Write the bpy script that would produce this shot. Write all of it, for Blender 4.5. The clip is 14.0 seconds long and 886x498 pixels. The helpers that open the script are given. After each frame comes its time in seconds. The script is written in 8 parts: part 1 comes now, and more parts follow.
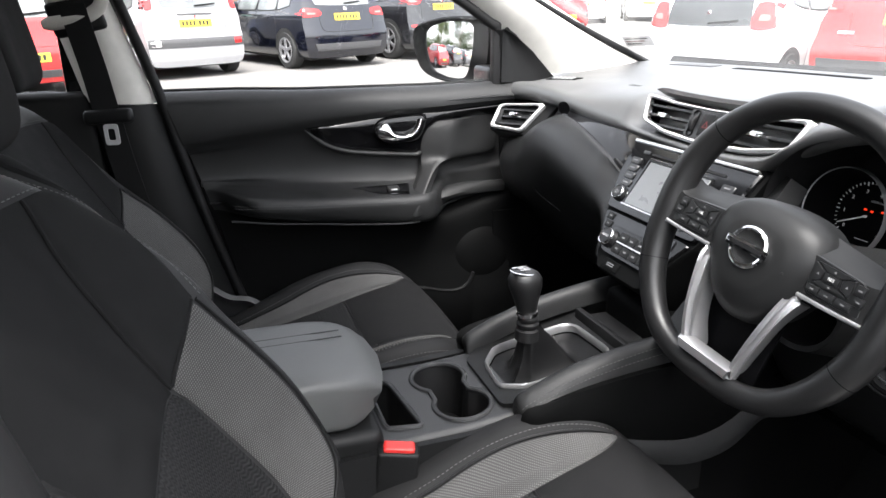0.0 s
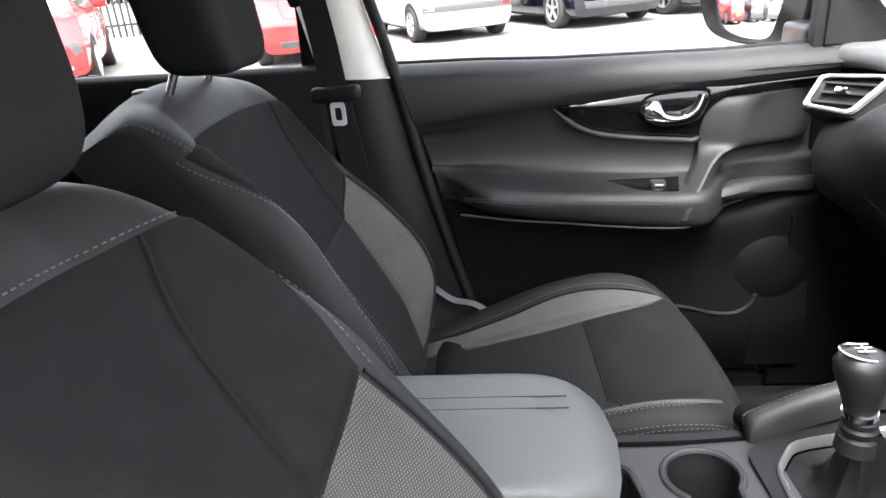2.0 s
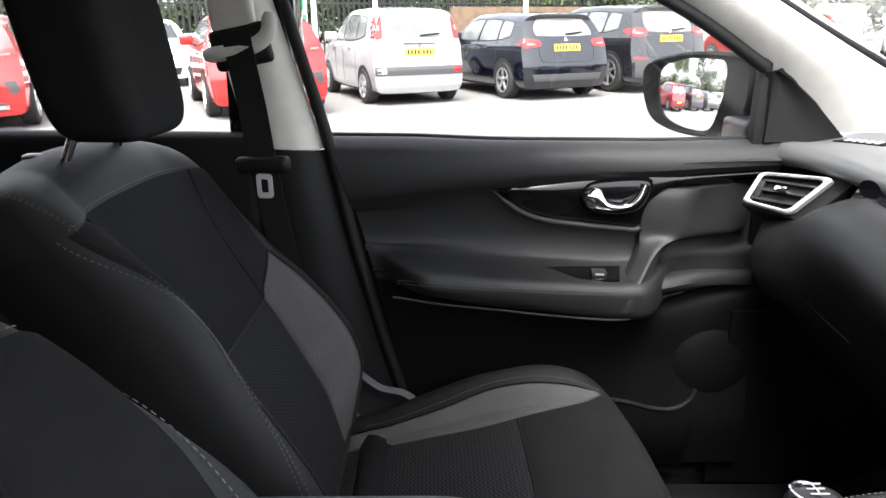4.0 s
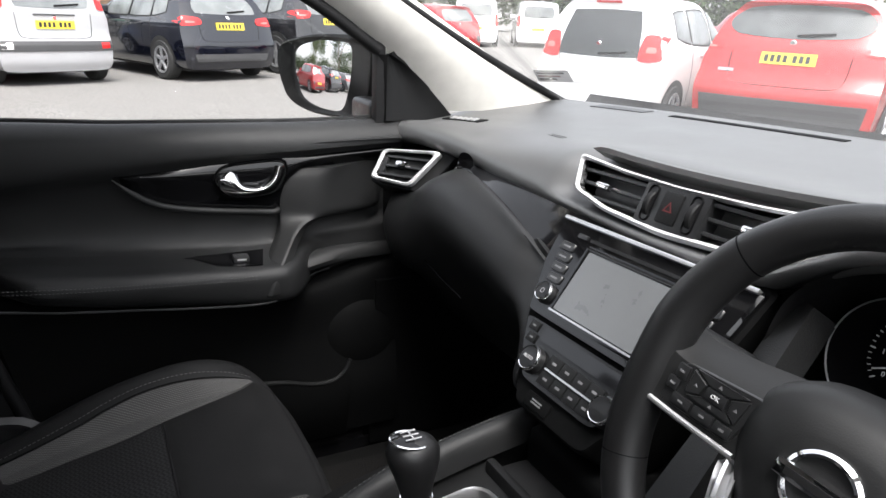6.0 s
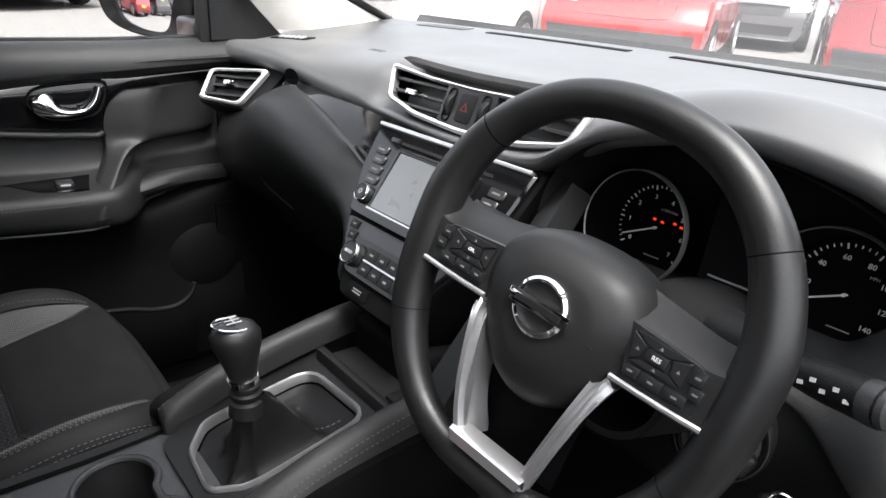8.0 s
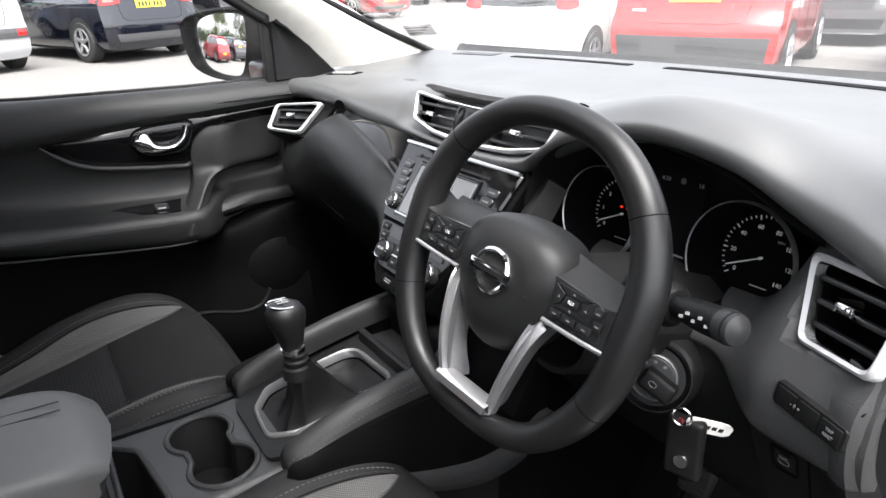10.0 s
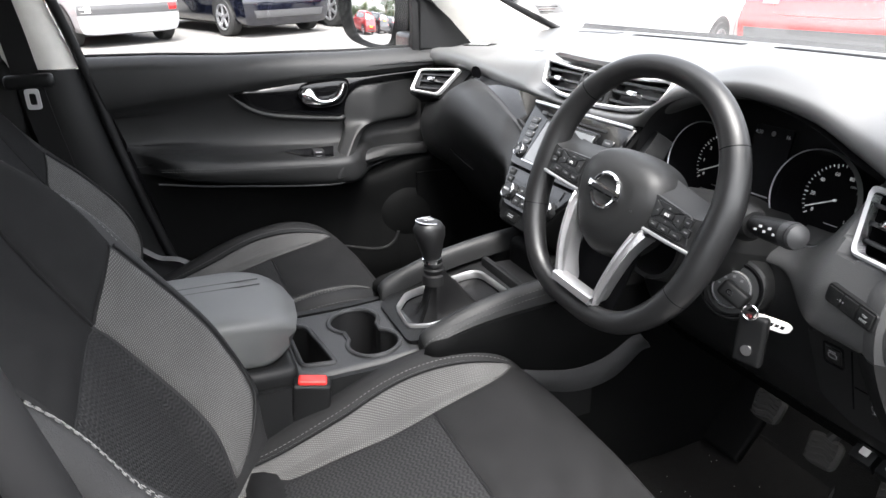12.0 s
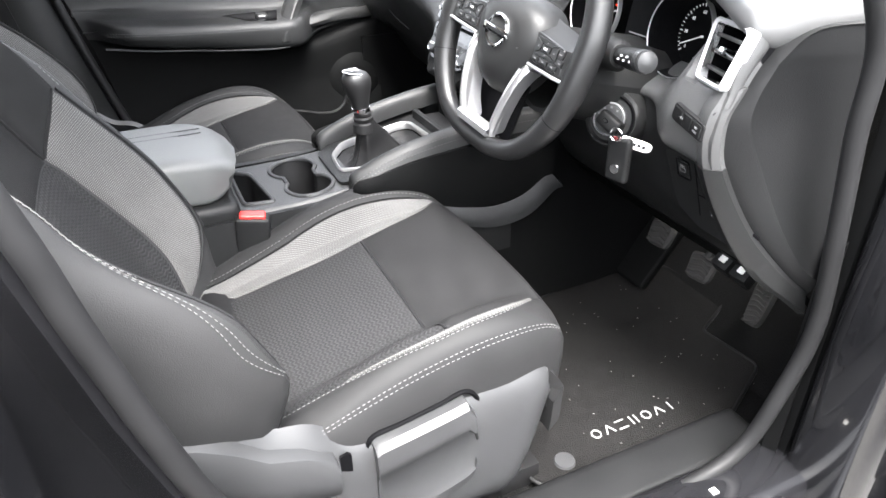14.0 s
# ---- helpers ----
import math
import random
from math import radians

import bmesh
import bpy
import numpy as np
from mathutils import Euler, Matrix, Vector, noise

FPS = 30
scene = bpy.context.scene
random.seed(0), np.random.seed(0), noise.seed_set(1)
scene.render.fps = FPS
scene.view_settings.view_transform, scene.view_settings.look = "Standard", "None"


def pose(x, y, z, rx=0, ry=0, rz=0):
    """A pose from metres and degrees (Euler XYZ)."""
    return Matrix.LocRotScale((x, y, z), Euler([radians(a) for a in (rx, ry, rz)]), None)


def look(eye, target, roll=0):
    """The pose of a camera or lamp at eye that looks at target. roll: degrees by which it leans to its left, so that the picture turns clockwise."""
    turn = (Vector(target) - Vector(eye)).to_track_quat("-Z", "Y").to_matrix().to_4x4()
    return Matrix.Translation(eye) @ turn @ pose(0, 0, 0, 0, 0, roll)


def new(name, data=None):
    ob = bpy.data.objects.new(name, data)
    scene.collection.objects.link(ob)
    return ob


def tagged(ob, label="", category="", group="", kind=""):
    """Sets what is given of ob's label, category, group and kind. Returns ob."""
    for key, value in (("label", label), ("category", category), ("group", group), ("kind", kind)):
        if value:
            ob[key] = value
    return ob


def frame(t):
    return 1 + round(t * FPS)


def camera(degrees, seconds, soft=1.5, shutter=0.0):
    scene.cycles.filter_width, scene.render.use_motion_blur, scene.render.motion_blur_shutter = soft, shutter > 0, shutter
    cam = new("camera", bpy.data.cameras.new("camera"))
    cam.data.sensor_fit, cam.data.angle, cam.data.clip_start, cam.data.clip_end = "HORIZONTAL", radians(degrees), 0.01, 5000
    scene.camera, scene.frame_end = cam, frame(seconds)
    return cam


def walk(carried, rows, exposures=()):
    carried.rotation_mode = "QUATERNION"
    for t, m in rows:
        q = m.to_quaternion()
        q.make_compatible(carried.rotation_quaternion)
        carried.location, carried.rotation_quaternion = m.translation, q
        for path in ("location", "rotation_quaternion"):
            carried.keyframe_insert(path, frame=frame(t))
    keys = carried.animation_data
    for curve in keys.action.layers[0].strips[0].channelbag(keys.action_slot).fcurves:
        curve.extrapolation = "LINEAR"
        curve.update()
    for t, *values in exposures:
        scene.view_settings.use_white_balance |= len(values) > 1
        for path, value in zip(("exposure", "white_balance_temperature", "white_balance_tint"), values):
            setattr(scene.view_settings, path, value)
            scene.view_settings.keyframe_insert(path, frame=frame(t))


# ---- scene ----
cam = camera(66.6, 14.0)
PATH = [
    (0, (0.886, 0.221, 1.238), (-0.907, 0.83, 0.595), -0.2),
    (0.5, (0.821, 0.325, 1.243), (-1.058, 0.591, 0.611), -2.7),
    (1, (0.755, 0.346, 1.245), (-1.138, 0.43, 0.605), -5.7),
    (1.5, (0.666, 0.308, 1.239), (-1.234, 0.39, 0.62), -3.3),
    (2, (0.61, 0.282, 1.229), (-1.249, 0.16, 0.502), -3.4),
    (2.2, (0.594, 0.276, 1.236), (-1.266, 0.079, 0.529), -2.2),
    (4.3, (0.522, 0.32, 1.249), (-1.397, 0.43, 0.697), 0.9),
    (4.5, (0.529, 0.348, 1.251), (-1.381, 0.53, 0.688), 0.9),
    (5, (0.518, 0.372, 1.249), (-1.34, 0.839, 0.672), 1.4),
    (5.5, (0.523, 0.382, 1.25), (-1.22, 1.076, 0.557), 2.2),
    (6, (0.534, 0.393, 1.245), (-1.15, 1.297, 0.656), 2.8),
    (6.5, (0.549, 0.393, 1.248), (-1.093, 1.385, 0.682), 3.3),
    (7, (0.564, 0.377, 1.247), (-1.076, 1.363, 0.665), 3.4),
    (7.5, (0.601, 0.367, 1.23), (-1.054, 1.315, 0.627), 3.4),
    (8, (0.638, 0.406, 1.226), (-0.783, 1.602, 0.483), 3.6),
    (8.2, (0.661, 0.428, 1.233), (-0.772, 1.633, 0.531), 2.0),
    (10.3, (0.851, 0.364, 1.253), (-0.743, 1.336, 0.537), -1.2),
    (10.5, (0.864, 0.335, 1.249), (-0.724, 1.299, 0.508), -0.9),
    (11, (0.905, 0.27, 1.248), (-0.725, 1.171, 0.519), -1.3),
    (11.5, (0.942, 0.232, 1.249), (-0.749, 1.033, 0.544), -0.2),
    (12, (1.002, 0.249, 1.24), (-0.711, 0.985, 0.515), 0.2),
    (12.5, (1.073, 0.275, 1.233), (-0.589, 1.051, 0.436), -0.2),
    (13, (1.118, 0.276, 1.228), (-0.469, 1.083, 0.317), -1.3),
    (13.5, (1.14, 0.287, 1.231), (-0.418, 1.09, 0.268), -1.4),
    (14, (1.173, 0.278, 1.225), (-0.383, 1.003, 0.199), -0.4),
]
EXPOSURES = [(0, 2.7), (1, 2.75), (2, 3.65), (4.5, 2.4), (6, 1.95), (7.5, 2.05), (8.2, 2.4), (10.5, 2.5), (11.5, 2.8), (12.5, 3.4), (13.0, 3.9), (14, 4.15)]
walk(cam, [(t, look(eye, target, roll)) for t, eye, target, roll in PATH], EXPOSURES)

# ---- light ----
world = bpy.data.worlds.new("sky")
scene.world = world
world.use_nodes = True
wn = world.node_tree.nodes
sky = wn.new("ShaderNodeTexSky")
sky.sky_type = "NISHITA"
sky.sun_disc = False
sky.sun_elevation, sky.sun_rotation = radians(63), radians(102)
sky.dust_density, sky.air_density = 4.0, 1.0
hsv = wn.new("ShaderNodeHueSaturation")
hsv.inputs["Saturation"].default_value = 0.25
world.node_tree.links.new(sky.outputs[0], hsv.inputs["Color"])
world.node_tree.links.new(hsv.outputs[0], wn["Background"].inputs[0])
wn["Background"].inputs[1].default_value = 0.15
sun = new("sun", bpy.data.lights.new("sun", "SUN"))
sun.data.energy, sun.data.angle, sun.data.color = 1.15, radians(30), (1, 0.985, 0.965)
sun.matrix_world = look((7, -1.5, 14), (0, 0, 0))


# ---- materials ----
def material(name, colour, rough=0.5, metal=0.0, vary=0.12, scale=40.0, bump=0.0, bump_scale=400.0, coat=0.0, spec=0.5, wave=0.0, wave_scale=600.0, emit=0.0):
    m = bpy.data.materials.new(name)
    m.use_nodes = True
    nt = m.node_tree
    b = nt.nodes["Principled BSDF"]
    b.inputs["Metallic"].default_value = metal
    b.inputs["Coat Weight"].default_value = coat
    b.inputs["Coat Roughness"].default_value = 0.03
    b.inputs["Specular IOR Level"].default_value = spec
    tc = nt.nodes.new("ShaderNodeTexCoord")
    noi = nt.nodes.new("ShaderNodeTexNoise")
    noi.inputs["Scale"].default_value = scale
    noi.inputs["Detail"].default_value = 6
    nt.links.new(tc.outputs["Object"], noi.inputs["Vector"])
    ramp = nt.nodes.new("ShaderNodeMapRange")
    ramp.inputs["From Min"].default_value, ramp.inputs["From Max"].default_value = 0.3, 0.7
    ramp.inputs["To Min"].default_value, ramp.inputs["To Max"].default_value = 1 - vary, 1 + vary
    nt.links.new(noi.outputs["Fac"], ramp.inputs["Value"])
    mul = nt.nodes.new("ShaderNodeVectorMath")
    mul.operation = "SCALE"
    mul.inputs[0].default_value = colour
    nt.links.new(ramp.outputs[0], mul.inputs["Scale"])
    nt.links.new(mul.outputs[0], b.inputs["Base Color"])
    rr = nt.nodes.new("ShaderNodeMapRange")
    rr.inputs["From Min"].default_value, rr.inputs["From Max"].default_value = 0.3, 0.7
    rr.inputs["To Min"].default_value, rr.inputs["To Max"].default_value = rough * 0.88, min(1, rough * 1.12)
    nt.links.new(noi.outputs["Fac"], rr.inputs["Value"])
    nt.links.new(rr.outputs[0], b.inputs["Roughness"])
    if bump or wave:
        bp = nt.nodes.new("ShaderNodeBump")
        bp.inputs["Strength"].default_value = max(bump, wave)
        bp.inputs["Distance"].default_value = 0.002
        if wave:
            wv = nt.nodes.new("ShaderNodeTexVoronoi")
            wv.inputs["Scale"].default_value = wave_scale
            nt.links.new(tc.outputs["Object"], wv.inputs["Vector"])
            nt.links.new(wv.outputs["Distance"], bp.inputs["Height"])
        else:
            n2 = nt.nodes.new("ShaderNodeTexNoise")
            n2.inputs["Scale"].default_value = bump_scale
            n2.inputs["Detail"].default_value = 3
            nt.links.new(tc.outputs["Object"], n2.inputs["Vector"])
            nt.links.new(n2.outputs["Fac"], bp.inputs["Height"])
        nt.links.new(bp.outputs[0], b.inputs["Normal"])
    if emit:
        b.inputs["Emission Color"].default_value = (*colour, 1)
        b.inputs["Emission Strength"].default_value = emit
    return m


def weave(name, colour_a, colour_b, pitch, rough=0.9, depth=0.4):
    """Woven cloth: a fine grid of raised threads in two tones."""
    m = bpy.data.materials.new(name)
    m.use_nodes = True
    nt = m.node_tree
    b = nt.nodes["Principled BSDF"]
    b.inputs["Roughness"].default_value = rough
    b.inputs["Specular IOR Level"].default_value = 0.1
    tc = nt.nodes.new("ShaderNodeTexCoord")
    uv = nt.nodes.new("ShaderNodeMapping")
    uv.inputs["Rotation"].default_value = (0, 0, 0.5)
    nt.links.new(tc.outputs["UV"], uv.inputs["Vector"])
    wa = nt.nodes.new("ShaderNodeTexWave")
    wa.inputs["Scale"].default_value = 0.314 / pitch
    wa.inputs["Distortion"].default_value = 0.6
    wb = nt.nodes.new("ShaderNodeTexWave")
    wb.bands_direction = "Y"
    wb.inputs["Scale"].default_value = 0.314 / pitch
    wb.inputs["Distortion"].default_value = 0.6
    for w in (wa, wb):
        nt.links.new(uv.outputs[0], w.inputs["Vector"])
    mx = nt.nodes.new("ShaderNodeMath")
    mx.operation = "MULTIPLY"
    nt.links.new(wa.outputs["Fac"], mx.inputs[0])
    nt.links.new(wb.outputs["Fac"], mx.inputs[1])
    noi = nt.nodes.new("ShaderNodeTexNoise")
    noi.inputs["Scale"].default_value = 9
    nt.links.new(tc.outputs["Object"], noi.inputs["Vector"])
    add = nt.nodes.new("ShaderNodeMath")
    add.operation = "MULTIPLY_ADD"
    add.inputs[1].default_value, add.inputs[2].default_value = 0.5, -0.25
    nt.links.new(noi.outputs["Fac"], add.inputs[0])
    sm = nt.nodes.new("ShaderNodeMath")
    nt.links.new(mx.outputs[0], sm.inputs[0])
    nt.links.new(add.outputs[0], sm.inputs[1])
    mix = nt.nodes.new("ShaderNodeMix")
    mix.data_type = "RGBA"
    mix.inputs["A"].default_value, mix.inputs["B"].default_value = (*colour_a, 1), (*colour_b, 1)
    nt.links.new(sm.outputs[0], mix.inputs["Factor"])
    nt.links.new(mix.outputs["Result"], b.inputs["Base Color"])
    bp = nt.nodes.new("ShaderNodeBump")
    bp.inputs["Strength"].default_value, bp.inputs["Distance"].default_value = depth, 0.001
    nt.links.new(mx.outputs[0], bp.inputs["Height"])
    nt.links.new(bp.outputs[0], b.inputs["Normal"])
    return m


def ribbed(name, dark, pale, rise, swing, rough=0.9):
    """Knitted cloth with wavy raised ribs: rise is the step from rib to rib, swing the length of one wave."""
    m = bpy.data.materials.new(name)
    m.use_nodes = True
    nt = m.node_tree
    b = nt.nodes["Principled BSDF"]
    b.inputs["Roughness"].default_value = rough
    b.inputs["Specular IOR Level"].default_value = 0.12
    tc = nt.nodes.new("ShaderNodeTexCoord")
    xyz = nt.nodes.new("ShaderNodeSeparateXYZ")
    nt.links.new(tc.outputs["UV"], xyz.inputs[0])

    def maths(op, a, c, d=None):
        n = nt.nodes.new("ShaderNodeMath")
        n.operation = op
        for slot, value in ((0, a), (1, c), (2, d)):
            if value is None:
                continue
            if isinstance(value, (int, float)):
                n.inputs[slot].default_value = value
            else:
                nt.links.new(value, n.inputs[slot])
        return n.outputs[0]

    wave = maths("SINE", maths("MULTIPLY", xyz.outputs[0], 2 * math.pi / swing), None)
    band = maths("SINE", maths("MULTIPLY_ADD", wave, 1.5, maths("MULTIPLY", xyz.outputs[1], 2 * math.pi / rise)), None)
    lump = maths("SINE", maths("MULTIPLY_ADD", xyz.outputs[0], 4 * math.pi / swing, maths("MULTIPLY", xyz.outputs[1], math.pi / rise)), None)
    height = maths("MULTIPLY_ADD", maths("MULTIPLY_ADD", lump, 0.3, band), 0.38, 0.5)
    fibre = nt.nodes.new("ShaderNodeTexNoise")
    fibre.inputs["Scale"].default_value = 700
    nt.links.new(tc.outputs["Object"], fibre.inputs["Vector"])
    mix = nt.nodes.new("ShaderNodeMix")
    mix.data_type = "RGBA"
    mix.inputs["A"].default_value, mix.inputs["B"].default_value = (*dark, 1), (*pale, 1)
    nt.links.new(maths("MULTIPLY_ADD", fibre.outputs["Fac"], 0.3, maths("ADD", height, -0.15)), mix.inputs["Factor"])
    nt.links.new(mix.outputs["Result"], b.inputs["Base Color"])
    bp = nt.nodes.new("ShaderNodeBump")
    bp.inputs["Strength"].default_value, bp.inputs["Distance"].default_value = 0.6, 0.0015
    nt.links.new(height, bp.inputs["Height"])
    nt.links.new(bp.outputs[0], b.inputs["Normal"])
    return m


def pane(name, gloss=0.08, tint=(1, 1, 1), veil=0.0):
    """Clear glass: see-through with a faint gloss that follows Fresnel."""
    m = bpy.data.materials.new(name)
    m.use_nodes = True
    nt = m.node_tree
    nt.nodes.remove(nt.nodes["Principled BSDF"])
    tr = nt.nodes.new("ShaderNodeBsdfTransparent")
    tr.inputs[0].default_value = (*tint, 1)
    gl = nt.nodes.new("ShaderNodeBsdfGlossy")
    gl.inputs["Roughness"].default_value = 0.02
    fr = nt.nodes.new("ShaderNodeLayerWeight")
    power = nt.nodes.new("ShaderNodeMath")
    power.operation = "POWER"
    power.inputs[1].default_value = 4.0
    nt.links.new(fr.outputs["Facing"], power.inputs[0])
    scale = nt.nodes.new("ShaderNodeMath")
    scale.operation = "MULTIPLY_ADD"
    scale.inputs[1].default_value, scale.inputs[2].default_value = 0.35, gloss
    nt.links.new(power.outputs[0], scale.inputs[0])
    mix = nt.nodes.new("ShaderNodeMixShader")
    nt.links.new(scale.outputs[0], mix.inputs[0])
    nt.links.new(tr.outputs[0], mix.inputs[1])
    nt.links.new(gl.outputs[0], mix.inputs[2])
    # Pale translucent haze mixed in to stand in for veiling glare.
    if veil:
        film = nt.nodes.new("ShaderNodeBsdfTranslucent")
        film.inputs[0].default_value = (0.9, 0.9, 0.9, 1)
        tc = nt.nodes.new("ShaderNodeTexCoord")
        noi = nt.nodes.new("ShaderNodeTexNoise")
        noi.inputs["Scale"].default_value = 3.0
        nt.links.new(tc.outputs["Object"], noi.inputs["Vector"])
        amount = nt.nodes.new("ShaderNodeMath")
        amount.operation = "MULTIPLY"
        amount.inputs[1].default_value = veil * 2
        nt.links.new(noi.outputs["Fac"], amount.inputs[0])
        top_ = nt.nodes.new("ShaderNodeMixShader")
        nt.links.new(amount.outputs[0], top_.inputs[0])
        nt.links.new(mix.outputs[0], top_.inputs[1])
        nt.links.new(film.outputs[0], top_.inputs[2])
        mix = top_
    nt.links.new(mix.outputs[0], nt.nodes["Material Output"].inputs[0])
    return m


PLASTIC = material("black_grained_plastic", (0.0075, 0.0077, 0.008), 0.46, bump=0.25, bump_scale=900, scale=14, spec=0.2)
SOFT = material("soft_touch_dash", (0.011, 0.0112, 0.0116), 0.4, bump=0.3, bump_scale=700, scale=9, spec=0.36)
HUB = material("satin_hub_plastic", (0.0105, 0.0107, 0.011), 0.5, bump=0.08, bump_scale=900, scale=10, spec=0.3)
HARD = material("hard_grey_plastic", (0.026, 0.0264, 0.0275), 0.4, bump=0.2, bump_scale=1000, scale=12, spec=0.35)
SATIN = material("satin_dark_plastic", (0.013, 0.0133, 0.014), 0.33, scale=10)
GLOSS = material("piano_black", (0.004, 0.004, 0.0045), 0.06, vary=0.2, spec=0.45)
GLOSS_SATIN = material("dark_satin_panel", (0.006, 0.0061, 0.0065), 0.25, scale=10, spec=0.35)
LEATHER = material("black_leather", (0.007, 0.007, 0.0074), 0.40, bump=0.1, bump_scale=1100, scale=20)
GAITER = material("soft_gaiter_leather", (0.0045, 0.0045, 0.0048), 0.5, bump=0.2, bump_scale=700, scale=20, spec=0.15)
PAD = material("grey_leatherette", (0.080, 0.082, 0.082), 0.5, bump=0.2, bump_scale=600, scale=10)
CLOTH = material("dark_seat_cloth", (0.0128, 0.0128, 0.0132), 0.9, bump=0.35, bump_scale=1500, vary=0.2, scale=30, spec=0.1)
CLOTH_SIDE = material("black_seat_side", (0.0138, 0.0138, 0.0142), 0.6, bump=0.2, bump_scale=800, scale=12, spec=0.14)
BACK_SIDE = material("smooth_dark_bolster", (0.0195, 0.0195, 0.020), 0.55, bump=0.2, bump_scale=800, scale=12, spec=0.2)
RIB = ribbed("ribbed_dark_cloth", (0.0105, 0.0105, 0.011), (0.024, 0.024, 0.0247), 0.0064, 0.0105)
GREY = weave("grey_seat_cloth", (0.046, 0.0456, 0.0452), (0.136, 0.1345, 0.132), 0.0026, depth=0.3)
THREAD = material("grey_thread", (0.10, 0.10, 0.10), 0.8)
THREAD_DARK = material("dark_thread", (0.07, 0.07, 0.07), 0.8)
CHROME = material("chrome", (0.85, 0.85, 0.86), 0.07, metal=1.0, vary=0.03)
SILVER = material("satin_silver", (0.56, 0.56, 0.57), 0.32, metal=0.85, vary=0.05)
BEIGE = material("beige_pillar_cloth", (0.55, 0.535, 0.5), 0.85, bump=0.25, bump_scale=900, vary=0.06)
RUBBER = material("black_rubber", (0.008, 0.008, 0.0085), 0.6, scale=30, spec=0.22)
BELT = material("black_webbing", (0.012, 0.012, 0.0125), 0.8, bump=0.4, bump_scale=900, spec=0.15)
RED = material("red_button", (0.5, 0.025, 0.022), 0.35, vary=0.06)
CARPET = material("black_carpet", (0.004, 0.004, 0.004), 0.95, bump=0.9, bump_scale=350, vary=0.35, scale=220, spec=0.1)
MATM = material("dark_mat", (0.0075, 0.0072, 0.0071), 0.95, bump=0.9, bump_scale=420, vary=0.35, scale=60, spec=0.1)
# Dark screen with a grey base that paints in reflected sky.
SCREEN = material("sky_grey_screen", (0.10, 0.104, 0.108), 0.3, vary=0.04, spec=0.6)
DIAL = material("dial_black", (0.002, 0.002, 0.0024), 0.6, spec=0.06)
# White print with a faint added glow, lifting it out of the dark.
INK = material("glowing_white_ink", (0.5, 0.5, 0.5), 0.6, emit=0.03)
INK_FAINT = material("faint_ink", (0.13, 0.13, 0.135), 0.6)
DUSTY = material("dusty_rubber", (0.019, 0.018, 0.017), 0.8, vary=0.35, scale=60, bump=0.3, bump_scale=300)
SEWN = material("pale_sewn_thread", (0.26, 0.26, 0.255), 0.8)
INK_DIM = material("grey_ink", (0.35, 0.35, 0.36), 0.6)
LAMP_RED = material("red_telltale", (0.9, 0.04, 0.01), 0.5, emit=0.2)
BODY_BLACK = material("black_car_paint", (0.008, 0.008, 0.009), 0.15, coat=1.0)
GLASS = pane("window_glass", 0.03)
# Screen glass carries a faint haze in place of reflected glare.
SCREEN_GLASS = pane("veiled_screen_glass", 0.04, veil=0.018)
MIRROR = material("mirror_glass", (0.92, 0.92, 0.93), 0.01, metal=1.0, vary=0.0)
ASPHALT = material("worn_asphalt", (0.160, 0.155, 0.148), 0.92, vary=0.42, scale=38, bump=0.8, bump_scale=60, spec=0.2)
TYRE = material("tyre_rubber", (0.018, 0.018, 0.018), 0.75, scale=50)
ALLOY = material("alloy_wheel", (0.5, 0.5, 0.52), 0.3, metal=0.8)
ARCH = material("dark_arch", (0.012, 0.012, 0.012), 0.8)
CARGLASS = material("tinted_car_glass", (0.02, 0.024, 0.024), 0.04, vary=0.3, scale=3, spec=0.9)
# Opaque panes, base colour lightened to carry the reflected sky.
CARGLASS_PALE = material("sky_pale_car_glass", (0.15, 0.16, 0.16), 0.04, vary=0.35, scale=2.2, spec=1.0)
CARGLASS_MID = material("sky_grey_car_glass", (0.07, 0.075, 0.075), 0.04, vary=0.5, scale=2.2, spec=0.9)
HAZARD_RED = material("dull_red", (0.07, 0.007, 0.008), 0.5)
RING = material("bright_ring", (0.62, 0.62, 0.63), 0.35, metal=0.35, vary=0.03)
LENS_RED = material("red_lens", (0.5, 0.015, 0.015), 0.12, coat=0.5)
LENS_PINK = material("pale_red_lens", (0.55, 0.16, 0.14), 0.15, coat=0.5)
# Same plastic as the dash, lightened for light from the open doorway.
FASCIA = material("doorway_lit_fascia", (0.046, 0.0464, 0.047), 0.45, bump=0.3, bump_scale=700, scale=9, spec=0.35)
LENS_WHITE = material("clear_lens", (0.7, 0.68, 0.66), 0.12, coat=0.5)
PLATE = material("yellow_plate", (0.74, 0.56, 0.05), 0.4)
PLATE_INK = material("plate_black", (0.02, 0.02, 0.02), 0.5)
BUMPER = material("grey_bumper", (0.05, 0.05, 0.052), 0.6)
# Dash plastic lightened to put the windscreen's skylight on its top.
TOP = material("skylit_dash_top", (0.070, 0.0705, 0.071), 0.42, bump=0.08, bump_scale=600, scale=7, spec=1.0)
CARD = material("door_card_grain", (0.017, 0.0173, 0.0178), 0.42, bump=0.25, bump_scale=800, scale=10, spec=0.22)
# Black plastic with colour and gloss dropped to paint in footwell shade.
LOWER = material("shade_black_plastic", (0.003, 0.0031, 0.0032), 0.6, bump=0.3, bump_scale=800, scale=10, spec=0.05)
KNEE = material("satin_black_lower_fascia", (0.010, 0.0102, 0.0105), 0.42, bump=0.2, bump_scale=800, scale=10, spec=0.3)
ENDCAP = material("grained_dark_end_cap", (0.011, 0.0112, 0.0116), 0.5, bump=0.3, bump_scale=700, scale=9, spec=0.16)
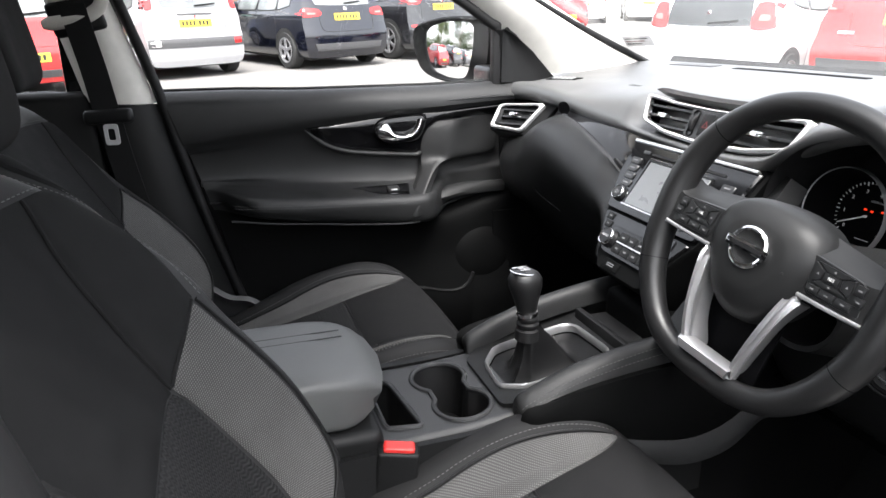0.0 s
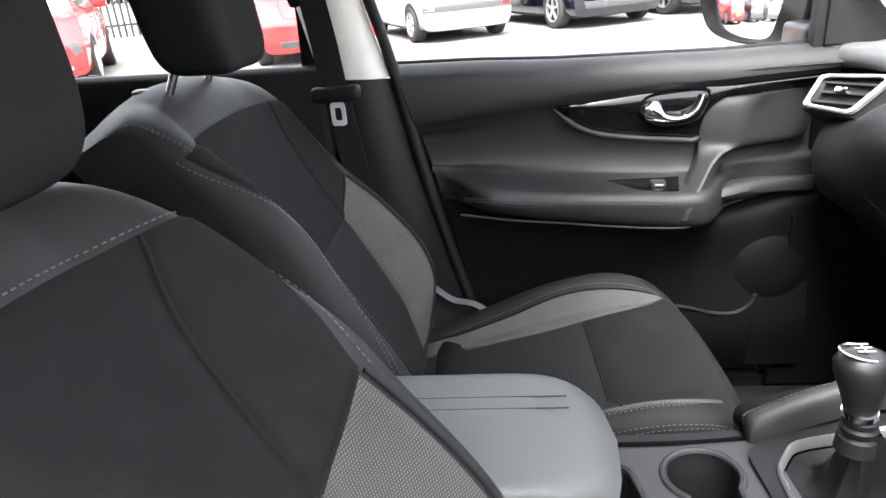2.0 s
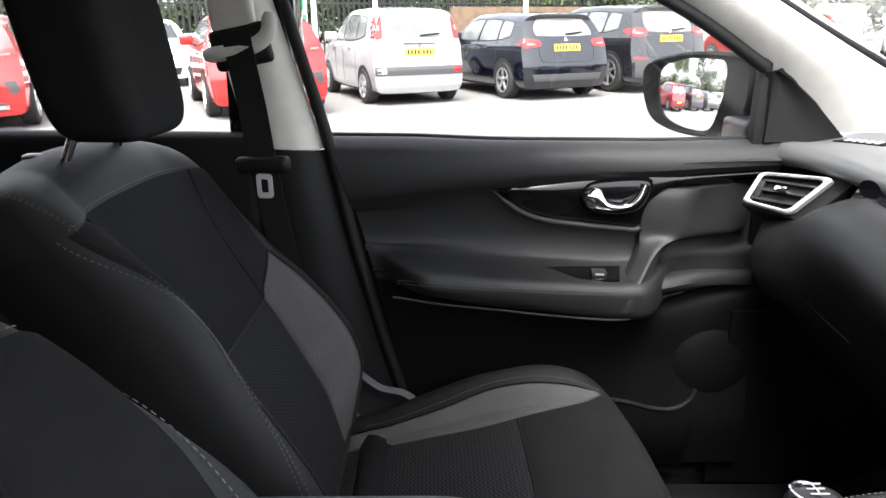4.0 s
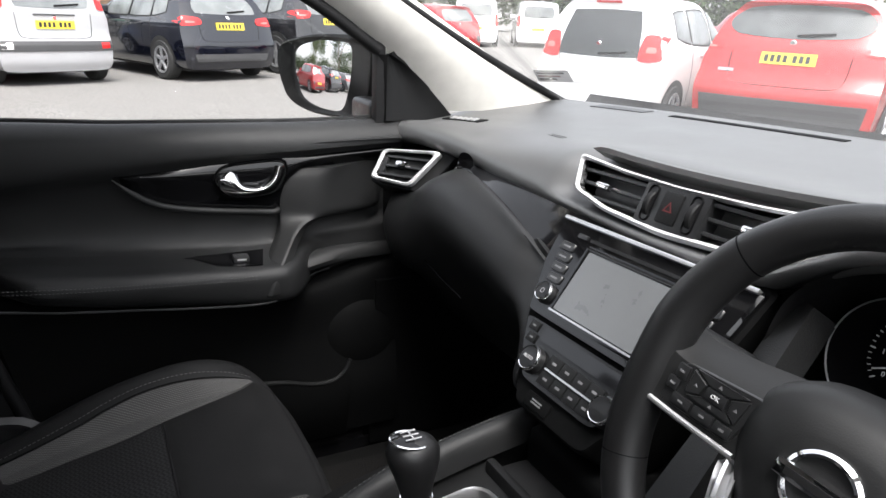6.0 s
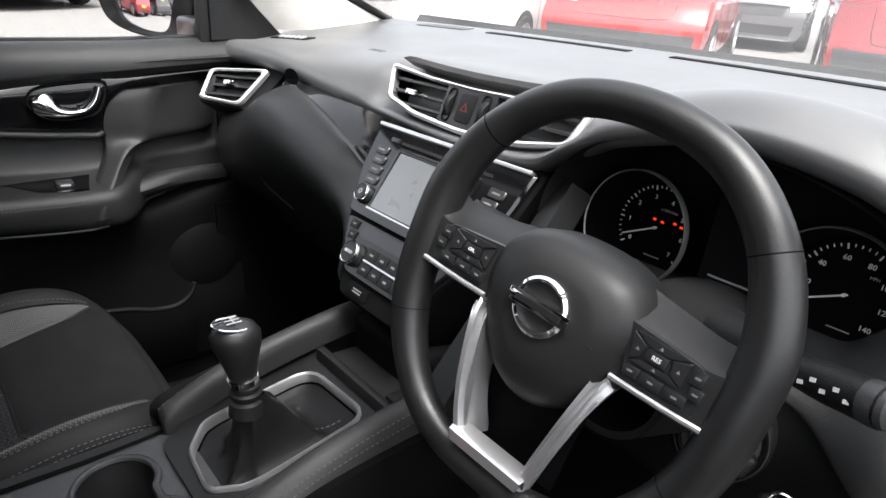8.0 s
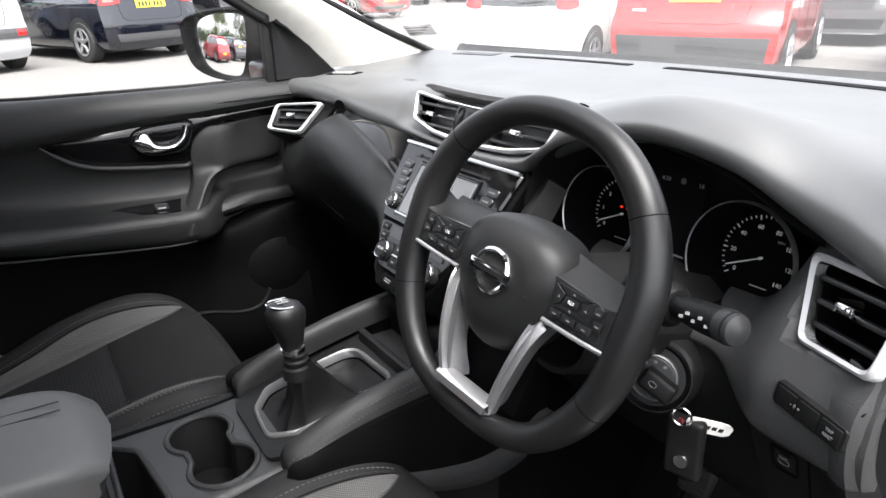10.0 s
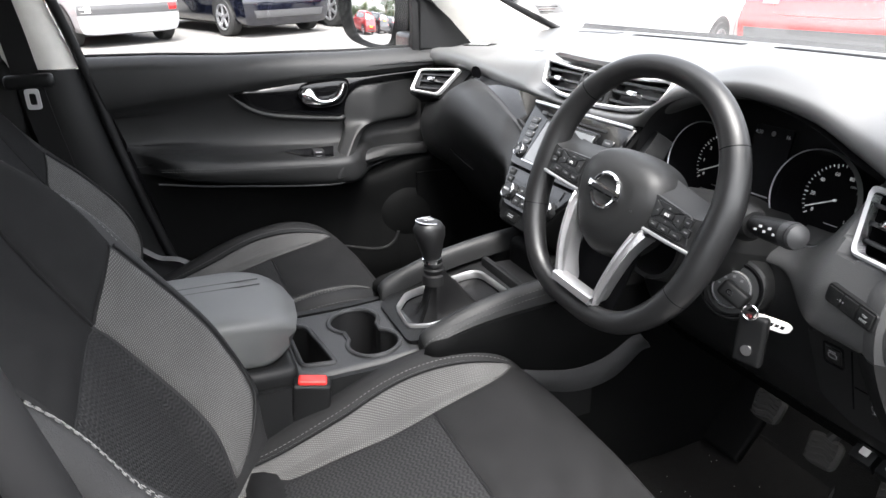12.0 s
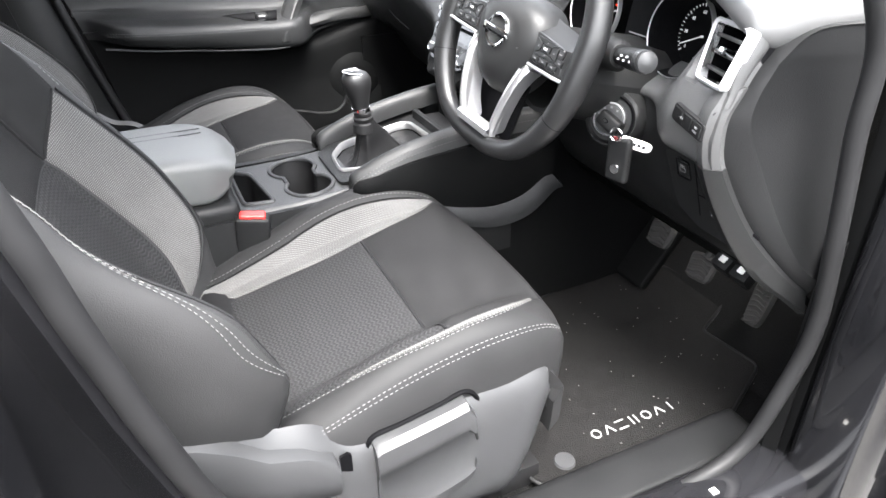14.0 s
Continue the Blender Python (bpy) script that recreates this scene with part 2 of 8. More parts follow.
# End cap plastic again, darkened because this face turns from the light.
CAP_PANEL = material("shaded_cap_panel", (0.0075, 0.0077, 0.008), 0.6, bump=0.2, bump_scale=700, scale=9, spec=0.08)
LEAF = material("green_leaves", (0.075, 0.10, 0.04), 0.7, vary=0.5, scale=1.5, spec=0.12)
LEAF_DARK = material("dark_green_leaves", (0.035, 0.052, 0.022), 0.7, vary=0.5, scale=1.5, spec=0.12)
BARK = material("brown_bark", (0.10, 0.075, 0.055), 0.9, vary=0.3, scale=12, bump=0.8, bump_scale=30)
IRON = material("black_painted_steel", (0.012, 0.012, 0.013), 0.5)
WHITE_STEEL = material("white_painted_steel", (0.75, 0.75, 0.74), 0.5)
GREEN_SIGN = material("green_sign_panel", (0.02, 0.22, 0.12), 0.5)
TIMBER = material("brown_boards", (0.13, 0.085, 0.055), 0.85, vary=0.3, scale=6)
BLUE = material("blue_plastic", (0.03, 0.10, 0.32), 0.5)


# ---- mesh helpers ----
def V3(*a):
    return np.array(a, float)


def spline(pts, n):
    """n points on a smooth curve through pts."""
    p = np.array(pts, float)
    k = len(p)
    q = np.vstack([2 * p[0] - p[1], p, 2 * p[-1] - p[-2]])
    out = []
    for s in np.linspace(0, k - 1, n):
        i = min(int(s), k - 2)
        t = s - i
        a, b, c, d = q[i], q[i + 1], q[i + 2], q[i + 3]
        out.append(0.5 * (2 * b + (c - a) * t + (2 * a - 5 * b + 4 * c - d) * t * t + (3 * b - a - 3 * c + d) * t ** 3))
    return np.array(out)


def smooth(x, a, b):
    t = min(1.0, max(0.0, (x - a) / (b - a)))
    return t * t * (3 - 2 * t)


def grid(P, wrap_u=False, wrap_v=False, flip=False):
    P = np.asarray(P, float)
    nu, nv = P.shape[:2]
    faces = []
    for i in range(nu if wrap_u else nu - 1):
        for j in range(nv if wrap_v else nv - 1):
            a, b = i * nv + j, ((i + 1) % nu) * nv + j
            c, d = ((i + 1) % nu) * nv + (j + 1) % nv, i * nv + (j + 1) % nv
            faces.append((a, d, c, b) if flip else (a, b, c, d))
    return P.reshape(-1, 3), faces


def normals(P):
    P = np.asarray(P, float)
    n = np.cross(np.gradient(P, axis=0), np.gradient(P, axis=1))
    return n / (np.linalg.norm(n, axis=2, keepdims=True) + 1e-12)


CABIN = np.array([0.1, 0.4, 1.2])


def shell(P, thick, lift=0.0):
    """A closed slab: the sheet P, raised by lift, and its copy at thick behind it, seen from the cabin."""
    P = np.asarray(P, float)
    n = normals(P)
    towards = CABIN - P.reshape(-1, 3).mean(0)
    if (n.reshape(-1, 3).mean(0) @ towards) < 0:
        n = -n
    top, low = P + n * lift, P + n * (lift - abs(thick))
    nu, nv = P.shape[:2]
    v, f = grid(top)
    w, g = grid(low, flip=True)
    k = len(v)
    f = f + [tuple(a + k for a in q) for q in g]
    rim = [(i, 0) for i in range(nu)] + [(nu - 1, j) for j in range(1, nv)] + [(i, nv - 1) for i in range(nu - 2, -1, -1)] + [(0, j) for j in range(nv - 2, 0, -1)]
    ids = [i * nv + j for i, j in rim]
    for a, b in zip(ids, ids[1:] + ids[:1]):
        f.append((a, a + k, b + k, b))
    return np.vstack([v, w]), f


def join(*meshes):
    vs, fs, k = [], [], 0
    for v, f in meshes:
        vs.append(np.asarray(v, float).reshape(-1, 3))
        fs += [tuple(a + k for a in q) for q in f]
        k += len(vs[-1])
    return np.vstack(vs), fs


def moved(mesh, m):
    v, f = mesh
    m = np.array(m)
    return np.asarray(v) @ m[:3, :3].T + m[:3, 3], f


def box(x0, x1, y0, y1, z0, z1, bevel=0.0, segs=2):
    bm = bmesh.new()
    bmesh.ops.create_cube(bm, size=1)
    for v in bm.verts:
        v.co = Vector(((x0 + x1) / 2 + v.co.x * (x1 - x0), (y0 + y1) / 2 + v.co.y * (y1 - y0), (z0 + z1) / 2 + v.co.z * (z1 - z0)))
    if bevel:
        bmesh.ops.bevel(bm, geom=bm.edges[:], offset=bevel, segments=segs, affect="EDGES", profile=0.6)
    bm.verts.index_update()
    out = np.array([v.co[:] for v in bm.verts]), [tuple(v.index for v in f.verts) for f in bm.faces]
    bm.free()
    return out


def tube(path, radius, n=10, closed=False, caps=True):
    """A round bar along path; radius may be a list."""
    p = np.array(path, float)
    k = len(p)
    r = np.broadcast_to(np.asarray(radius, float), (k,))
    tang = np.roll(p, -1, 0) - np.roll(p, 1, 0) if closed else np.gradient(p, axis=0)
    tang /= np.linalg.norm(tang, axis=1, keepdims=True) + 1e-12
    up = V3(0, 0, 1) if abs(tang[0][2]) < 0.9 else V3(1, 0, 0)
    rings = []
    for i in range(k):
        a = up - tang[i] * (up @ tang[i])
        a /= np.linalg.norm(a)
        up = a
        b = np.cross(tang[i], a)
        rings.append([p[i] + r[i] * (a * math.cos(t) + b * math.sin(t)) for t in np.arange(n) * 2 * math.pi / n])
    v, f = grid(rings, wrap_u=closed, wrap_v=True)
    if caps and not closed:
        f = f + [tuple(range(n)), tuple(range((k - 1) * n, k * n))[::-1]]
    return v, f


def lathe(profile, n=32, axis="y"):
    """Turn (along, radius) pairs round an axis."""
    rings = []
    for a, r in profile:
        ring = []
        for t in np.arange(n) * 2 * math.pi / n:
            c, s = r * math.cos(t), r * math.sin(t)
            ring.append({"x": (a, c, s), "y": (c, a, s), "z": (c, s, a)}[axis])
        rings.append(ring)
    v, f = grid(rings, wrap_v=True)
    return v, f + [tuple(range(n)), tuple(range((len(profile) - 1) * n, len(profile) * n))[::-1]]


def hoop(profile, n=32, axis="y"):
    """A turned ring, open in the middle."""
    v, f = lathe(profile, n, axis)
    return v, f[:-2]


def slab_between(P, Q):
    """A closed body between two sheets of the same count."""
    P, Q = np.asarray(P, float), np.asarray(Q, float)
    nu, nv = P.shape[:2]
    v, f = grid(P)
    w, g = grid(Q, flip=True)
    k = len(v)
    f = f + [tuple(a + k for a in q) for q in g]
    rim_ = [(i, 0) for i in range(nu)] + [(nu - 1, j) for j in range(1, nv)] + [(i, nv - 1) for i in range(nu - 2, -1, -1)] + [(0, j) for j in range(nv - 2, 0, -1)]
    ids = [i * nv + j for i, j in rim_]
    for a, b in zip(ids, ids[1:] + ids[:1]):
        f.append((a, a + k, b + k, b))
    return np.vstack([v, w]), f


def rounded(w, h, r, n=5):
    """The outline of a rounded rectangle, anticlockwise."""
    out = []
    for cx, cy, a0 in ((w / 2 - r, h / 2 - r, 0), (-w / 2 + r, h / 2 - r, 90), (-w / 2 + r, -h / 2 + r, 180), (w / 2 - r, -h / 2 + r, 270)):
        for k in range(n + 1):
            a = radians(a0 + 90 * k / n)
            out.append((cx + r * math.cos(a), cy + r * math.sin(a)))
    return out


def plug(outline, depth, bevel=0.0):
    """A plate with this outline in x, z, its face at y = 0 turned to -y, depth going to +y."""
    o = np.array(outline, float)
    c = o.mean(0)
    inner = c + (o - c) * (1 - bevel / (np.abs(o - c).max() + 1e-9)) if bevel else o
    n = len(o)
    rings = [[(x, 0, z) for x, z in inner], [(x, min(bevel, depth * 0.5), z) for x, z in o], [(x, depth, z) for x, z in o]]
    v, f = grid(rings, wrap_v=True)
    return v, f + [tuple(range(n)), tuple(range(2 * n, 3 * n))[::-1]]


def ring_plate(outer, inner, depth, proud=0.0):
    """A frame between two outlines of the same count, in x, z."""
    rings = []
    o, i = np.array(outer, float), np.array(inner, float)
    m = (o * 0.5 + i * 0.5)
    for pts, y in ((o, depth), (o, 0.0), (m, -proud), (i, 0.0), (i, depth)):
        rings.append([(x, y, z) for x, z in pts])
    return grid(rings, wrap_u=True, wrap_v=True)


def frame_at(origin, right, up):
    """A pose whose x is right, z is up and y points away from the viewer."""
    r = np.array(right, float)
    r /= np.linalg.norm(r)
    u = np.array(up, float)
    u -= r * (u @ r)
    u /= np.linalg.norm(u)
    m = np.eye(4)
    m[:3, 0], m[:3, 1], m[:3, 2], m[:3, 3] = r, np.cross(u, r), u, origin
    return m


BASE = {}


def thing(name, at, label, category, group="", kind=""):
    ob = new(name)
    ob.location = at
    ob.empty_display_size = 0.05
    BASE[ob.name] = np.array(at, float)
    return tagged(ob, label, category, group, kind)


def part(name, mesh, mat, parent=None, label="", flat=False, uv=None):
    """One mesh object under a thing or a part; the mesh is in the thing's own world place."""
    v, f = mesh
    base = BASE.get(parent.name, np.zeros(3)) if parent else np.zeros(3)
    data = bpy.data.meshes.new(name)
    data.from_pydata((np.asarray(v, float) - base).tolist(), [], [tuple(int(a) for a in q) for q in f])
    bm = bmesh.new()
    bm.from_mesh(data)
    bmesh.ops.recalc_face_normals(bm, faces=bm.faces[:])
    bm.to_mesh(data)
    bm.free()
    data.materials.append(mat)
    if uv is not None:
        layer = data.uv_layers.new(name="cloth")
        for loop in data.loops:
            layer.data[loop.index].uv = uv[loop.vertex_index]
    if not flat:
        data.polygons.foreach_set("use_smooth", [True] * len(data.polygons))
        data.set_sharp_from_angle(angle=radians(38))
    ob = new(name, data)
    if parent:
        ob.parent = parent
        BASE[ob.name] = base
    if label:
        ob["label"] = label
    return ob


def letters(text, size, m, depth=0.0004, align="CENTER"):
    """Raised characters in the built-in font, lying in the x, z plane of the pose m."""
    c = bpy.data.curves.new("letters", "FONT")
    c.body, c.size, c.extrude, c.align_x, c.align_y = text, size, depth, align, "CENTER"
    c.resolution_u = 2
    ob = bpy.data.objects.new("letters", c)
    scene.collection.objects.link(ob)
    data = ob.to_mesh()
    v = np.array([p.co[:] for p in data.vertices]).reshape(-1, 3)
    f = [tuple(p.vertices) for p in data.polygons]
    ob.to_mesh_clear()
    bpy.data.objects.remove(ob)
    w = np.stack([v[:, 0], -v[:, 2], v[:, 1]], 1)
    return moved((w, f), m)


def stitches(path, length=0.004, gap=0.003, w=0.0007, lift=0.0008):
    """A row of short raised threads along a path of points."""
    p = np.array(path, float)
    d = np.r_[0, np.cumsum(np.linalg.norm(np.diff(p, axis=0), axis=1))]
    out = []
    s = 0.0
    while s + length < d[-1]:
        a = np.array([np.interp(s, d, p[:, k]) for k in range(3)])
        b = np.array([np.interp(s + length, d, p[:, k]) for k in range(3)])
        out.append(tube([a, (a + b) / 2, b], [w * 0.7, w, w * 0.7], 5))
        s += length + gap
    return join(*out)


def dense(poly, n=8, r=0.18):
    """A polygon with rounded corners, as an outline of many points."""
    p = np.array(poly, float)
    out = []
    for a, b, c in zip(np.roll(p, 1, 0), p, np.roll(p, -1, 0)):
        s, e = b + (a - b) * r, b + (c - b) * r
        for t in np.linspace(0, 1, n):
            out.append((1 - t) ** 2 * s + 2 * t * (1 - t) * b + t * t * e)
    return np.array(out)


# ---- the car's shell ----
car = thing("car_interior_shell", (0, 0, 0.3), "black family car body with pale cloth pillars and an open driver's doorway", "car", kind="structure")


def slab(points, width0, width1, thick=0.02):
    """A bent sheet: a curve in y, z swept across x."""
    return shell([[(x, y, z) for y, z in points] for x in np.linspace(width0, width1, 9)], thick)


def side_sheet(outline_top, outline_low, x, thick=0.03, n=16):
    """An upright sheet at x between two curves of (y, z)."""
    a, b = spline(outline_top, n), spline(outline_low, n)
    rows = []
    for k in np.linspace(0, 1, 5):
        rows.append([(x, *(p * (1 - k) + q * k)) for p, q in zip(a, b)])
    return shell(rows, thick)


part("floor_pan", box(-0.72, 0.70, -1.3, 1.3, 0.30, 0.355, 0.01), CARPET, car)
part("bulkhead", slab([(1.18, 0.35), (1.34, 0.42), (1.45, 0.58), (1.47, 0.85), (1.44, 1.09)], -0.72, 0.72), CARPET, car)
part("tunnel", box(-0.13, 0.16, -0.9, 1.4, 0.33, 0.55, 0.05, 3), CARPET, car)
part("roof", slab([(0.55, 1.50), (0.3, 1.55), (-0.4, 1.575), (-1.1, 1.54), (-1.5, 1.46)], -0.62, 0.62, 0.03), BODY_BLACK, car)
part("headliner", slab([(0.53, 1.462), (0.3, 1.50), (-0.4, 1.525), (-1.1, 1.49), (-1.45, 1.42)], -0.60, 0.60, 0.02), BEIGE, car)
part("scuttle", slab([(1.42, 1.128), (1.50, 1.075), (1.57, 1.02)], -0.72, 0.72), RUBBER, car)
part("rear_pillar", join(side_sheet([(-1.2, 1.5), (-1.5, 1.42)], [(-0.95, 1.1), (-1.6, 1.05)], -0.68), side_sheet([(-1.2, 1.5), (-1.5, 1.42)], [(-0.95, 1.1), (-1.6, 1.05)], 0.68)), BODY_BLACK, car)
for sx in (-1, 1):
    part("roof_rail", tube(spline([(sx * 0.63, 0.62, 1.47), (sx * 0.64, 0.2, 1.50), (sx * 0.65, -0.6, 1.51), (sx * 0.64, -1.3, 1.46)], 14), 0.035), BEIGE, car)
    part("outer_sill", box(*sorted((sx * 0.74, sx * 0.86)), -1.2, 1.25, 0.22, 0.40, 0.03, 3), BODY_BLACK, car)
    part("rear_door_card", box(*sorted((sx * 0.69, sx * 0.74)), -1.0, 0.0, 0.40, 1.10, 0.025, 3), PLASTIC, car)

# Passenger side middle pillar: pale cloth above, dark plastic below.
def bar(poly_a, poly_b, x_in, x_out, n=12):
    """A pillar between a rear line a and a front line b (y, z), rounded towards the cabin."""
    a, b = spline(poly_a, n), spline(poly_b, n)
    rows = []
    for p, q in zip(a, b):
        row = []
        for k in np.linspace(0, 1, 9):
            bulge = 1 - abs(2 * k - 1) ** 3
            row.append((x_out + (x_in - x_out) * bulge, *(p * (1 - k) + q * k)))
        rows.append(row)
    return shell(rows, 0.015)


part("pillar_trim", bar([(-0.13, 1.46), (-0.08, 1.33), (-0.02, 1.08)], [(0.0, 1.46), (0.035, 1.33), (0.116, 1.073)], -0.655, -0.70), BEIGE, car, "pale cloth pillar trim")
part("lower_pillar_trim", bar([(-0.02, 1.078), (0.0, 0.9), (0.02, 0.6), (0.02, 0.38)], [(0.116, 1.071), (0.165, 0.86), (0.24, 0.58), (0.27, 0.38)], -0.66, -0.70), PLASTIC, car)
part("pillar_outer", box(-0.80, -0.72, -0.06, 0.07, 0.4, 1.5, 0.01), BODY_BLACK, car)
part("door_seal", tube(spline([(-0.705, 0.03, 1.40), (-0.70, 0.072, 1.26), (-0.695, 0.122, 1.09), (-0.695, 0.178, 0.85), (-0.70, 0.255, 0.58), (-0.70, 0.31, 0.42)], 24), 0.011), RUBBER, car)

# Front pillars: pale trim between the side window and the screen.
def front_pillar(s):
    out = spline([(0.48, 1.46), (0.74, 1.325), (0.92, 1.215), (1.045, 1.108)], 16)
    inn = spline([(0.70, 1.46), (0.95, 1.325), (1.22, 1.178), (1.36, 1.12)], 16)
    rows = []
    for p, q in zip(out, inn):
        row = []
        for k in np.linspace(0, 1, 9):
            x = s * (0.715 - 0.035 * (1 - abs(2 * k - 1) ** 2.5) - 0.025 * k)
            row.append((x, *(p * (1 - k) + q * k)))
        rows.append(row)
    return shell(rows, 0.02)


for sx in (-1, 1):
    part("front_pillar_trim", front_pillar(sx), BEIGE, car, "pale cloth windscreen pillar trim")
    part("screen_seal", tube([(sx * 0.676, 0.685 + 0.665 * k, 1.455 - 0.335 * k - 0.02 * math.sin(k * 3.1)) for k in np.linspace(0, 1, 16)], 0.008), RUBBER, car)
part("window_seal", tube(spline([(-0.705, 0.44, 1.46), (-0.705, 0.735, 1.322), (-0.705, 0.90, 1.222)], 14), 0.012), RUBBER, car)
part("sail_panel", shell([[(-0.70 - 0.012 * math.sin(3.1 * k), 0.915 + (y1 - 0.915) * k, z) for k in np.linspace(0, 1, 6)] for z, y1 in ((1.09, 1.07), (1.12, 1.04), (1.16, 1.0), (1.20, 0.95), (1.215, 0.925))], 0.02), PLASTIC, car, "black triangular mirror corner trim")
part("window_post", box(-0.73, -0.705, 0.895, 0.915, 1.08, 1.24, 0.004), RUBBER, car)


def sheet(rows, mat, name, label=""):
    ob = part(name, shell(rows, 0.004), mat, car, label)
    ob.visible_shadow = False
    return ob


sheet([[(x, 1.405 - 0.78 * k - 0.10 * (x / 0.7) ** 2 * (1 - 0.4 * k), 1.132 + 0.34 * k + 0.03 * math.sin(3.1 * k)) for k in np.linspace(0, 1, 10)] for x in np.linspace(-0.69, 0.69, 16)], SCREEN_GLASS, "windscreen", "clear windscreen glass with a pale veil for glare")
sheet([[(-0.735 + 0.05 * k, y, 1.08 + 0.4 * k) for k in np.linspace(0, 1, 6)] for y in np.linspace(0.06, 0.90, 8)], GLASS, "front_window", "clear side window glass")
sheet([[(-0.735 + 0.05 * k, y, 1.10 + 0.38 * k) for k in np.linspace(0, 1, 6)] for y in np.linspace(-0.95, -0.08, 8)], GLASS, "rear_window", "clear rear door glass")

# Driver's doorway: seals, sill, hinge post, rear door edge.
SEAL = spline([(0.735, 0.10, 1.40), (0.735, 0.19, 1.05), (0.735, 0.215, 0.93), (0.735, 0.262, 0.745), (0.73, 0.34, 0.56), (0.722, 0.45, 0.455), (0.722, 0.62, 0.424), (0.722, 0.85, 0.426), (0.726, 0.965, 0.462), (0.735, 1.005, 0.57), (0.742, 1.02, 0.68), (0.742, 1.0, 0.82), (0.742, 0.975, 0.95), (0.742, 0.95, 1.08), (0.735, 0.80, 1.25), (0.71, 0.5, 1.44)], 90)
part("doorway_seal", tube(SEAL + V3(0, -0.005, 0), [0.0115] * 90, 12), RUBBER, car, "dark rubber door seal")
part("sill_trim", box(0.622, 0.712, -0.1, 1.06, 0.36, 0.428, 0.018, 3), PLASTIC, car, "dark grey door sill trim")
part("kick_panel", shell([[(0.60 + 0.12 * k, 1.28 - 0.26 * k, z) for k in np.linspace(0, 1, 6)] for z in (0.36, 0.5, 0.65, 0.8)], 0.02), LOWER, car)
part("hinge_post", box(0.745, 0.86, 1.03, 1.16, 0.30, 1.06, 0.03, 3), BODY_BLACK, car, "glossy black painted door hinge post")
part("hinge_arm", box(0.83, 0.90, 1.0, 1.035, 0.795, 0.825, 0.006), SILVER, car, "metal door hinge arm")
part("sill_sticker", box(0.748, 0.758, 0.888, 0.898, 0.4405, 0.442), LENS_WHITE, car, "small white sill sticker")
# Unseen plates added against sky light leaking past the dash ends.
part("light_stop_plate", box(-0.76, -0.735, 0.93, 1.52, 0.30, 1.085, 0.004), LOWER, car)
part("light_stop_plate", box(0.72, 0.745, 1.04, 1.52, 0.30, 1.085, 0.004), LOWER, car)
part("painted_sill", box(0.70, 0.80, -0.2, 1.08, 0.33, 0.44, 0.025, 3), BODY_BLACK, car)
part("driver_pillar", bar([(0.0, 1.46), (0.05, 1.06), (0.05, 0.7), (0.06, 0.4)], [(0.085, 1.40), (0.175, 1.05), (0.25, 0.74), (0.40, 0.45)], 0.68, 0.722), BODY_BLACK, car)
part("rear_door_edge", box(0.745, 0.87, -0.02, 0.16, 0.40, 1.03, 0.035, 3), BODY_BLACK, car, "glossy black painted edge of the rear door")

# The driver's door, standing wide open.
odoor = thing("driver_door", (0.80, 1.04, 0.40), "wide open black driver's door beside the doorway", "car door")
od = frame_at((0.86, 1.085, 0.0), (0.93, 0.37, 0), (0, 0, 1))
part("outer_skin", moved(box(0.0, 1.06, 0.06, 0.12, 0.36, 1.02, 0.03, 3), od), BODY_BLACK, odoor, "glossy black door skin")
part("inner_card", moved(box(0.04, 1.03, 0.0, 0.07, 0.42, 1.06, 0.03, 3), od), CARD, odoor)
part("window_frame", moved(tube(spline([(0.06, 0.06, 1.05), (0.30, 0.05, 1.24), (0.60, 0.04, 1.40), (0.90, 0.03, 1.45), (1.02, 0.05, 1.25), (1.03, 0.06, 1.04)], 30), 0.018, 8), od), RUBBER, odoor)
part("hinge", moved(box(-0.05, 0.05, 0.03, 0.07, 0.55, 0.62, 0.008), od), IRON, odoor, "steel door hinge")
part("hinge", moved(box(-0.05, 0.05, 0.03, 0.07, 0.86, 0.93, 0.008), od), IRON, odoor, "steel door hinge")

# Outside mirror of the passenger door.
wing = thing("wing_mirror", (-0.80, 0.93, 1.10), "black door mirror with dark glossy housing outside the passenger window", "mirror")
MC = V3(-0.988, 0.892, 1.158)
mm = frame_at(MC, (0.92, 0.39, 0.0), (-0.012, 0.03, 1))
glass_o = dense([(-0.124, 0.070), (-0.02, 0.077), (0.086, 0.074), (0.085, 0.0), (0.062, -0.078), (-0.04, -0.076), (-0.100, -0.052), (-0.124, 0.0)], 6, 0.34) + np.array([-0.006, 0.0])
house_o = dense([(-0.170, 0.066), (-0.02, 0.092), (0.165, 0.086), (0.172, 0.0), (0.150, -0.088), (-0.03, -0.090), (-0.125, -0.068), (-0.164, 0.0)], 6, 0.38)
gc_ = glass_o.mean(0)
rings = []
for s_ in (1.0, 0.8, 0.6, 0.4, 0.2, 0.01):
    rings.append([(*(gc_ + (p - gc_) * s_)[:1], ((p - gc_) @ (p - gc_)) * s_ * s_ / 1.9 - 0.005, (gc_ + (p - gc_) * s_)[1]) for p in glass_o])
part("glass", moved(grid(rings, wrap_v=True), mm), MIRROR, wing, "convex mirror glass")
hc_ = house_o.mean(0)
rings = []
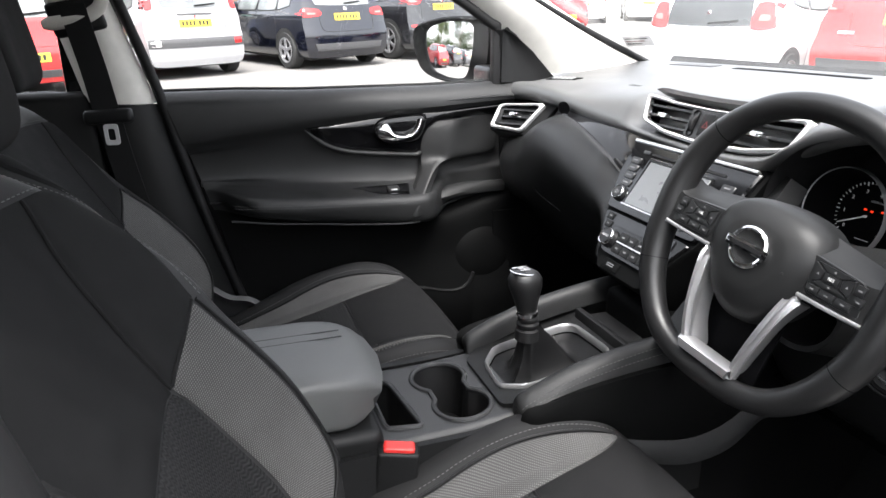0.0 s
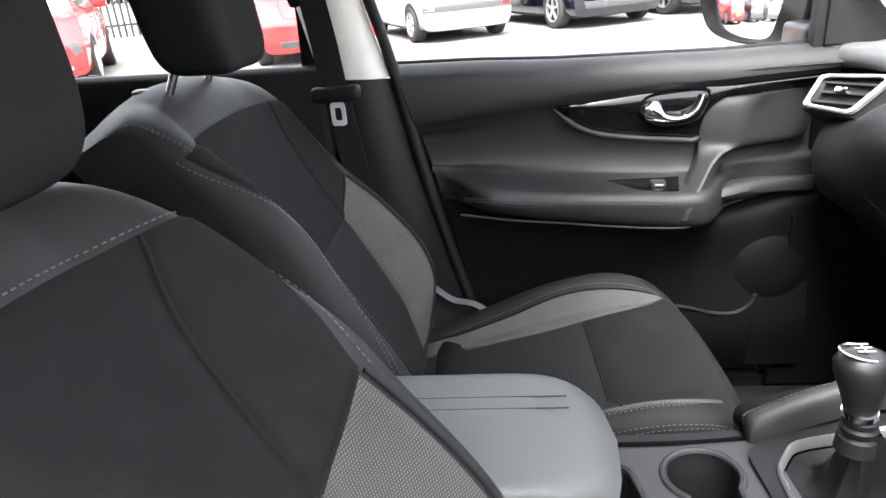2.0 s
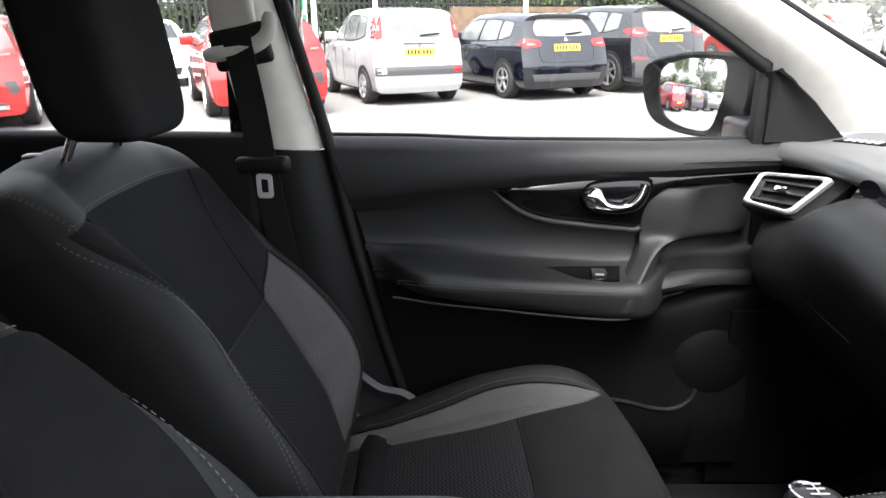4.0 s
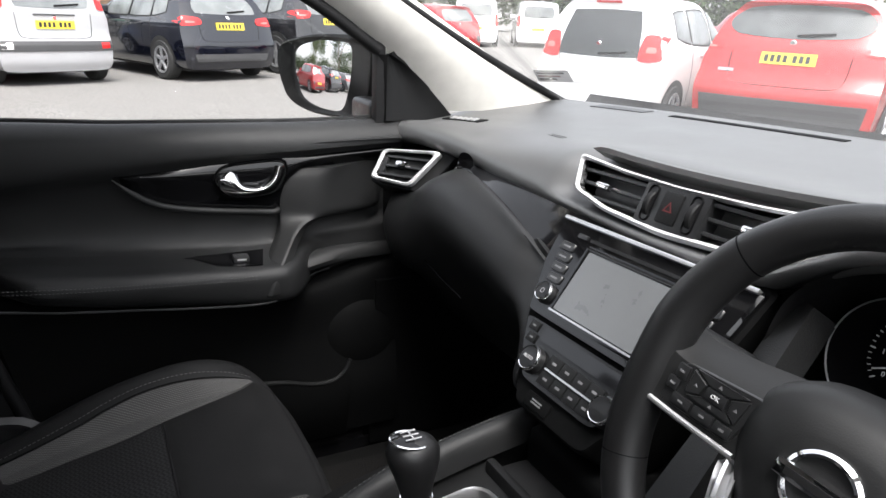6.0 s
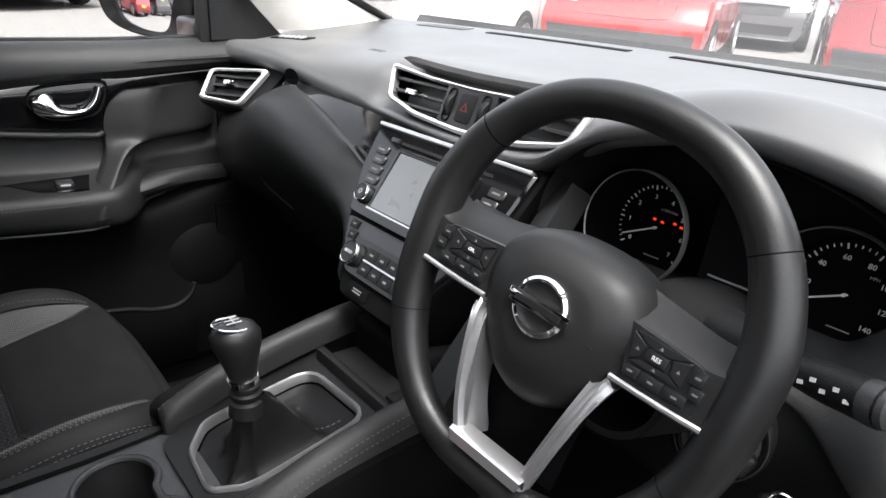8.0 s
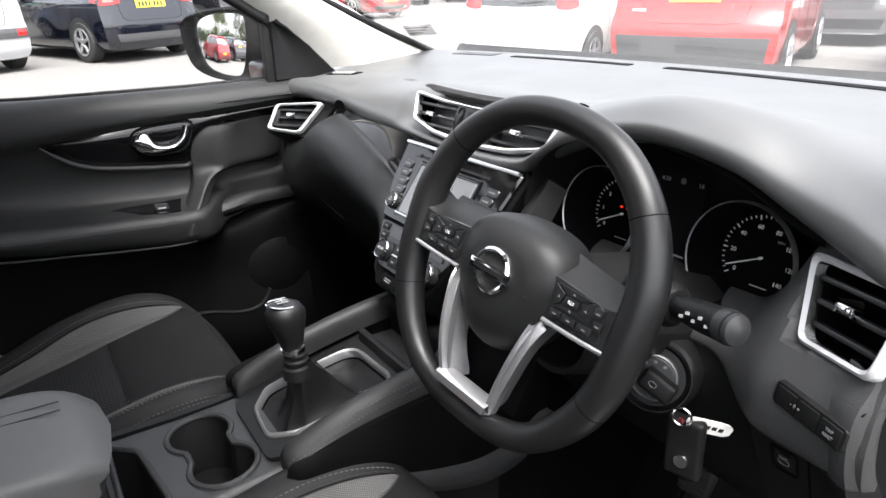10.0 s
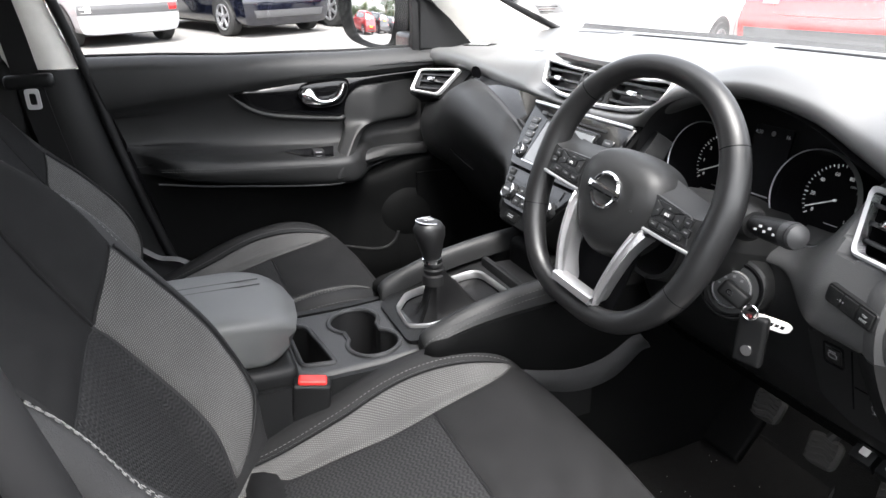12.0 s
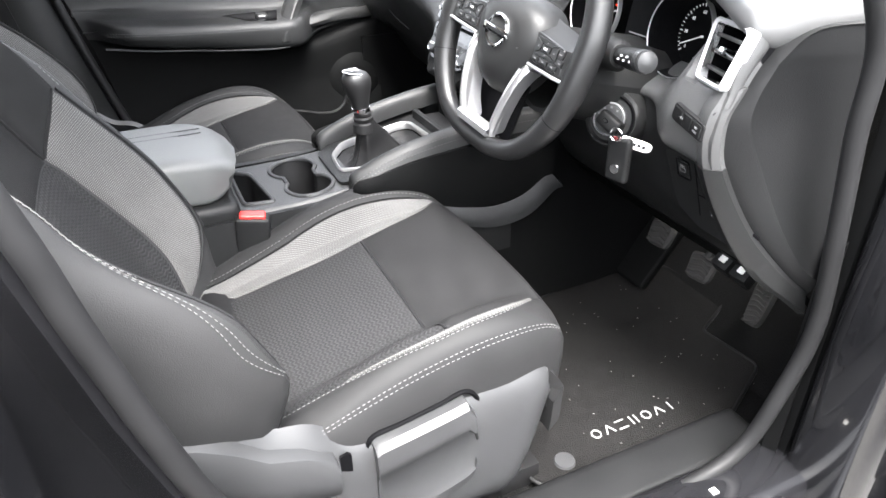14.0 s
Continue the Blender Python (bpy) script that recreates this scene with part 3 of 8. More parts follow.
for c_, o_, sc, y in ((gc_, glass_o, 1.0, 0.004), (gc_, glass_o, 1.02, -0.004), (hc_, house_o, 0.93, -0.022), (hc_, house_o, 1.0, -0.010), (hc_, house_o, 1.02, 0.02), (hc_, house_o, 0.97, 0.06), (hc_, house_o, 0.78, 0.10), (hc_, house_o, 0.4, 0.12)):
    rings.append([((c_ + (p - c_) * sc)[0], y, (c_ + (p - c_) * sc)[1]) for p in o_])
v_, f_ = grid(rings, wrap_v=True)
n_ = len(house_o)
part("housing", moved((v_, f_ + [tuple(range(7 * n_, 8 * n_))[::-1]]), mm), LOWER, wing)
part("mirror_backing", moved(plug(gc_ + (glass_o - gc_) * 0.99, 0.02), mm @ np.array(Matrix.Translation((0, 0.006, 0)))), RUBBER, wing)
part("foot", box(-0.86, -0.745, 0.90, 0.99, 1.075, 1.125, 0.015, 3), SATIN, wing)


# ---- seats ----
CA = [0, 0.3, 0.55, 0.62, 0.74, 0.84, 0.92, 0.97, 1.0]
CX = [0, 0.075, 0.14, 0.157, 0.19, 0.215, 0.238, 0.25, 0.247]
CH = [0, 0, 0.0, 0.008, 0.040, 0.046, 0.028, -0.02, -0.09]
CV = [0, 0.2, 0.45, 0.65, 0.78, 0.87, 0.94, 1.0]
CY = [0.0, 0.12, 0.275, 0.40, 0.466, 0.492, 0.495, 0.478]
CZ = [-0.085, -0.048, -0.006, 0.012, 0.002, -0.028, -0.075, -0.125]
BX = [0, 0.075, 0.135, 0.15, 0.185, 0.215, 0.236, 0.246, 0.228]
BD = [0, 0, 0.003, 0.014, 0.054, 0.080, 0.070, 0.018, -0.09]
BV = [0, 0.16, 0.42, 0.66, 0.80, 0.89, 0.95, 1.0]
BS = [0.0, 0.10, 0.27, 0.445, 0.56, 0.622, 0.642, 0.638]
BO = [0.0, 0.006, 0.006, -0.004, -0.018, -0.04, -0.075, -0.12]


def fine(xs, ys, n=200):
    c = spline(np.stack([xs, ys], 1), n)
    return lambda x: float(np.interp(x, c[:, 0], c[:, 1]))


cx_, ch_, cy_, cz_ = fine(CA, CX), fine(CA, CH), fine(CV, CY), fine(CV, CZ)
bx_, bd_, bs_, bo_ = fine(CA, BX), fine(CA, BD), fine(BV, BS), fine(BV, BO)
LEAN_BACK = radians(25)
BOLSTER = fine([0, 0.08, 0.18, 0.30, 0.45, 0.57, 0.70, 0.85, 1.0], [0.05, 0.42, 0.86, 0.95, 0.68, 0.36, 0.16, 0.05, 0.0])
# borders of the cloth panels: across the seat against along it
INS_OUT = fine([0, 0.06, 0.13, 0.28, 0.35, 0.45, 0.575, 0.66, 0.735], [0.69, 0.688, 0.676, 0.676, 0.688, 0.70, 0.688, 0.678, 0.670])
INS_IN = fine([0, 0.05, 0.16, 0.24, 0.375, 0.49, 0.625, 0.70, 0.735], [0.57, 0.55, 0.50, 0.485, 0.455, 0.487, 0.548, 0.615, 0.666])
NEAR = fine([0, 0.1, 0.2, 0.29, 0.38, 0.47, 0.575, 0.65, 0.735, 0.82], [0.66, 0.69, 0.74, 0.795, 0.82, 0.825, 0.812, 0.77, 0.67, 0.63])
SLIVER = fine([0.26, 0.35, 0.45, 0.60, 0.70, 0.735], [0.001, 0.012, 0.021, 0.026, 0.019, 0.005])
BACK_OUT = fine([0.03, 0.06, 0.10, 0.17, 0.30, 0.45, 0.53, 0.575], [0.66, 0.72, 0.775, 0.812, 0.815, 0.812, 0.80, 0.785])
BACK_IN = fine([0.0, 0.042, 0.175, 0.333, 0.45, 0.49, 0.617, 0.725, 0.81], [0.645, 0.65, 0.660, 0.638, 0.618, 0.605, 0.612, 0.655, 0.76])
EDGE_ROW = fine([0.08, 0.16, 0.25, 0.33, 0.44, 0.56, 0.70, 0.90], [0.79, 0.87, 0.905, 0.90, 0.865, 0.835, 0.85, 0.90])


def seat(name, cx, yb, zb, label):
    t = thing(name, (cx, yb + 0.25, 0.355), label, "seat", "front seats")

    def cushion(u, v):
        a = abs(u)
        hb = 0.45 + 0.55 * smooth(v, 0.05, 0.4) - 0.95 * smooth(v, 0.5, 0.86)
        h = ch_(a)
        h = h * hb if h > 0 else h
        front = smooth(v, 0.55, 1.0)
        x = cx_(a) * (1 - 0.10 * front * a)
        y = cy_(v) - 0.05 * a ** 3 * front
        return (cx + math.copysign(x, u), yb + y, zb + h + cz_(v) * (1 - 0.5 * smooth(a, 0.9, 1) * front))

    def back(u, v):
        a = abs(u)
        puff = (0.75 if cx > 0 else 0.22) if u > 0 else (0.30 if cx > 0 else -0.02)
        bb = BOLSTER(v) if cx < 0 and u < 0 else 0.95 + puff * smooth(v, 0, 0.16) - (puff - 0.05) * smooth(v, 0.28, 0.55) - 0.85 * smooth(v, 0.55, 0.93)
        d = bd_(a)
        d = (d * bb if d > 0 else d) + bo_(v)
        w = 0.97 + 0.10 * smooth(v, 0, 0.25) - 0.10 * smooth(v, 0.4, 0.75) - 0.12 * smooth(v, 0.78, 1.0)
        s = bs_(v) - 0.045 * a ** 2.5 * smooth(v, 0.6, 1.0)
        return (cx + math.copysign(bx_(a) * w, u), yb - math.sin(LEAN_BACK) * s + math.cos(LEAN_BACK) * d, zb - 0.085 + math.cos(LEAN_BACK) * s + math.sin(LEAN_BACK) * d)

    def back_rear(u, v):
        a = abs(u)
        x, y, z = back(u, v)
        s = bs_(v) * 0.985 - 0.045 * a ** 2.5 * smooth(v, 0.6, 1.0)
        d = -0.105 - 0.05 * (1 - a ** 4) * (1 - smooth(v, 0.6, 1.0)) + 0.5 * bo_(v)
        return (cx + (x - cx) * 0.965, yb - math.sin(LEAN_BACK) * s + math.cos(LEAN_BACK) * d, zb - 0.085 + math.cos(LEAN_BACK) * s + math.sin(LEAN_BACK) * d)

    us = [math.copysign(abs(u) ** 0.8, u) for u in np.linspace(-1, 1, 57)]
    cush = part("cushion", shell([[cushion(u, v) for v in np.linspace(0, 1, 40)] for u in us], -0.03, 0.0), CLOTH_SIDE, t, "dark cloth seat cushion")
    rest = part("backrest", slab_between([[back(u, v) for v in np.linspace(0, 1, 44)] for u in us], [[back_rear(u, v) for v in np.linspace(0, 1, 44)] for u in us]), BACK_SIDE, t, "dark cloth backrest with raised side bolsters")

    def panel(nm, fn, lo, hi, v0, v1, mat, parent, lift=0.0035, nu=14, nv=22, lab="", skew0=0.0, skew1=0.0):
        rows = []
        for i in range(nu):
            row = []
            for j in range(nv):
                k = i / (nu - 1)
                v = v0 + skew0 * k + (v1 + skew1 * k - v0 - skew0 * k) * j / (nv - 1)
                row.append(fn(lo(v) * (1 - k) + hi(v) * k, v))
            rows.append(row)
        P = np.array(rows)
        n = normals(P)
        up = V3(0, 0.5, 1)
        if (n[nu // 2, nv // 2] @ up) < 0:
            P = P[::-1]
            n = normals(P)
        e = np.ones(P.shape[:2])
        e[0, :] = e[-1, :] = 0.12
        e[:, 0] = e[:, -1] = 0.12
        v_, f_ = grid(P + n * (lift * e)[..., None])
        du = np.linalg.norm(np.diff(P, axis=0), axis=2).mean(1)
        dv = np.linalg.norm(np.diff(P, axis=1), axis=2).mean(0)
        cu_, cv_ = np.r_[0, np.cumsum(du)], np.r_[0, np.cumsum(dv)]
        return part(nm, (v_, f_), mat, parent, lab, uv=[(a_, b_) for a_ in cu_ for b_ in cv_])

    inner_c = lambda v: -INS_IN(min(v, 0.735)) + 0.006
    tuck = 0.05 if cx < 0 else 0.0
    back_in = lambda v: BACK_IN(v) - tuck * (1 - smooth(v, 0.62, 0.80)) * smooth(v, -0.1, 0.15)
    panel("seat_panel", cushion, inner_c, NEAR, 0.0, 0.472, RIB, cush, lab="ribbed dark cloth seat panel", nu=26)
    panel("thigh_panel", cushion, inner_c, NEAR, 0.475, 0.80, CLOTH, cush, lab="plain dark cloth panel", nu=26)
    panel("side_insert", cushion, (lambda v: -INS_OUT(v)), (lambda v: -INS_IN(v)), 0.0, 0.735, GREY, cush, nv=40, lab="pale grey woven cloth insert")
    panel("side_insert", cushion, (lambda v: NEAR(v) + 0.003), (lambda v: NEAR(v) + 0.003 + SLIVER(v)), 0.26, 0.735, GREY, cush, nv=30, nu=6, lab="narrow pale grey cloth insert")
    panel("centre_panel", back, (lambda v: 0.008 - back_in(v)), (lambda v: back_in(v) - 0.008), 0.480, 0.797, CLOTH, rest, lab="plain dark cloth back panel", nu=26)
    panel("lumbar_panel", back, (lambda v: 0.008 - back_in(v)), (lambda v: back_in(v) - 0.008), 0.02, 0.477, RIB, rest, lab="ribbed dark cloth lumbar panel", nu=26)
    for s in (-1, 1):
        b_in = (lambda s: lambda v: s * back_in(v))(s)
        b_out = (lambda s: lambda v: s * BACK_OUT(min(v, 0.575)))(s)
        b_side = (lambda s: lambda v: s * (0.80 + 0.13 * smooth(v, 0.56, 0.80)))(s)
        panel("side_insert", back, b_in, b_out, 0.035, 0.484, GREY, rest, nv=36, lab="pale grey woven cloth insert", skew1=0.078)
        panel("shoulder_panel", back, b_in, b_side, 0.488, 0.797, CLOTH, rest, nv=24, skew0=0.078)
        part("seam", tube([np.array(back(b_in(v) - s * 0.004, v)) + V3(0, 0.001, 0.0008) for v in np.linspace(0.485, 0.795, 24)], 0.0024, 6), CLOTH, rest)
        part("seam", tube([np.array(back(b_in(0.486) * (1 - k) + b_out(0.56) * k, 0.486 + 0.078 * k)) + V3(0, 0.001, 0.0008) for k in np.linspace(0, 1, 12)], 0.0024, 6), CLOTH, rest)
        part("piping", tube([np.array(back(s * (BACK_OUT(v) + 0.012), v)) + V3(0, 0.001, 0.0005) for v in np.linspace(0.05, 0.56, 40)], 0.0023, 6), RUBBER, rest)
        rows_ = [[np.array(back(s * min(0.985, b_side(v) * s + 0.025), v)) + V3(s * 0.0006, 0.001, 0.0006) for v in np.linspace(0.56, 0.80, 30)]]
        if s > 0:
            rows_ += [[np.array(back(EDGE_ROW(v) + k, v)) + V3(0.0012, 0.001, 0.0006) for v in np.linspace(0.17, 0.93, 80)] for k in (0.0, 0.013)]
            rows_.append([np.array(back(0.80 + 0.04 * smooth(v, 0.2, 0.6) - 0.06 * (1 - smooth(v, 0.02, 0.16)), v)) + V3(0.0006, 0.0012, 0.0006) for v in np.linspace(0.10, 0.62, 50)])
        for p in rows_:
            part("stitching", stitches(p, w=0.00058), THREAD, rest)
    part("piping", tube([np.array(cushion(-INS_OUT(v) - 0.008, v)) + V3(0, 0, 0.001) for v in np.linspace(0.02, 0.73, 44)], 0.0023, 6), RUBBER, cush)
    part("seam", tube([np.array(cushion(-INS_IN(0.474) + 0.01 + (NEAR(0.474) - 0.01 + INS_IN(0.474) - 0.01) * k, 0.4735)) + V3(0, 0, 0.0008) for k in np.linspace(0, 1, 40)], 0.0020, 6), RUBBER, cush)
    rows_ = [[np.array(cushion(-INS_OUT(v) - 0.035, v)) + V3(0, 0, 0.001) for v in np.linspace(0.05, 0.735, 60)]]
    rows_ += [[np.array(cushion(u0 + 0.012 * math.sin(3 * v), v)) + V3(0.0008, 0, 0.001) for v in np.linspace(0.06, 0.80, 70)] for u0 in (0.908, 0.9185)]
    rows_.append([np.array(cushion(NEAR(v) + SLIVER(v) + 0.012, v)) + V3(0, 0, 0.001) for v in np.linspace(0.03, 0.73, 60)])
    for p in rows_:
        part("stitching", stitches(p, w=0.0006), THREAD, cush)
    top = [np.array(back(u, 0.803)) + V3(0, 0.001, 0.0015) for u in np.linspace(-0.93, 0.93, 60)]
    part("stitching", stitches(top), THREAD, rest)
    sb = lambda s, d: (yb - math.sin(LEAN_BACK) * s + math.cos(LEAN_BACK) * d, zb - 0.085 + math.cos(LEAN_BACK) * s + math.sin(LEAN_BACK) * d)
    # head restraint
    hc = (yb - 0.272, zb + 0.586) if cx < 0 else (yb - 0.2575, zb + 0.585)
    rows = []
    for i in range(33):
        th = -math.pi / 2 + math.pi * i / 32
        row = []
        for j in range(48):
            ph = 2 * math.pi * j / 48
            e1, e2 = 0.34, 0.42
            f = lambda c, e: math.copysign(abs(c) ** e, c)
            x, y, z = f(math.cos(th), e1) * f(math.cos(ph), e2), f(math.cos(th), e1) * f(math.sin(ph), e2), f(math.sin(th), e1)
            w = 0.112 - 0.008 * z * z + 0.005 * z
            row.append((cx + w * x, hc[0] + 0.051 * y - 0.02 * z + 0.012 * x * x * (1 if y > 0 else 0), hc[1] + 0.108 * z))
        rows.append(row)
    part("head_restraint", grid(rows, wrap_v=True), CLOTH, t, "black cloth head restraint")
    for s in (-1, 1):
        a, b = sb(0.60, -0.06), (hc[0], hc[1] - 0.07)
        part("post", tube([(cx + s * 0.07, *a), (cx + s * 0.07, *b)], 0.006, 12), CHROME, t, "chrome head restraint post")
        part("post_guide", moved(lathe([(0, 0.013), (0.008, 0.012), (0.010, 0.008)], 16, "z"), Matrix.Translation((cx + s * 0.07, *sb(0.632, -0.075)))), SATIN, t)
    # base and side covers
    part("seat_frame", box(cx - 0.20, cx + 0.20, yb + 0.02, yb + 0.46, 0.44, zb - 0.06, 0.03, 3), RUBBER, t)
    for s in (-1, 1):
        part("rail", box(cx + s * 0.19 - 0.022, cx + s * 0.19 + 0.022, yb - 0.05, yb + 0.45, 0.356, 0.40, 0.005), RUBBER, t)
        part("rail_leg", box(cx + s * 0.19 - 0.012, cx + s * 0.19 + 0.012, yb + 0.05, yb + 0.40, 0.39, 0.47, 0.005), RUBBER, t)
        # heights and places of the cover follow the cushion
        topc = [(yb - 0.06, zb + 0.055), (yb - 0.017, zb + 0.037), (yb + 0.012, zb + 0.021), (yb + 0.05, zb - 0.008), (yb + 0.093, zb - 0.019), (yb + 0.13, zb - 0.046), (yb + 0.165, zb - 0.049), (yb + 0.216, zb - 0.040), (yb + 0.277, zb - 0.031), (yb + 0.358, zb - 0.034), (yb + 0.412, zb - 0.034), (yb + 0.424, zb - 0.05)]
        lowc = [(yb - 0.06, zb - 0.10), (yb - 0.02, zb - 0.14), (yb + 0.02, 0.47), (yb + 0.08, 0.44), (yb + 0.13, 0.43), (yb + 0.18, 0.425), (yb + 0.23, 0.42), (yb + 0.28, 0.42), (yb + 0.33, 0.42), (yb + 0.362, 0.42), (yb + 0.385, 0.47), (yb + 0.418, 0.58)]
        a, b = spline(topc, 40), spline(lowc, 40)
        rows = []
        for k in np.linspace(0, 1, 15):
            off = 0.026 * (1 - abs(2 * k - 1) ** 5)
            rows.append([(cx + s * (0.226 + off - 0.012 * smooth(q, 33, 39)), *(p * (1 - k) + w_ * k)) for q, (p, w_) in enumerate(zip(a, b))])
        if (cx > 0) != (s > 0):
            rows = [[(x_, yb + (y_ - yb) * 0.88, z_) for x_, y_, z_ in r_] for r_ in rows]
        cover = part("side_cover", shell(rows, 0.012), HARD, t, "grey plastic seat side cover")
        if (cx > 0) == (s > 0):
            slot = [(0.160, -0.052, -0.21), (0.20, -0.044, -0.20), (0.25, -0.036, -0.185), (0.296, -0.027, -0.175), (0.312, -0.055, -0.165), (0.322, -0.085, -0.15)]
            gap = spline([(0.164, -0.12), (0.164, -0.075), (0.172, -0.051), (0.21, -0.044), (0.26, -0.034), (0.294, -0.026), (0.312, -0.042), (0.320, -0.075), (0.318, -0.12), (0.30, -0.16)], 40)
            part("lever_gap", tube([(cx + s * 0.2500, yb + y, zb + z) for y, z in gap], 0.0036, 6), DIAL, cover, "dark gap round the height lever")
            rows = []
            for y, z0, z1 in ((0.170, -0.056, -0.21), (0.176, -0.052, -0.207), (0.22, -0.045, -0.195), (0.27, -0.036, -0.18), (0.292, -0.031, -0.172), (0.302, -0.050, -0.160), (0.304, -0.075, -0.14)):
                rows.append([(cx + s * (0.262 + 0.012 * sh), yb + y, zb + z0 + (z1 - z0) * k) for k, sh in ((0, 0.2), (0.05, 0.9), (0.2, 1.1), (0.28, 1.0), (0.33, 0.55), (0.6, 0.5), (0.82, 0.55), (0.88, 0.9), (1, 0.6))])
            part("height_lever", slab_between(rows, np.array(rows) - V3(s * 0.014, 0, 0)), HARD, cover, "grey seat height lever")
            rows = []
            for y, z0, z1 in ((-0.04, 0.043, -0.04), (-0.017, 0.034, -0.06), (0.015, 0.014, -0.085), (0.05, -0.016, -0.10), (0.09, -0.030, -0.11), (0.122, -0.050, -0.115), (0.126, -0.060, -0.110)):
                rows.append([(cx + s * (0.252 + 0.018 * sh), yb + y, zb + z0 + (z1 - z0) * k) for k, sh in ((0, 0.0), (0.08, 0.7), (0.25, 1.0), (0.6, 1.0), (0.9, 0.8), (1, 0.4))])
            part("recline_lever", slab_between(rows, np.array(rows) - V3(s * 0.014, 0, 0)), HARD, cover, "grey seat recline lever")
            part("lever_gap", shell([[(cx + s * 0.2575, yb + y, zb + z0 + (z1 - z0) * k) for k in np.linspace(0, 1, 4)] for y, z0, z1 in ((0.128, -0.055, -0.13), (0.138, -0.052, -0.15), (0.142, -0.056, -0.16))], 0.004), DIAL, cover)
    return t


seat("passenger_seat", -0.362, 0.165, 0.655, "dark cloth passenger seat with grey woven side inserts")
seat("driver_seat", 0.362, 0.272, 0.668, "dark cloth driver seat with grey woven side inserts")

bench = thing("rear_bench", (0, -0.6, 0.355), "dark cloth rear bench seat behind the front seats", "seat")
part("bench_cushion", box(-0.66, 0.66, -0.95, -0.42, 0.40, 0.66, 0.07, 4), CLOTH, bench)
part("bench_back", moved(box(-0.66, 0.66, -0.07, 0.07, 0.0, 0.56, 0.06, 4), pose(0, -0.98, 0.6, 20, 0, 0)), CLOTH, bench)

# Passenger seat belt hanging on the pillar.
belt = thing("seat_belt", (-0.60, 0.02, 1.05), "black seat belt with a steel tongue hanging on the pale pillar", "seat belt")
wp = spline([(-0.605, -0.005, 1.27), (-0.60, 0.004, 1.22), (-0.594, 0.017, 1.15), (-0.588, 0.03, 1.06), (-0.60, 0.045, 0.95), (-0.62, 0.09, 0.7), (-0.63, 0.13, 0.5)], 30)
part("webbing", shell([[p + V3(0.004, 0.024, 0) * k for p in wp] for k in np.linspace(-1, 1, 5)], 0.0025), BELT, belt, "black woven belt webbing")
part("stopper", moved(box(-0.045, 0.045, -0.012, 0.012, -0.014, 0.014, 0.01, 3), frame_at((-0.582, 0.032, 1.062), (0.15, 1, 0.05), (0, 0, 1))), PLASTIC, belt, "black plastic tongue grip")
tongue = np.array(rounded(0.027, 0.041, 0.006)), np.array(rounded(0.013, 0.023, 0.004))
part("tongue", moved(ring_plate(tongue[0], tongue[1], 0.003), frame_at((-0.578, 0.033, 1.027), (0.15, 1, 0.02), (0.03, 0, 1))), RING, belt, "polished steel belt tongue")
guide = spline([(-0.62, -0.06, 1.232), (-0.615, -0.02, 1.238), (-0.612, 0.02, 1.248), (-0.612, 0.045, 1.268), (-0.613, 0.05, 1.30)], 16)
part("guide", tube(guide, [0.008] + [0.0125] * 14 + [0.008], 12), BEIGE, belt, "pale grey belt guide")
part("guide_slot", moved(box(-0.05, 0.045, -0.012, 0.012, -0.035, 0.03, 0.01, 3), frame_at((-0.628, 0.0, 1.25), (0.05, 1, 0.22), (0, 0, 1))), RUBBER, belt)
part("height_slider", moved(box(-0.036, 0.036, -0.012, 0.012, 0.0, 0.10, 0.01, 3), frame_at((-0.632, -0.012, 1.27), (0.05, 1, 0.1), (0, -0.25, 1))), BEIGE, belt)

buckle = thing("belt_buckle", (0.15, 0.40, 0.62), "black seat belt buckle with red button beside the driver seat", "buckle")
bm_ = frame_at((0.147, 0.405, 0.658), (0.25, 0.96, -0.10), (0.02, 0.0, 1))
part("body", moved(box(-0.028, 0.028, -0.014, 0.014, -0.10, 0.045, 0.006, 3), bm_), PLASTIC, buckle)
part("button", moved(box(-0.021, 0.021, -0.010, 0.010, 0.04, 0.051, 0.004, 3), bm_), RED, buckle, "red release button")


# ---- passenger door ----
door = thing("passenger_door", (-0.72, 0.5, 0.40), "closed passenger door with black trim, armrest, gloss blade and chrome release", "car door")
ZC = fine([0.12, 0.236, 0.331, 0.429, 0.52, 0.588, 0.689, 0.8, 0.869, 0.95], [0.972, 0.986, 0.995, 1.005, 1.013, 1.019, 1.025, 1.034, 1.039, 1.045])
ZS = fine([0.12, 0.234, 0.372, 0.57, 0.65, 0.95], [0.866, 0.858, 0.847, 0.838, 0.837, 0.85])
ZB = fine([0.12, 0.24, 0.331, 0.438, 0.519, 0.64, 0.722, 0.80, 0.95], [0.832, 0.818, 0.804, 0.793, 0.784, 0.775, 0.782, 0.798, 0.83])


def arm_out(y):
    """How far the armrest stands out of the card, 0 to 1."""
    return smooth(y, 0.13, 0.24) * (1 - smooth(y, 0.66, 0.78))


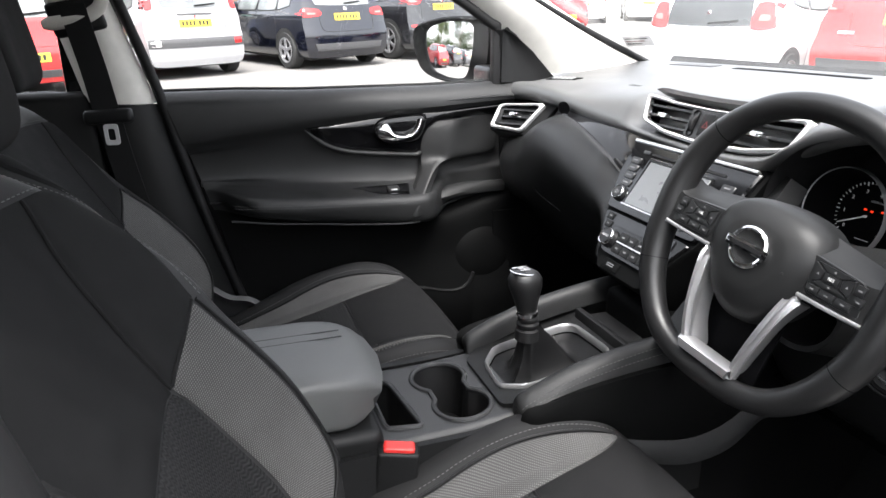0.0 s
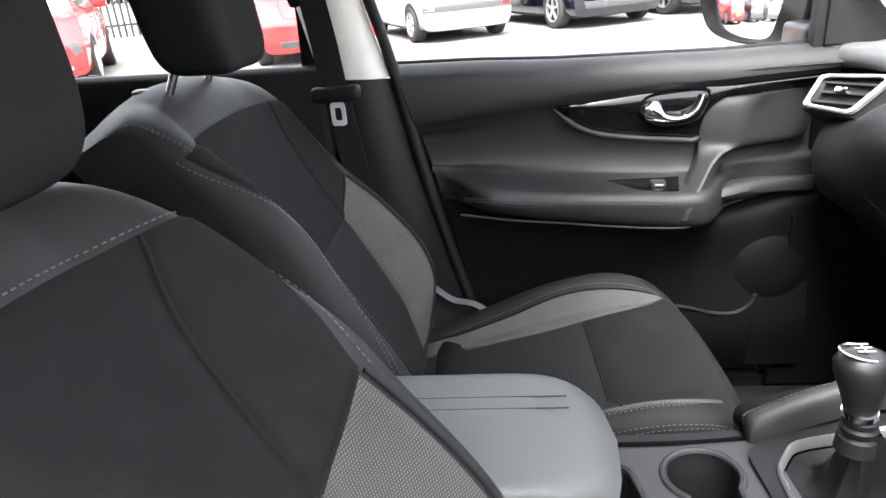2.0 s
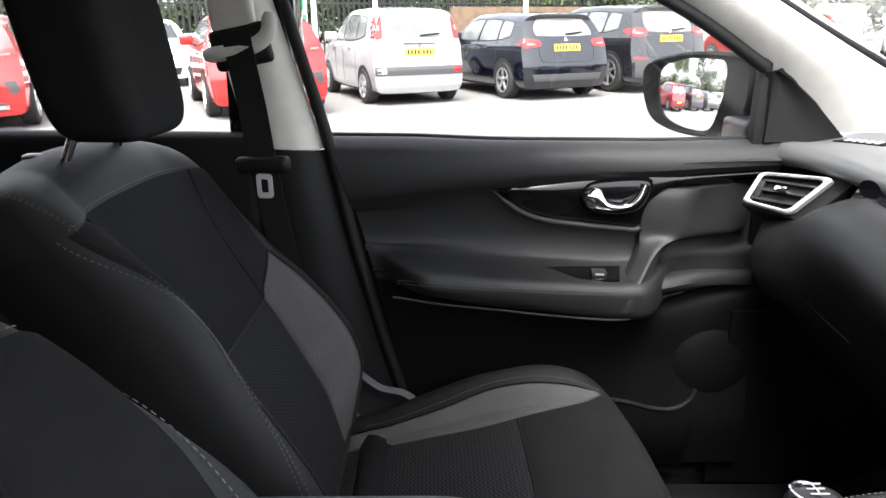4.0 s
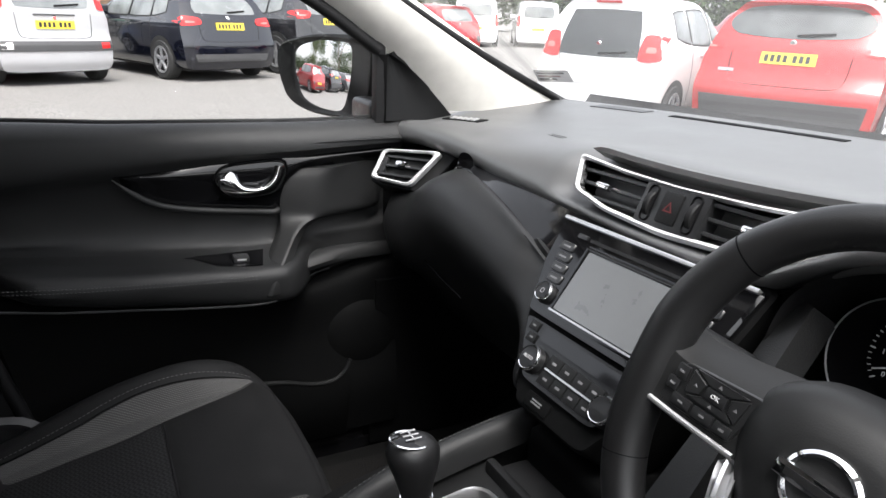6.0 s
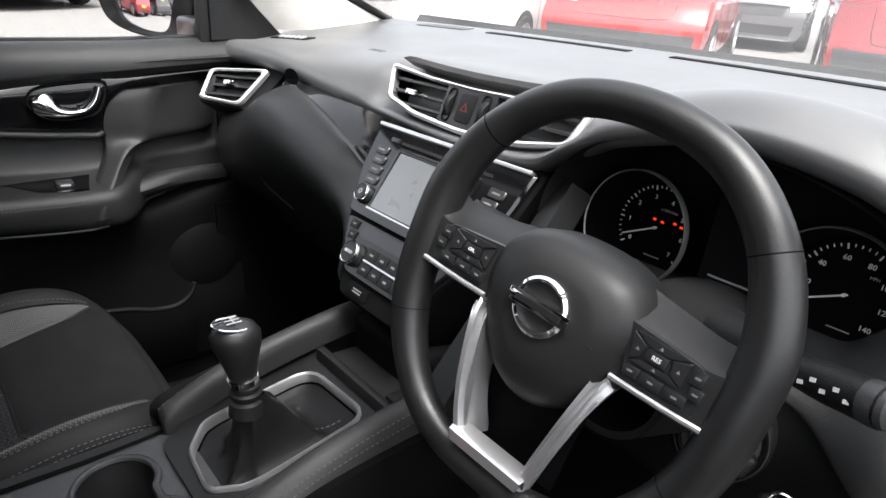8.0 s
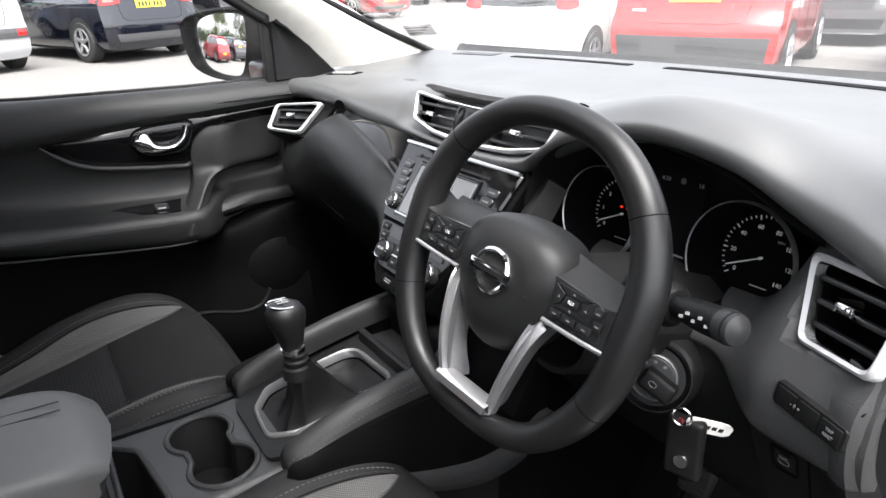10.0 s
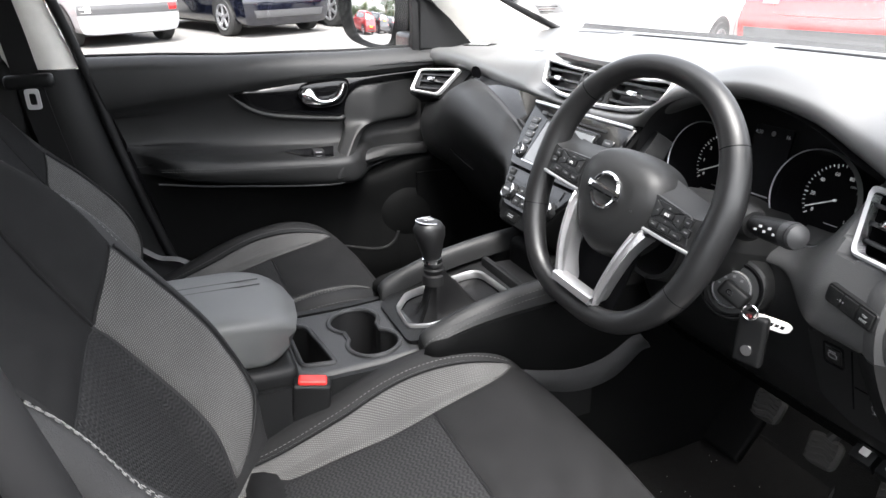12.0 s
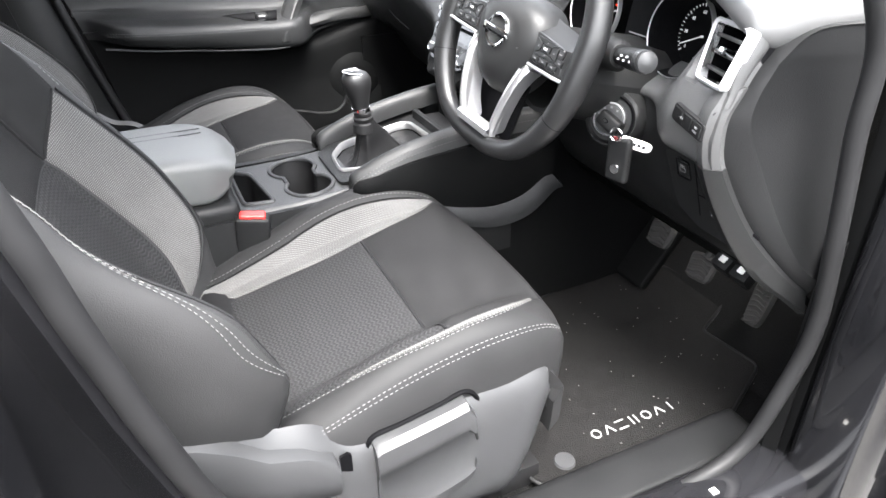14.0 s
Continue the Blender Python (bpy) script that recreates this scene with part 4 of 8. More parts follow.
def door_section(y):
    c, t, b, f = ZC(y), ZS(y), ZB(y), arm_out(y)
    top = 1.090 - 0.005 * smooth(y, 0.25, 0.45) + 0.006 * smooth(y, 0.7, 0.95)
    roll = [(-0.756, top - 0.008), (-0.738, top), (-0.718, top + 0.001), (-0.698, top - 0.010), (-0.685, top - 0.028), (-0.682, c + 0.45 * (top - 0.03 - c)), (-0.686, c + 0.010), (-0.694, c + 0.001)]
    card = [(-0.699, c - 0.004), (-0.708, c - 0.016), (-0.717, 0.955), (-0.720, 0.92), (-0.717, 0.892), (-0.707, t + 0.028)]
    deep = 0.022 * smooth(y, 0.69, 0.75)
    card[2:] = [(a - deep, b_) for a, b_ in card[2:]]
    x = lambda v: -0.705 + (v + 0.705) * f - deep
    rest = [(x(-0.694), t + 0.020), (x(-0.672), t + 0.013), (x(-0.645), t + 0.009), (x(-0.622), t + 0.004), (x(-0.611), t - 0.007), (x(-0.609), t - 0.022), (x(-0.613), b + 0.012), (x(-0.622), b)]
    low = [(x(-0.634), b - 0.006), (x(-0.69), b - 0.016), (-0.706, b - 0.045), (-0.708, 0.66), (-0.70, 0.60), (-0.69, 0.52), (-0.70, 0.42)]
    return roll, card, rest, low


def card_sheet(which, n):
    """One strip of the card, its rear edge raked like the pillar."""
    rows = []
    for u in np.linspace(0, 1, 64):
        row = []
        parts = door_section(0.125 + 0.825 * u)
        line = list(parts[which]) + ([parts[which + 1][0]] if which < 3 else [])
        for x, z in spline(line, n):
            y0 = 0.125 + max(0.0, 1.09 - z) * (0.30 if z > 0.8 else 0.22) + (0.0 if z > 0.8 else 0.023)
            row.append((x, y0 + (0.95 - y0) * u, z))
        rows.append(row)
    return rows


part("belt_roll", shell(card_sheet(0, 26), 0.012), CARD, door, "soft black upper door roll")
part("door_card", shell(card_sheet(1, 24), 0.012), CARD, door, "black plastic door card")
part("armrest", shell(card_sheet(2, 30), 0.012), CARD, door, "padded black armrest with stitched seam")
# Darker plastic here paints in the shade low on the door.
part("lower_card", shell(card_sheet(3, 26), 0.012), LOWER, door, "lower door panel, black deepened for shade")


def puffed(a, b, n, m, edge, mid, power=4.0, thick=0.010):
    """A closed pad between two lines of (y, z); edge and mid give its x at the rims and the middle, along 0 to 1."""
    a, b = spline(a, n), spline(b, n)
    P = []
    for i, (p, q) in enumerate(zip(a, b)):
        e, c = edge(i / (n - 1)), mid(i / (n - 1))
        P.append([(e + (c - e) * (1 - abs(2 * k - 1) ** power), *(p * (1 - k) + q * k)) for k in np.linspace(0, 1, m)])
    P = np.array(P)
    return slab_between(P, P - V3(thick, 0, 0))


blade_low = spline([(0.424, 1.001), (0.448, 0.980), (0.478, 0.960), (0.519, 0.946), (0.583, 0.937), (0.66, 0.930), (0.700, 0.930), (0.712, 0.965), (0.735, 0.995), (0.80, 1.006), (0.871, 1.013), (0.925, 1.018)], 60)
blade_top = np.array([(y, ZC(y) - 0.002) for y in np.linspace(0.424, 0.925, 60)])
part("gloss_blade", slab_between(*[[[(-0.697 + 0.006 * smooth(k, 0.0, 0.16) - 0.014 * smooth(k, 0.16, 1.0) - d, *(a * (1 - k) + b * k)) for a, b in zip(blade_top, blade_low)] for k in np.linspace(0, 1, 10)] for d in (0.0, 0.008)]), GLOSS, door, "glossy black trim blade")
part("blade_lip", tube([(-0.6945 - 0.002 * smooth(q, 0, 8), y - 0.002, z - 0.003) for q, (y, z) in enumerate(blade_low[:34])], [0.0015 + 0.0045 * smooth(q, 0, 8) for q in range(34)], 10), CARD, door, "raised lip under the gloss blade")
cup_o = dense([(-0.067, 0.000), (-0.058, 0.020), (-0.03, 0.030), (0.055, 0.036), (0.062, 0.016), (0.045, -0.025), (0.0, -0.033), (-0.045, -0.028)], 6, 0.42)
hm = frame_at((-0.6935, 0.652, 0.988), (0.0, 1, 0.0), (0, 0, 1))
part("release_bezel", moved(ring_plate(cup_o * 1.10, cup_o * 0.99, 0.01, 0.004), hm), GLOSS, door, "thin black release bezel")
part("bezel_edge", moved(ring_plate(cup_o * 1.025, cup_o * 0.985, 0.006, 0.0045), hm), SATIN, door)
part("release_cup", moved(plug(cup_o * 0.99, 0.004), hm @ np.array(Matrix.Translation((0, 0.003, 0)))), DIAL, door)
lever_low = [(0.591, 0.990), (0.593, 0.976), (0.608, 0.9660), (0.640, 0.9615), (0.680, 0.970), (0.699, 0.988), (0.7065, 1.012)]
lever_top = [(0.596, 0.996), (0.610, 1.006), (0.623, 1.000), (0.634, 0.982), (0.662, 0.9765), (0.684, 0.992), (0.694, 1.014)]
part("release_handle", puffed(lever_low, lever_top, 30, 9, lambda k: -0.688, lambda k: -0.676 - 0.004 * abs(2 * k - 1), 2.5, 0.006), CHROME, door, "chrome door release lever")
# pull handle: a broad upper shoulder that narrows to a leaning grip
pull_l = spline([(0.742, 1.003), (0.718, 0.984), (0.706, 0.955), (0.703, 0.925), (0.699, 0.893), (0.674, 0.852), (0.648, 0.820), (0.637, 0.790), (0.640, 0.772)], 44)
pull_r = spline([(0.925, 1.017), (0.922, 0.985), (0.918, 0.945), (0.900, 0.912), (0.775, 0.903), (0.723, 0.858), (0.700, 0.820), (0.692, 0.798), (0.688, 0.780)], 44)
pull = []
for q, (a, b) in enumerate(zip(pull_l, pull_r)):
    t_ = q / 43
    low_ = smooth(t_, 0.38, 0.80)
    sink = 0.05 * smooth(t_, 0.88, 1.0)
    ridge_at = 0.30 + 0.12 * smooth(t_, 0.3, 0.6)
    e_l, rg = -0.701 + 0.073 * low_ - sink, -0.679 + 0.073 * low_ - sink
    fr, e_r = -0.716 + 0.102 * low_ - sink, -0.728 + 0.092 * low_ - sink
    ks = np.linspace(0, 1, 21)
    xs_p = np.interp(ks, [0, 0.05, ridge_at - 0.05, ridge_at + 0.05, 0.93, 1.0], [e_l, e_l + 0.004, rg - 0.0015, rg - 0.0005, fr, e_r])
    pull.append([(x_, *(a * (1 - k) + b * k)) for k, x_ in zip(ks, xs_p)])
pull = np.array(pull)
part("pull_handle", slab_between(pull, pull - V3(0.022, 0, 0)), CARD, door, "dark grey pull handle")
part("pull_pocket", shell([[(-0.722 + (0.046 - 0.03 * smooth(y, 0.72, 0.90)) * s_, y, 0.800 + 0.012 * smooth(y, 0.70, 0.84) + dz) for s_, dz in ((0.0, 0.028), (0.55, 0.027), (0.85, 0.021), (1.0, 0.010), (0.9, 0.001), (0.3, -0.004))] for y in np.linspace(0.685, 0.935, 16)], 0.008), CARD, door, "rounded ledge of the pull pocket")
part("window_switch_plate", slab_between(*[[[(x_, y_, ZS(y_) + float(np.interp(x_, [-0.694, -0.672, -0.645, -0.622], [0.020, 0.013, 0.009, 0.004])) + d) for x_, y_ in ((xo + (xi - xo) * k, ya + (yb_ - ya) * k) for k in np.linspace(0, 1, 7))] for xo, xi, ya, yb_ in ((-0.676, -0.672, 0.525, 0.540), (-0.680, -0.640, 0.56, 0.575), (-0.684, -0.632, 0.62, 0.615), (-0.684, -0.632, 0.665, 0.652))] for d in (0.0035, -0.004)]), GLOSS, door, "gloss black switch plate")
sw_y = 0.618
part("window_switch", moved(box(-0.014, 0.014, -0.011, 0.011, 0.0, 0.010, 0.003), frame_at((-0.656, sw_y, ZS(sw_y) + 0.0125), (0, 1, -0.04), (0.1, 0.04, 1))), HARD, door, "window switch with a pale edge")
part("switch_edge", moved(box(-0.008, 0.008, -0.0118, -0.0105, 0.0045, 0.0075, 0.0005), frame_at((-0.656, sw_y, ZS(sw_y) + 0.0125), (0, 1, -0.04), (0.1, 0.04, 1))), RING, door)
for dz in (0.0, -0.0055):
    part("armrest_stitching", stitches([(-0.705 + (0.0975 if dz < 0 else 0.0965) * arm_out(y), y, ZS(y) - 0.004 + dz) for y in np.linspace(0.25, 0.64, 50)], 0.0035, 0.0025, 0.0006), THREAD_DARK, door)
part("chrome_line", tube([(-0.705 + 0.086 * arm_out(y) + 0.001, y, ZB(y) - 0.0005) for y in np.linspace(0.24, 0.80, 44)], 0.0020, 6), HARD, door, "thin satin trim line")
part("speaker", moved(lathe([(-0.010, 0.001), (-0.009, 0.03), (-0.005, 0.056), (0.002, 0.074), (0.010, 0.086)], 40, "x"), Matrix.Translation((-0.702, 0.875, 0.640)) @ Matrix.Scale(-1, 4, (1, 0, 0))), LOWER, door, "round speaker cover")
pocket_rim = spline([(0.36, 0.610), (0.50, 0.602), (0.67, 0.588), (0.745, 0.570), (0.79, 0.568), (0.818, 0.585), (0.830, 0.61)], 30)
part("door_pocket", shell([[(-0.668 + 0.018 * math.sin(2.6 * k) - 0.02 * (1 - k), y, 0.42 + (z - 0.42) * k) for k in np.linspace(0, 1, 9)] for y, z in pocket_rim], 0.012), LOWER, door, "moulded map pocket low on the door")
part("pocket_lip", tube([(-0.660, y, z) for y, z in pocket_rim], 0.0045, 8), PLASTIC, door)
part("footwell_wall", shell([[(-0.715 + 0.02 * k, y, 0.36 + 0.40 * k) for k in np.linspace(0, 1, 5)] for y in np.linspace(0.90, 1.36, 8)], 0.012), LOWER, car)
part("belt_weatherstrip", tube([(-0.741, y, door_section(y)[0][1][1] + 0.001) for y in np.linspace(0.11, 0.90, 24)], 0.006, 8), RUBBER, door)

# ---- dashboard ----
dash = thing("dashboard", (0, 1.15, 0.60), "black soft dashboard with silver air vents and gloss trim", "dashboard")
DFX = [-0.715, -0.62, -0.50, -0.35, -0.19, 0.0, 0.13, 0.19, 0.25, 0.36, 0.46, 0.53, 0.58, 0.625, 0.655, 0.68, 0.703]
DFY = [0.935, 0.945, 0.955, 0.957, 0.958, 0.948, 0.945, 0.938, 0.930, 0.924, 0.922, 0.918, 0.906, 0.893, 0.902, 0.950, 0.995]
DFZ = [1.060, 1.066, 1.062, 1.050, 1.041, 1.036, 1.042, 1.070, 1.098, 1.122, 1.112, 1.086, 1.07, 1.056, 1.046, 1.062, 1.074]
DTZ = [1.090, 1.098, 1.103, 1.105, 1.113, 1.116, 1.117, 1.121, 1.136, 1.153, 1.145, 1.122, 1.11, 1.103, 1.098, 1.096, 1.095]
fy_, fz_, tz_ = fine(DFX, DFY), fine(DFX, DFZ), fine(DFX, DTZ)


def pad_section(x):
    y, z, t = fy_(x), fz_(x), tz_(x)
    edge = 0.10 * (abs(x) / 0.7) ** 2.5
    cen = 1 - smooth(abs(x), 0.17, 0.23)
    cowl = max(0.0, 1 - ((x - 0.36) / 0.22) ** 2) if abs(x - 0.36) < 0.22 else 0
    return [(y + 0.055, z - 0.012), (y + 0.02, z - 0.014), (y + 0.004, z - 0.006), (y, z + 0.006), (y + 0.006 + 0.022 * cen, z + 0.022 - 0.008 * cowl - 0.006 * cen), (y + 0.03 + 0.03 * cen, max(z + 0.03, t - 0.014)), (y + 0.075 + 0.015 * cen, t),
            (1.12 - edge * 0.4, 1.116 - 0.012 * (abs(x) / 0.7) ** 3 + 0.012 * cowl), (1.26 - edge * 0.7, 1.126 - 0.004 * (abs(x) / 0.7) ** 3), (1.41 - edge, 1.137)]


xs = np.r_[np.linspace(-0.715, 0.63, 102), np.linspace(0.637, 0.703, 12)]
top_pad = part("top_pad", shell([[(x, y, z) for y, z in spline(pad_section(x), 46)] for x in xs], 0.01), TOP, dash, "soft grained dashboard top, lightened for skylight")
SCREEN_BASE = lambda x: 1.41 - 0.10 * (abs(x) / 0.7) ** 2.5


def on_dash(x, y, turn=0.0):
    """A pose lying on the dashboard top, its z along the surface's normal."""
    def height(xx, yy):
        sec = spline(pad_section(xx), 160)[70:]
        return float(np.interp(yy, sec[:, 0], sec[:, 1]))
    z = height(x, y)
    n = np.cross((0.02, 0, height(x + 0.01, y) - height(x - 0.01, y)), (0, 0.02, height(x, y + 0.01) - height(x, y - 0.01)))
    n = Vector(n).normalized()
    return np.array(Matrix.Translation((x, y, z)) @ n.to_track_quat("Z", "Y").to_matrix().to_4x4() @ Matrix.Rotation(radians(turn), 4, "Z"))


def ribbon(x0, x1, back_, w, turn=0.0):
    """A thin strip that follows the dashboard top behind the screen's foot."""
    rows = []
    for x in np.linspace(x0, x1, 16):
        rows.append([(on_dash(x, SCREEN_BASE(x) - back_ + d) @ np.array([0, 0, 0.0012, 1]))[:3] for d in (-w / 2, 0, w / 2)])
    return shell(rows, 0.004)


part("demister_slot", ribbon(-0.38, -0.06, 0.045, 0.016), DIAL, dash, "long black demister slot")
part("demister_slot", ribbon(0.02, 0.42, 0.045, 0.016), DIAL, dash, "long black demister slot")
part("speaker_grille", ribbon(-0.56, -0.44, 0.035, 0.03), HARD, dash, "small grey speaker grille")
for q in range(2):
    part("airbag_mark", moved(box(-0.022, 0.022, -0.0007, 0.0007, 0.0, 0.0006), on_dash(-0.335, 1.052 + 0.007 * q, 8)), HARD, dash)
# side demister
for sx, yy in ((-1, 1.046), (1, 1.026)):
    dm = on_dash(sx * 0.62, yy, sx * -23)
    dem = part("side_demister", moved(box(-0.060, 0.060, -0.013, 0.013, -0.006, 0.0014, 0.0005), dm), DIAL, dash, "side window demister grille")
    for i in range(5):
        # Black vanes coloured silver for the sky they reflect.
        part("skylit_vane", moved(box(-0.0040, 0.0040, -0.010, 0.010, 0.0, 0.0022, 0.0008), dm @ np.array(pose(-0.036 + 0.018 * i, 0, 0.0008, 0, 18, 20))), SILVER, dem)


def vent(nm, m, outer, inner_scale, slats, tilt=0, frame_mat=None, tab=True, depth=0.05, lab="silver framed air vent with black slats"):
    o = np.array(outer, float)
    c = o.mean(0)
    i = c + (o - c) * inner_scale
    fr = part("vent_frame", moved(ring_plate(o, i, 0.010, 0.003), m), frame_mat or RING, dash, lab)
    v_, f_ = grid([[(x, y, z) for x, z in i] for y in (0.0, depth)], wrap_v=True)
    part("duct", moved((v_, f_ + [tuple(range(len(i), 2 * len(i)))]), m), DIAL, fr)
    lo, hi = i[:, 1].min(), i[:, 1].max()
    for q in range(slats):
        z = lo + (hi - lo) * (q + 0.7) / (slats + 0.4)
        cross = []
        for a, b in zip(i, np.roll(i, -1, 0)):
            if (a[1] - z) * (b[1] - z) < 0:
                cross.append(a[0] + (b[0] - a[0]) * (z - a[1]) / (b[1] - a[1]))
        if len(cross) == 2:
            x0, x1 = sorted(cross)
            part("slat", moved(box(x0 + 0.001, x1 - 0.001, 0.004, 0.017, z - 0.0022, z + 0.0022, 0.001), m), SATIN, fr)
    if tab:
        z = lo + (hi - lo) * 0.55
        part("tab", moved(box(c[0] - 0.010, c[0] + 0.012, -0.006, 0.012, z - 0.004, z + 0.005, 0.003), m), CHROME, fr, "small chrome vent tab")
    return fr


def corner_vent(corners):
    """A side vent between its outer top, inner top, inner bottom and outer bottom corners."""
    c = np.array(corners, float)
    m = frame_at(c.mean(0), (c[1] - c[0]) + (c[2] - c[3]), c[1] - c[2])
    loc = np.array([(np.linalg.inv(m) @ np.r_[p, 1])[[0, 2]] for p in c])
    if loc[0, 0] > loc[1, 0]:
        m[:3, 0], m[:3, 1] = -m[:3, 0], -m[:3, 1]
        loc = np.array([(np.linalg.inv(m) @ np.r_[p, 1])[[0, 2]] for p in c])
    return m, loc


PV, po = corner_vent([(-0.644, 0.888, 1.046), (-0.535, 0.957, 1.055), (-0.557, 0.902, 0.990), (-0.637, 0.858, 0.994)])
vent("vent", PV, dense(po, 8, 0.14), 0.84, 3)
mid_ = po.mean(0)
part("vent_housing", moved(plug(dense(mid_ + (po - mid_) * V3(1.16, 1.16, 0)[:2] + np.array([(0, 0.0), (0.02, 0), (0.02, 0), (0, 0)]), 8, 0.14), 0.05, 0.004), PV @ np.array(Matrix.Translation((0, 0.012, 0)))), PLASTIC, dash)
part("vent_wheel", moved(box(po[3, 0] + 0.010, po[3, 0] + 0.024, 0.004, 0.02, -0.016, 0.016, 0.003), PV), SATIN, dash)
DV, do = corner_vent([(0.544, 0.943, 1.046), (0.650, 0.888, 1.056), (0.640, 0.867, 0.988), (0.562, 0.906, 0.978)])
vent("vent", DV, dense(do, 8, 0.12), 0.85, 3)
# centre vents: one long silver frame
cv = frame_at((0.004, 0.966, 1.084), (1, 0, 0), (0, 0.42, 1))
coutline = dense([(-0.180, 0.030), (-0.09, 0.0225), (0.0, 0.020), (0.10, 0.0225), (0.190, 0.029), (0.174, -0.018), (0.10, -0.034), (0.0, -0.040), (-0.10, -0.034), (-0.166, -0.019)], 8, 0.16)
vent("vent", cv, coutline, np.array([0.948, 0.80]), 3, tab=False)
ledge = []
for x in np.linspace(-0.168, 0.20, 24):
    z = 0.034 + 0.0065 * (x / 0.18) ** 2
    s = math.sin(math.pi * min(1, (x + 0.170) / 0.03) / 2)
    ledge.append([(x, 0.03, z - 0.003), (x, 0.006 - 0.002 * s, z), (x, 0.005 - 0.003 * s, z + 0.006 * s), (x, 0.007 - 0.002 * s, z + 0.0085 * s), (x, 0.014, z + 0.010 * s), (x, 0.045, z + 0.006 * s)])
part("vent_ledge", moved(grid(ledge), cv), TOP, dash, "soft ledge over the centre vents, lightened for skylight")
part("vent_divider", moved(box(-0.048, 0.048, -0.001, 0.03, -0.034, 0.02, 0.004), cv), SATIN, dash)
part("hazard_switch", moved(box(-0.0145, 0.0145, -0.004, 0.01, -0.026, 0.012, 0.004), cv), PLASTIC, dash, "black hazard switch with a dark red triangle")
part("hazard_mark", moved(ring_plate([(0, 0.006), (-0.007, -0.006), (0.007, -0.006)], [(0, 0.003), (-0.004, -0.0045), (0.004, -0.0045)], 0.001), cv @ np.array(Matrix.Translation((0, -0.0045, -0.006)))), HAZARD_RED, dash)
for sx in (-1, 1):
    part("vent_wheel", moved(lathe([(-0.0045, 0.001), (-0.0045, 0.017), (-0.003, 0.0185), (0.003, 0.0185), (0.0045, 0.017), (0.0045, 0.001)], 26, "x"), cv @ np.array(Matrix.Translation((sx * 0.032, 0.010, -0.007)))), RUBBER, dash)
    part("wheel_slot", moved(ring_plate(rounded(0.015, 0.044, 0.006), rounded(0.011, 0.040, 0.005), 0.003, 0.001), cv @ np.array(Matrix.Translation((sx * 0.032, -0.002, -0.007)))), DIAL, dash)
    part("vent_tab", moved(box(sx * 0.11 - 0.012, sx * 0.11 + 0.012, -0.008, 0.01, -0.009, -0.001, 0.003), cv), CHROME, dash, "small chrome vent tab")

# glovebox bulge
STACK_Y = lambda z: 0.952 - (1.031 - z) * 0.72
zt_ = fine([-0.69, -0.64, -0.56, -0.50, -0.446, -0.385, -0.325, -0.27, -0.22, -0.18, -0.150], [0.985, 0.985, 0.995, 1.025, 1.042, 1.044, 1.035, 1.022, 1.006, 0.991, 0.978])
yt_ = fine([-0.69, -0.56, -0.47, -0.33, -0.24, -0.150], [0.950, 0.950, 0.945, 0.930, 0.922, 0.916])
rows = []
for i, u in enumerate(np.linspace(0, 1, 64)):
    x0 = -0.69 + 0.54 * u
    top, yl = zt_(x0), yt_(x0)
    sec = spline([(yl + 0.010, top - 0.001), (yl - 0.006, top - 0.004), (min(yl - 0.014, 0.908), top - 0.018), (0.890, top - 0.045), (0.882, top - 0.088), (0.905, top - 0.150), (0.965, 0.79), (1.03, 0.71), (1.09, 0.66)], 44)
    row = []
    for y, z in sec:
        x_r = float(np.interp(z, [0.60, 0.75, 0.85, 0.877, 0.892, 0.917, 0.943, 0.978, 1.03], [-0.070, -0.070, -0.076, -0.086, -0.100, -0.118, -0.131, -0.1465, -0.159]))
        x = -0.69 + (x_r + 0.69) * u
        flank = smooth(u, 0.885, 0.995) * smooth(z, 0.78, 0.86)
        face = STACK_Y(max(z, 0.79)) + 0.006
        yy = y * (1 - flank) + face * flank if z < top - 0.004 else y
        left = 0.05 * (1 - smooth(u, 0.0, 0.12))
        row.append((x, yy + left, z))
    rows.append(row)
part("glovebox_fascia", shell(rows, 0.010), SOFT, dash, "rounded black glovebox fascia")
part("glovebox_gap", tube([(x, yg, zg) for x, yg, zg in spline([(-0.50, 0.908, 0.872), (-0.42, 0.897, 0.866), (-0.33, 0.893, 0.858)], 20)], 0.0013, 6), DIAL, dash, "thin joint of the glovebox lid")
# gloss trim under the lip
rows = []
for x in np.linspace(-0.476, -0.1535, 40):
    a, b = V3(x, 0.962, fz_(x) - 0.003), V3(x, yt_(x) + 0.002, zt_(x) - 0.002)
    rows.append([a * (1 - k) + b * k + V3(0, 0, -0.0015 * math.sin(3.14 * k)) for k in np.linspace(0, 1, 9)])
part("gloss_trim", shell(rows, 0.006), GLOSS, dash, "glossy black dashboard trim")
part("trim_notch", moved(lathe([(0, 0.001), (0.003, 0.012), (0.0, 0.02)], 24, "y"), Matrix.Translation((-0.435, 0.948, 1.056)) @ Matrix.Diagonal((1.3, 1, 0.7, 1))), GLOSS, dash)

# centre stack
sm = frame_at((0.0, 0.952, 1.031), (1, 0, 0), (0, 0.585, 0.811))
stk = lambda dx, dz, dy=0.0: sm @ np.array(Matrix.Translation((dx, dy, dz)))
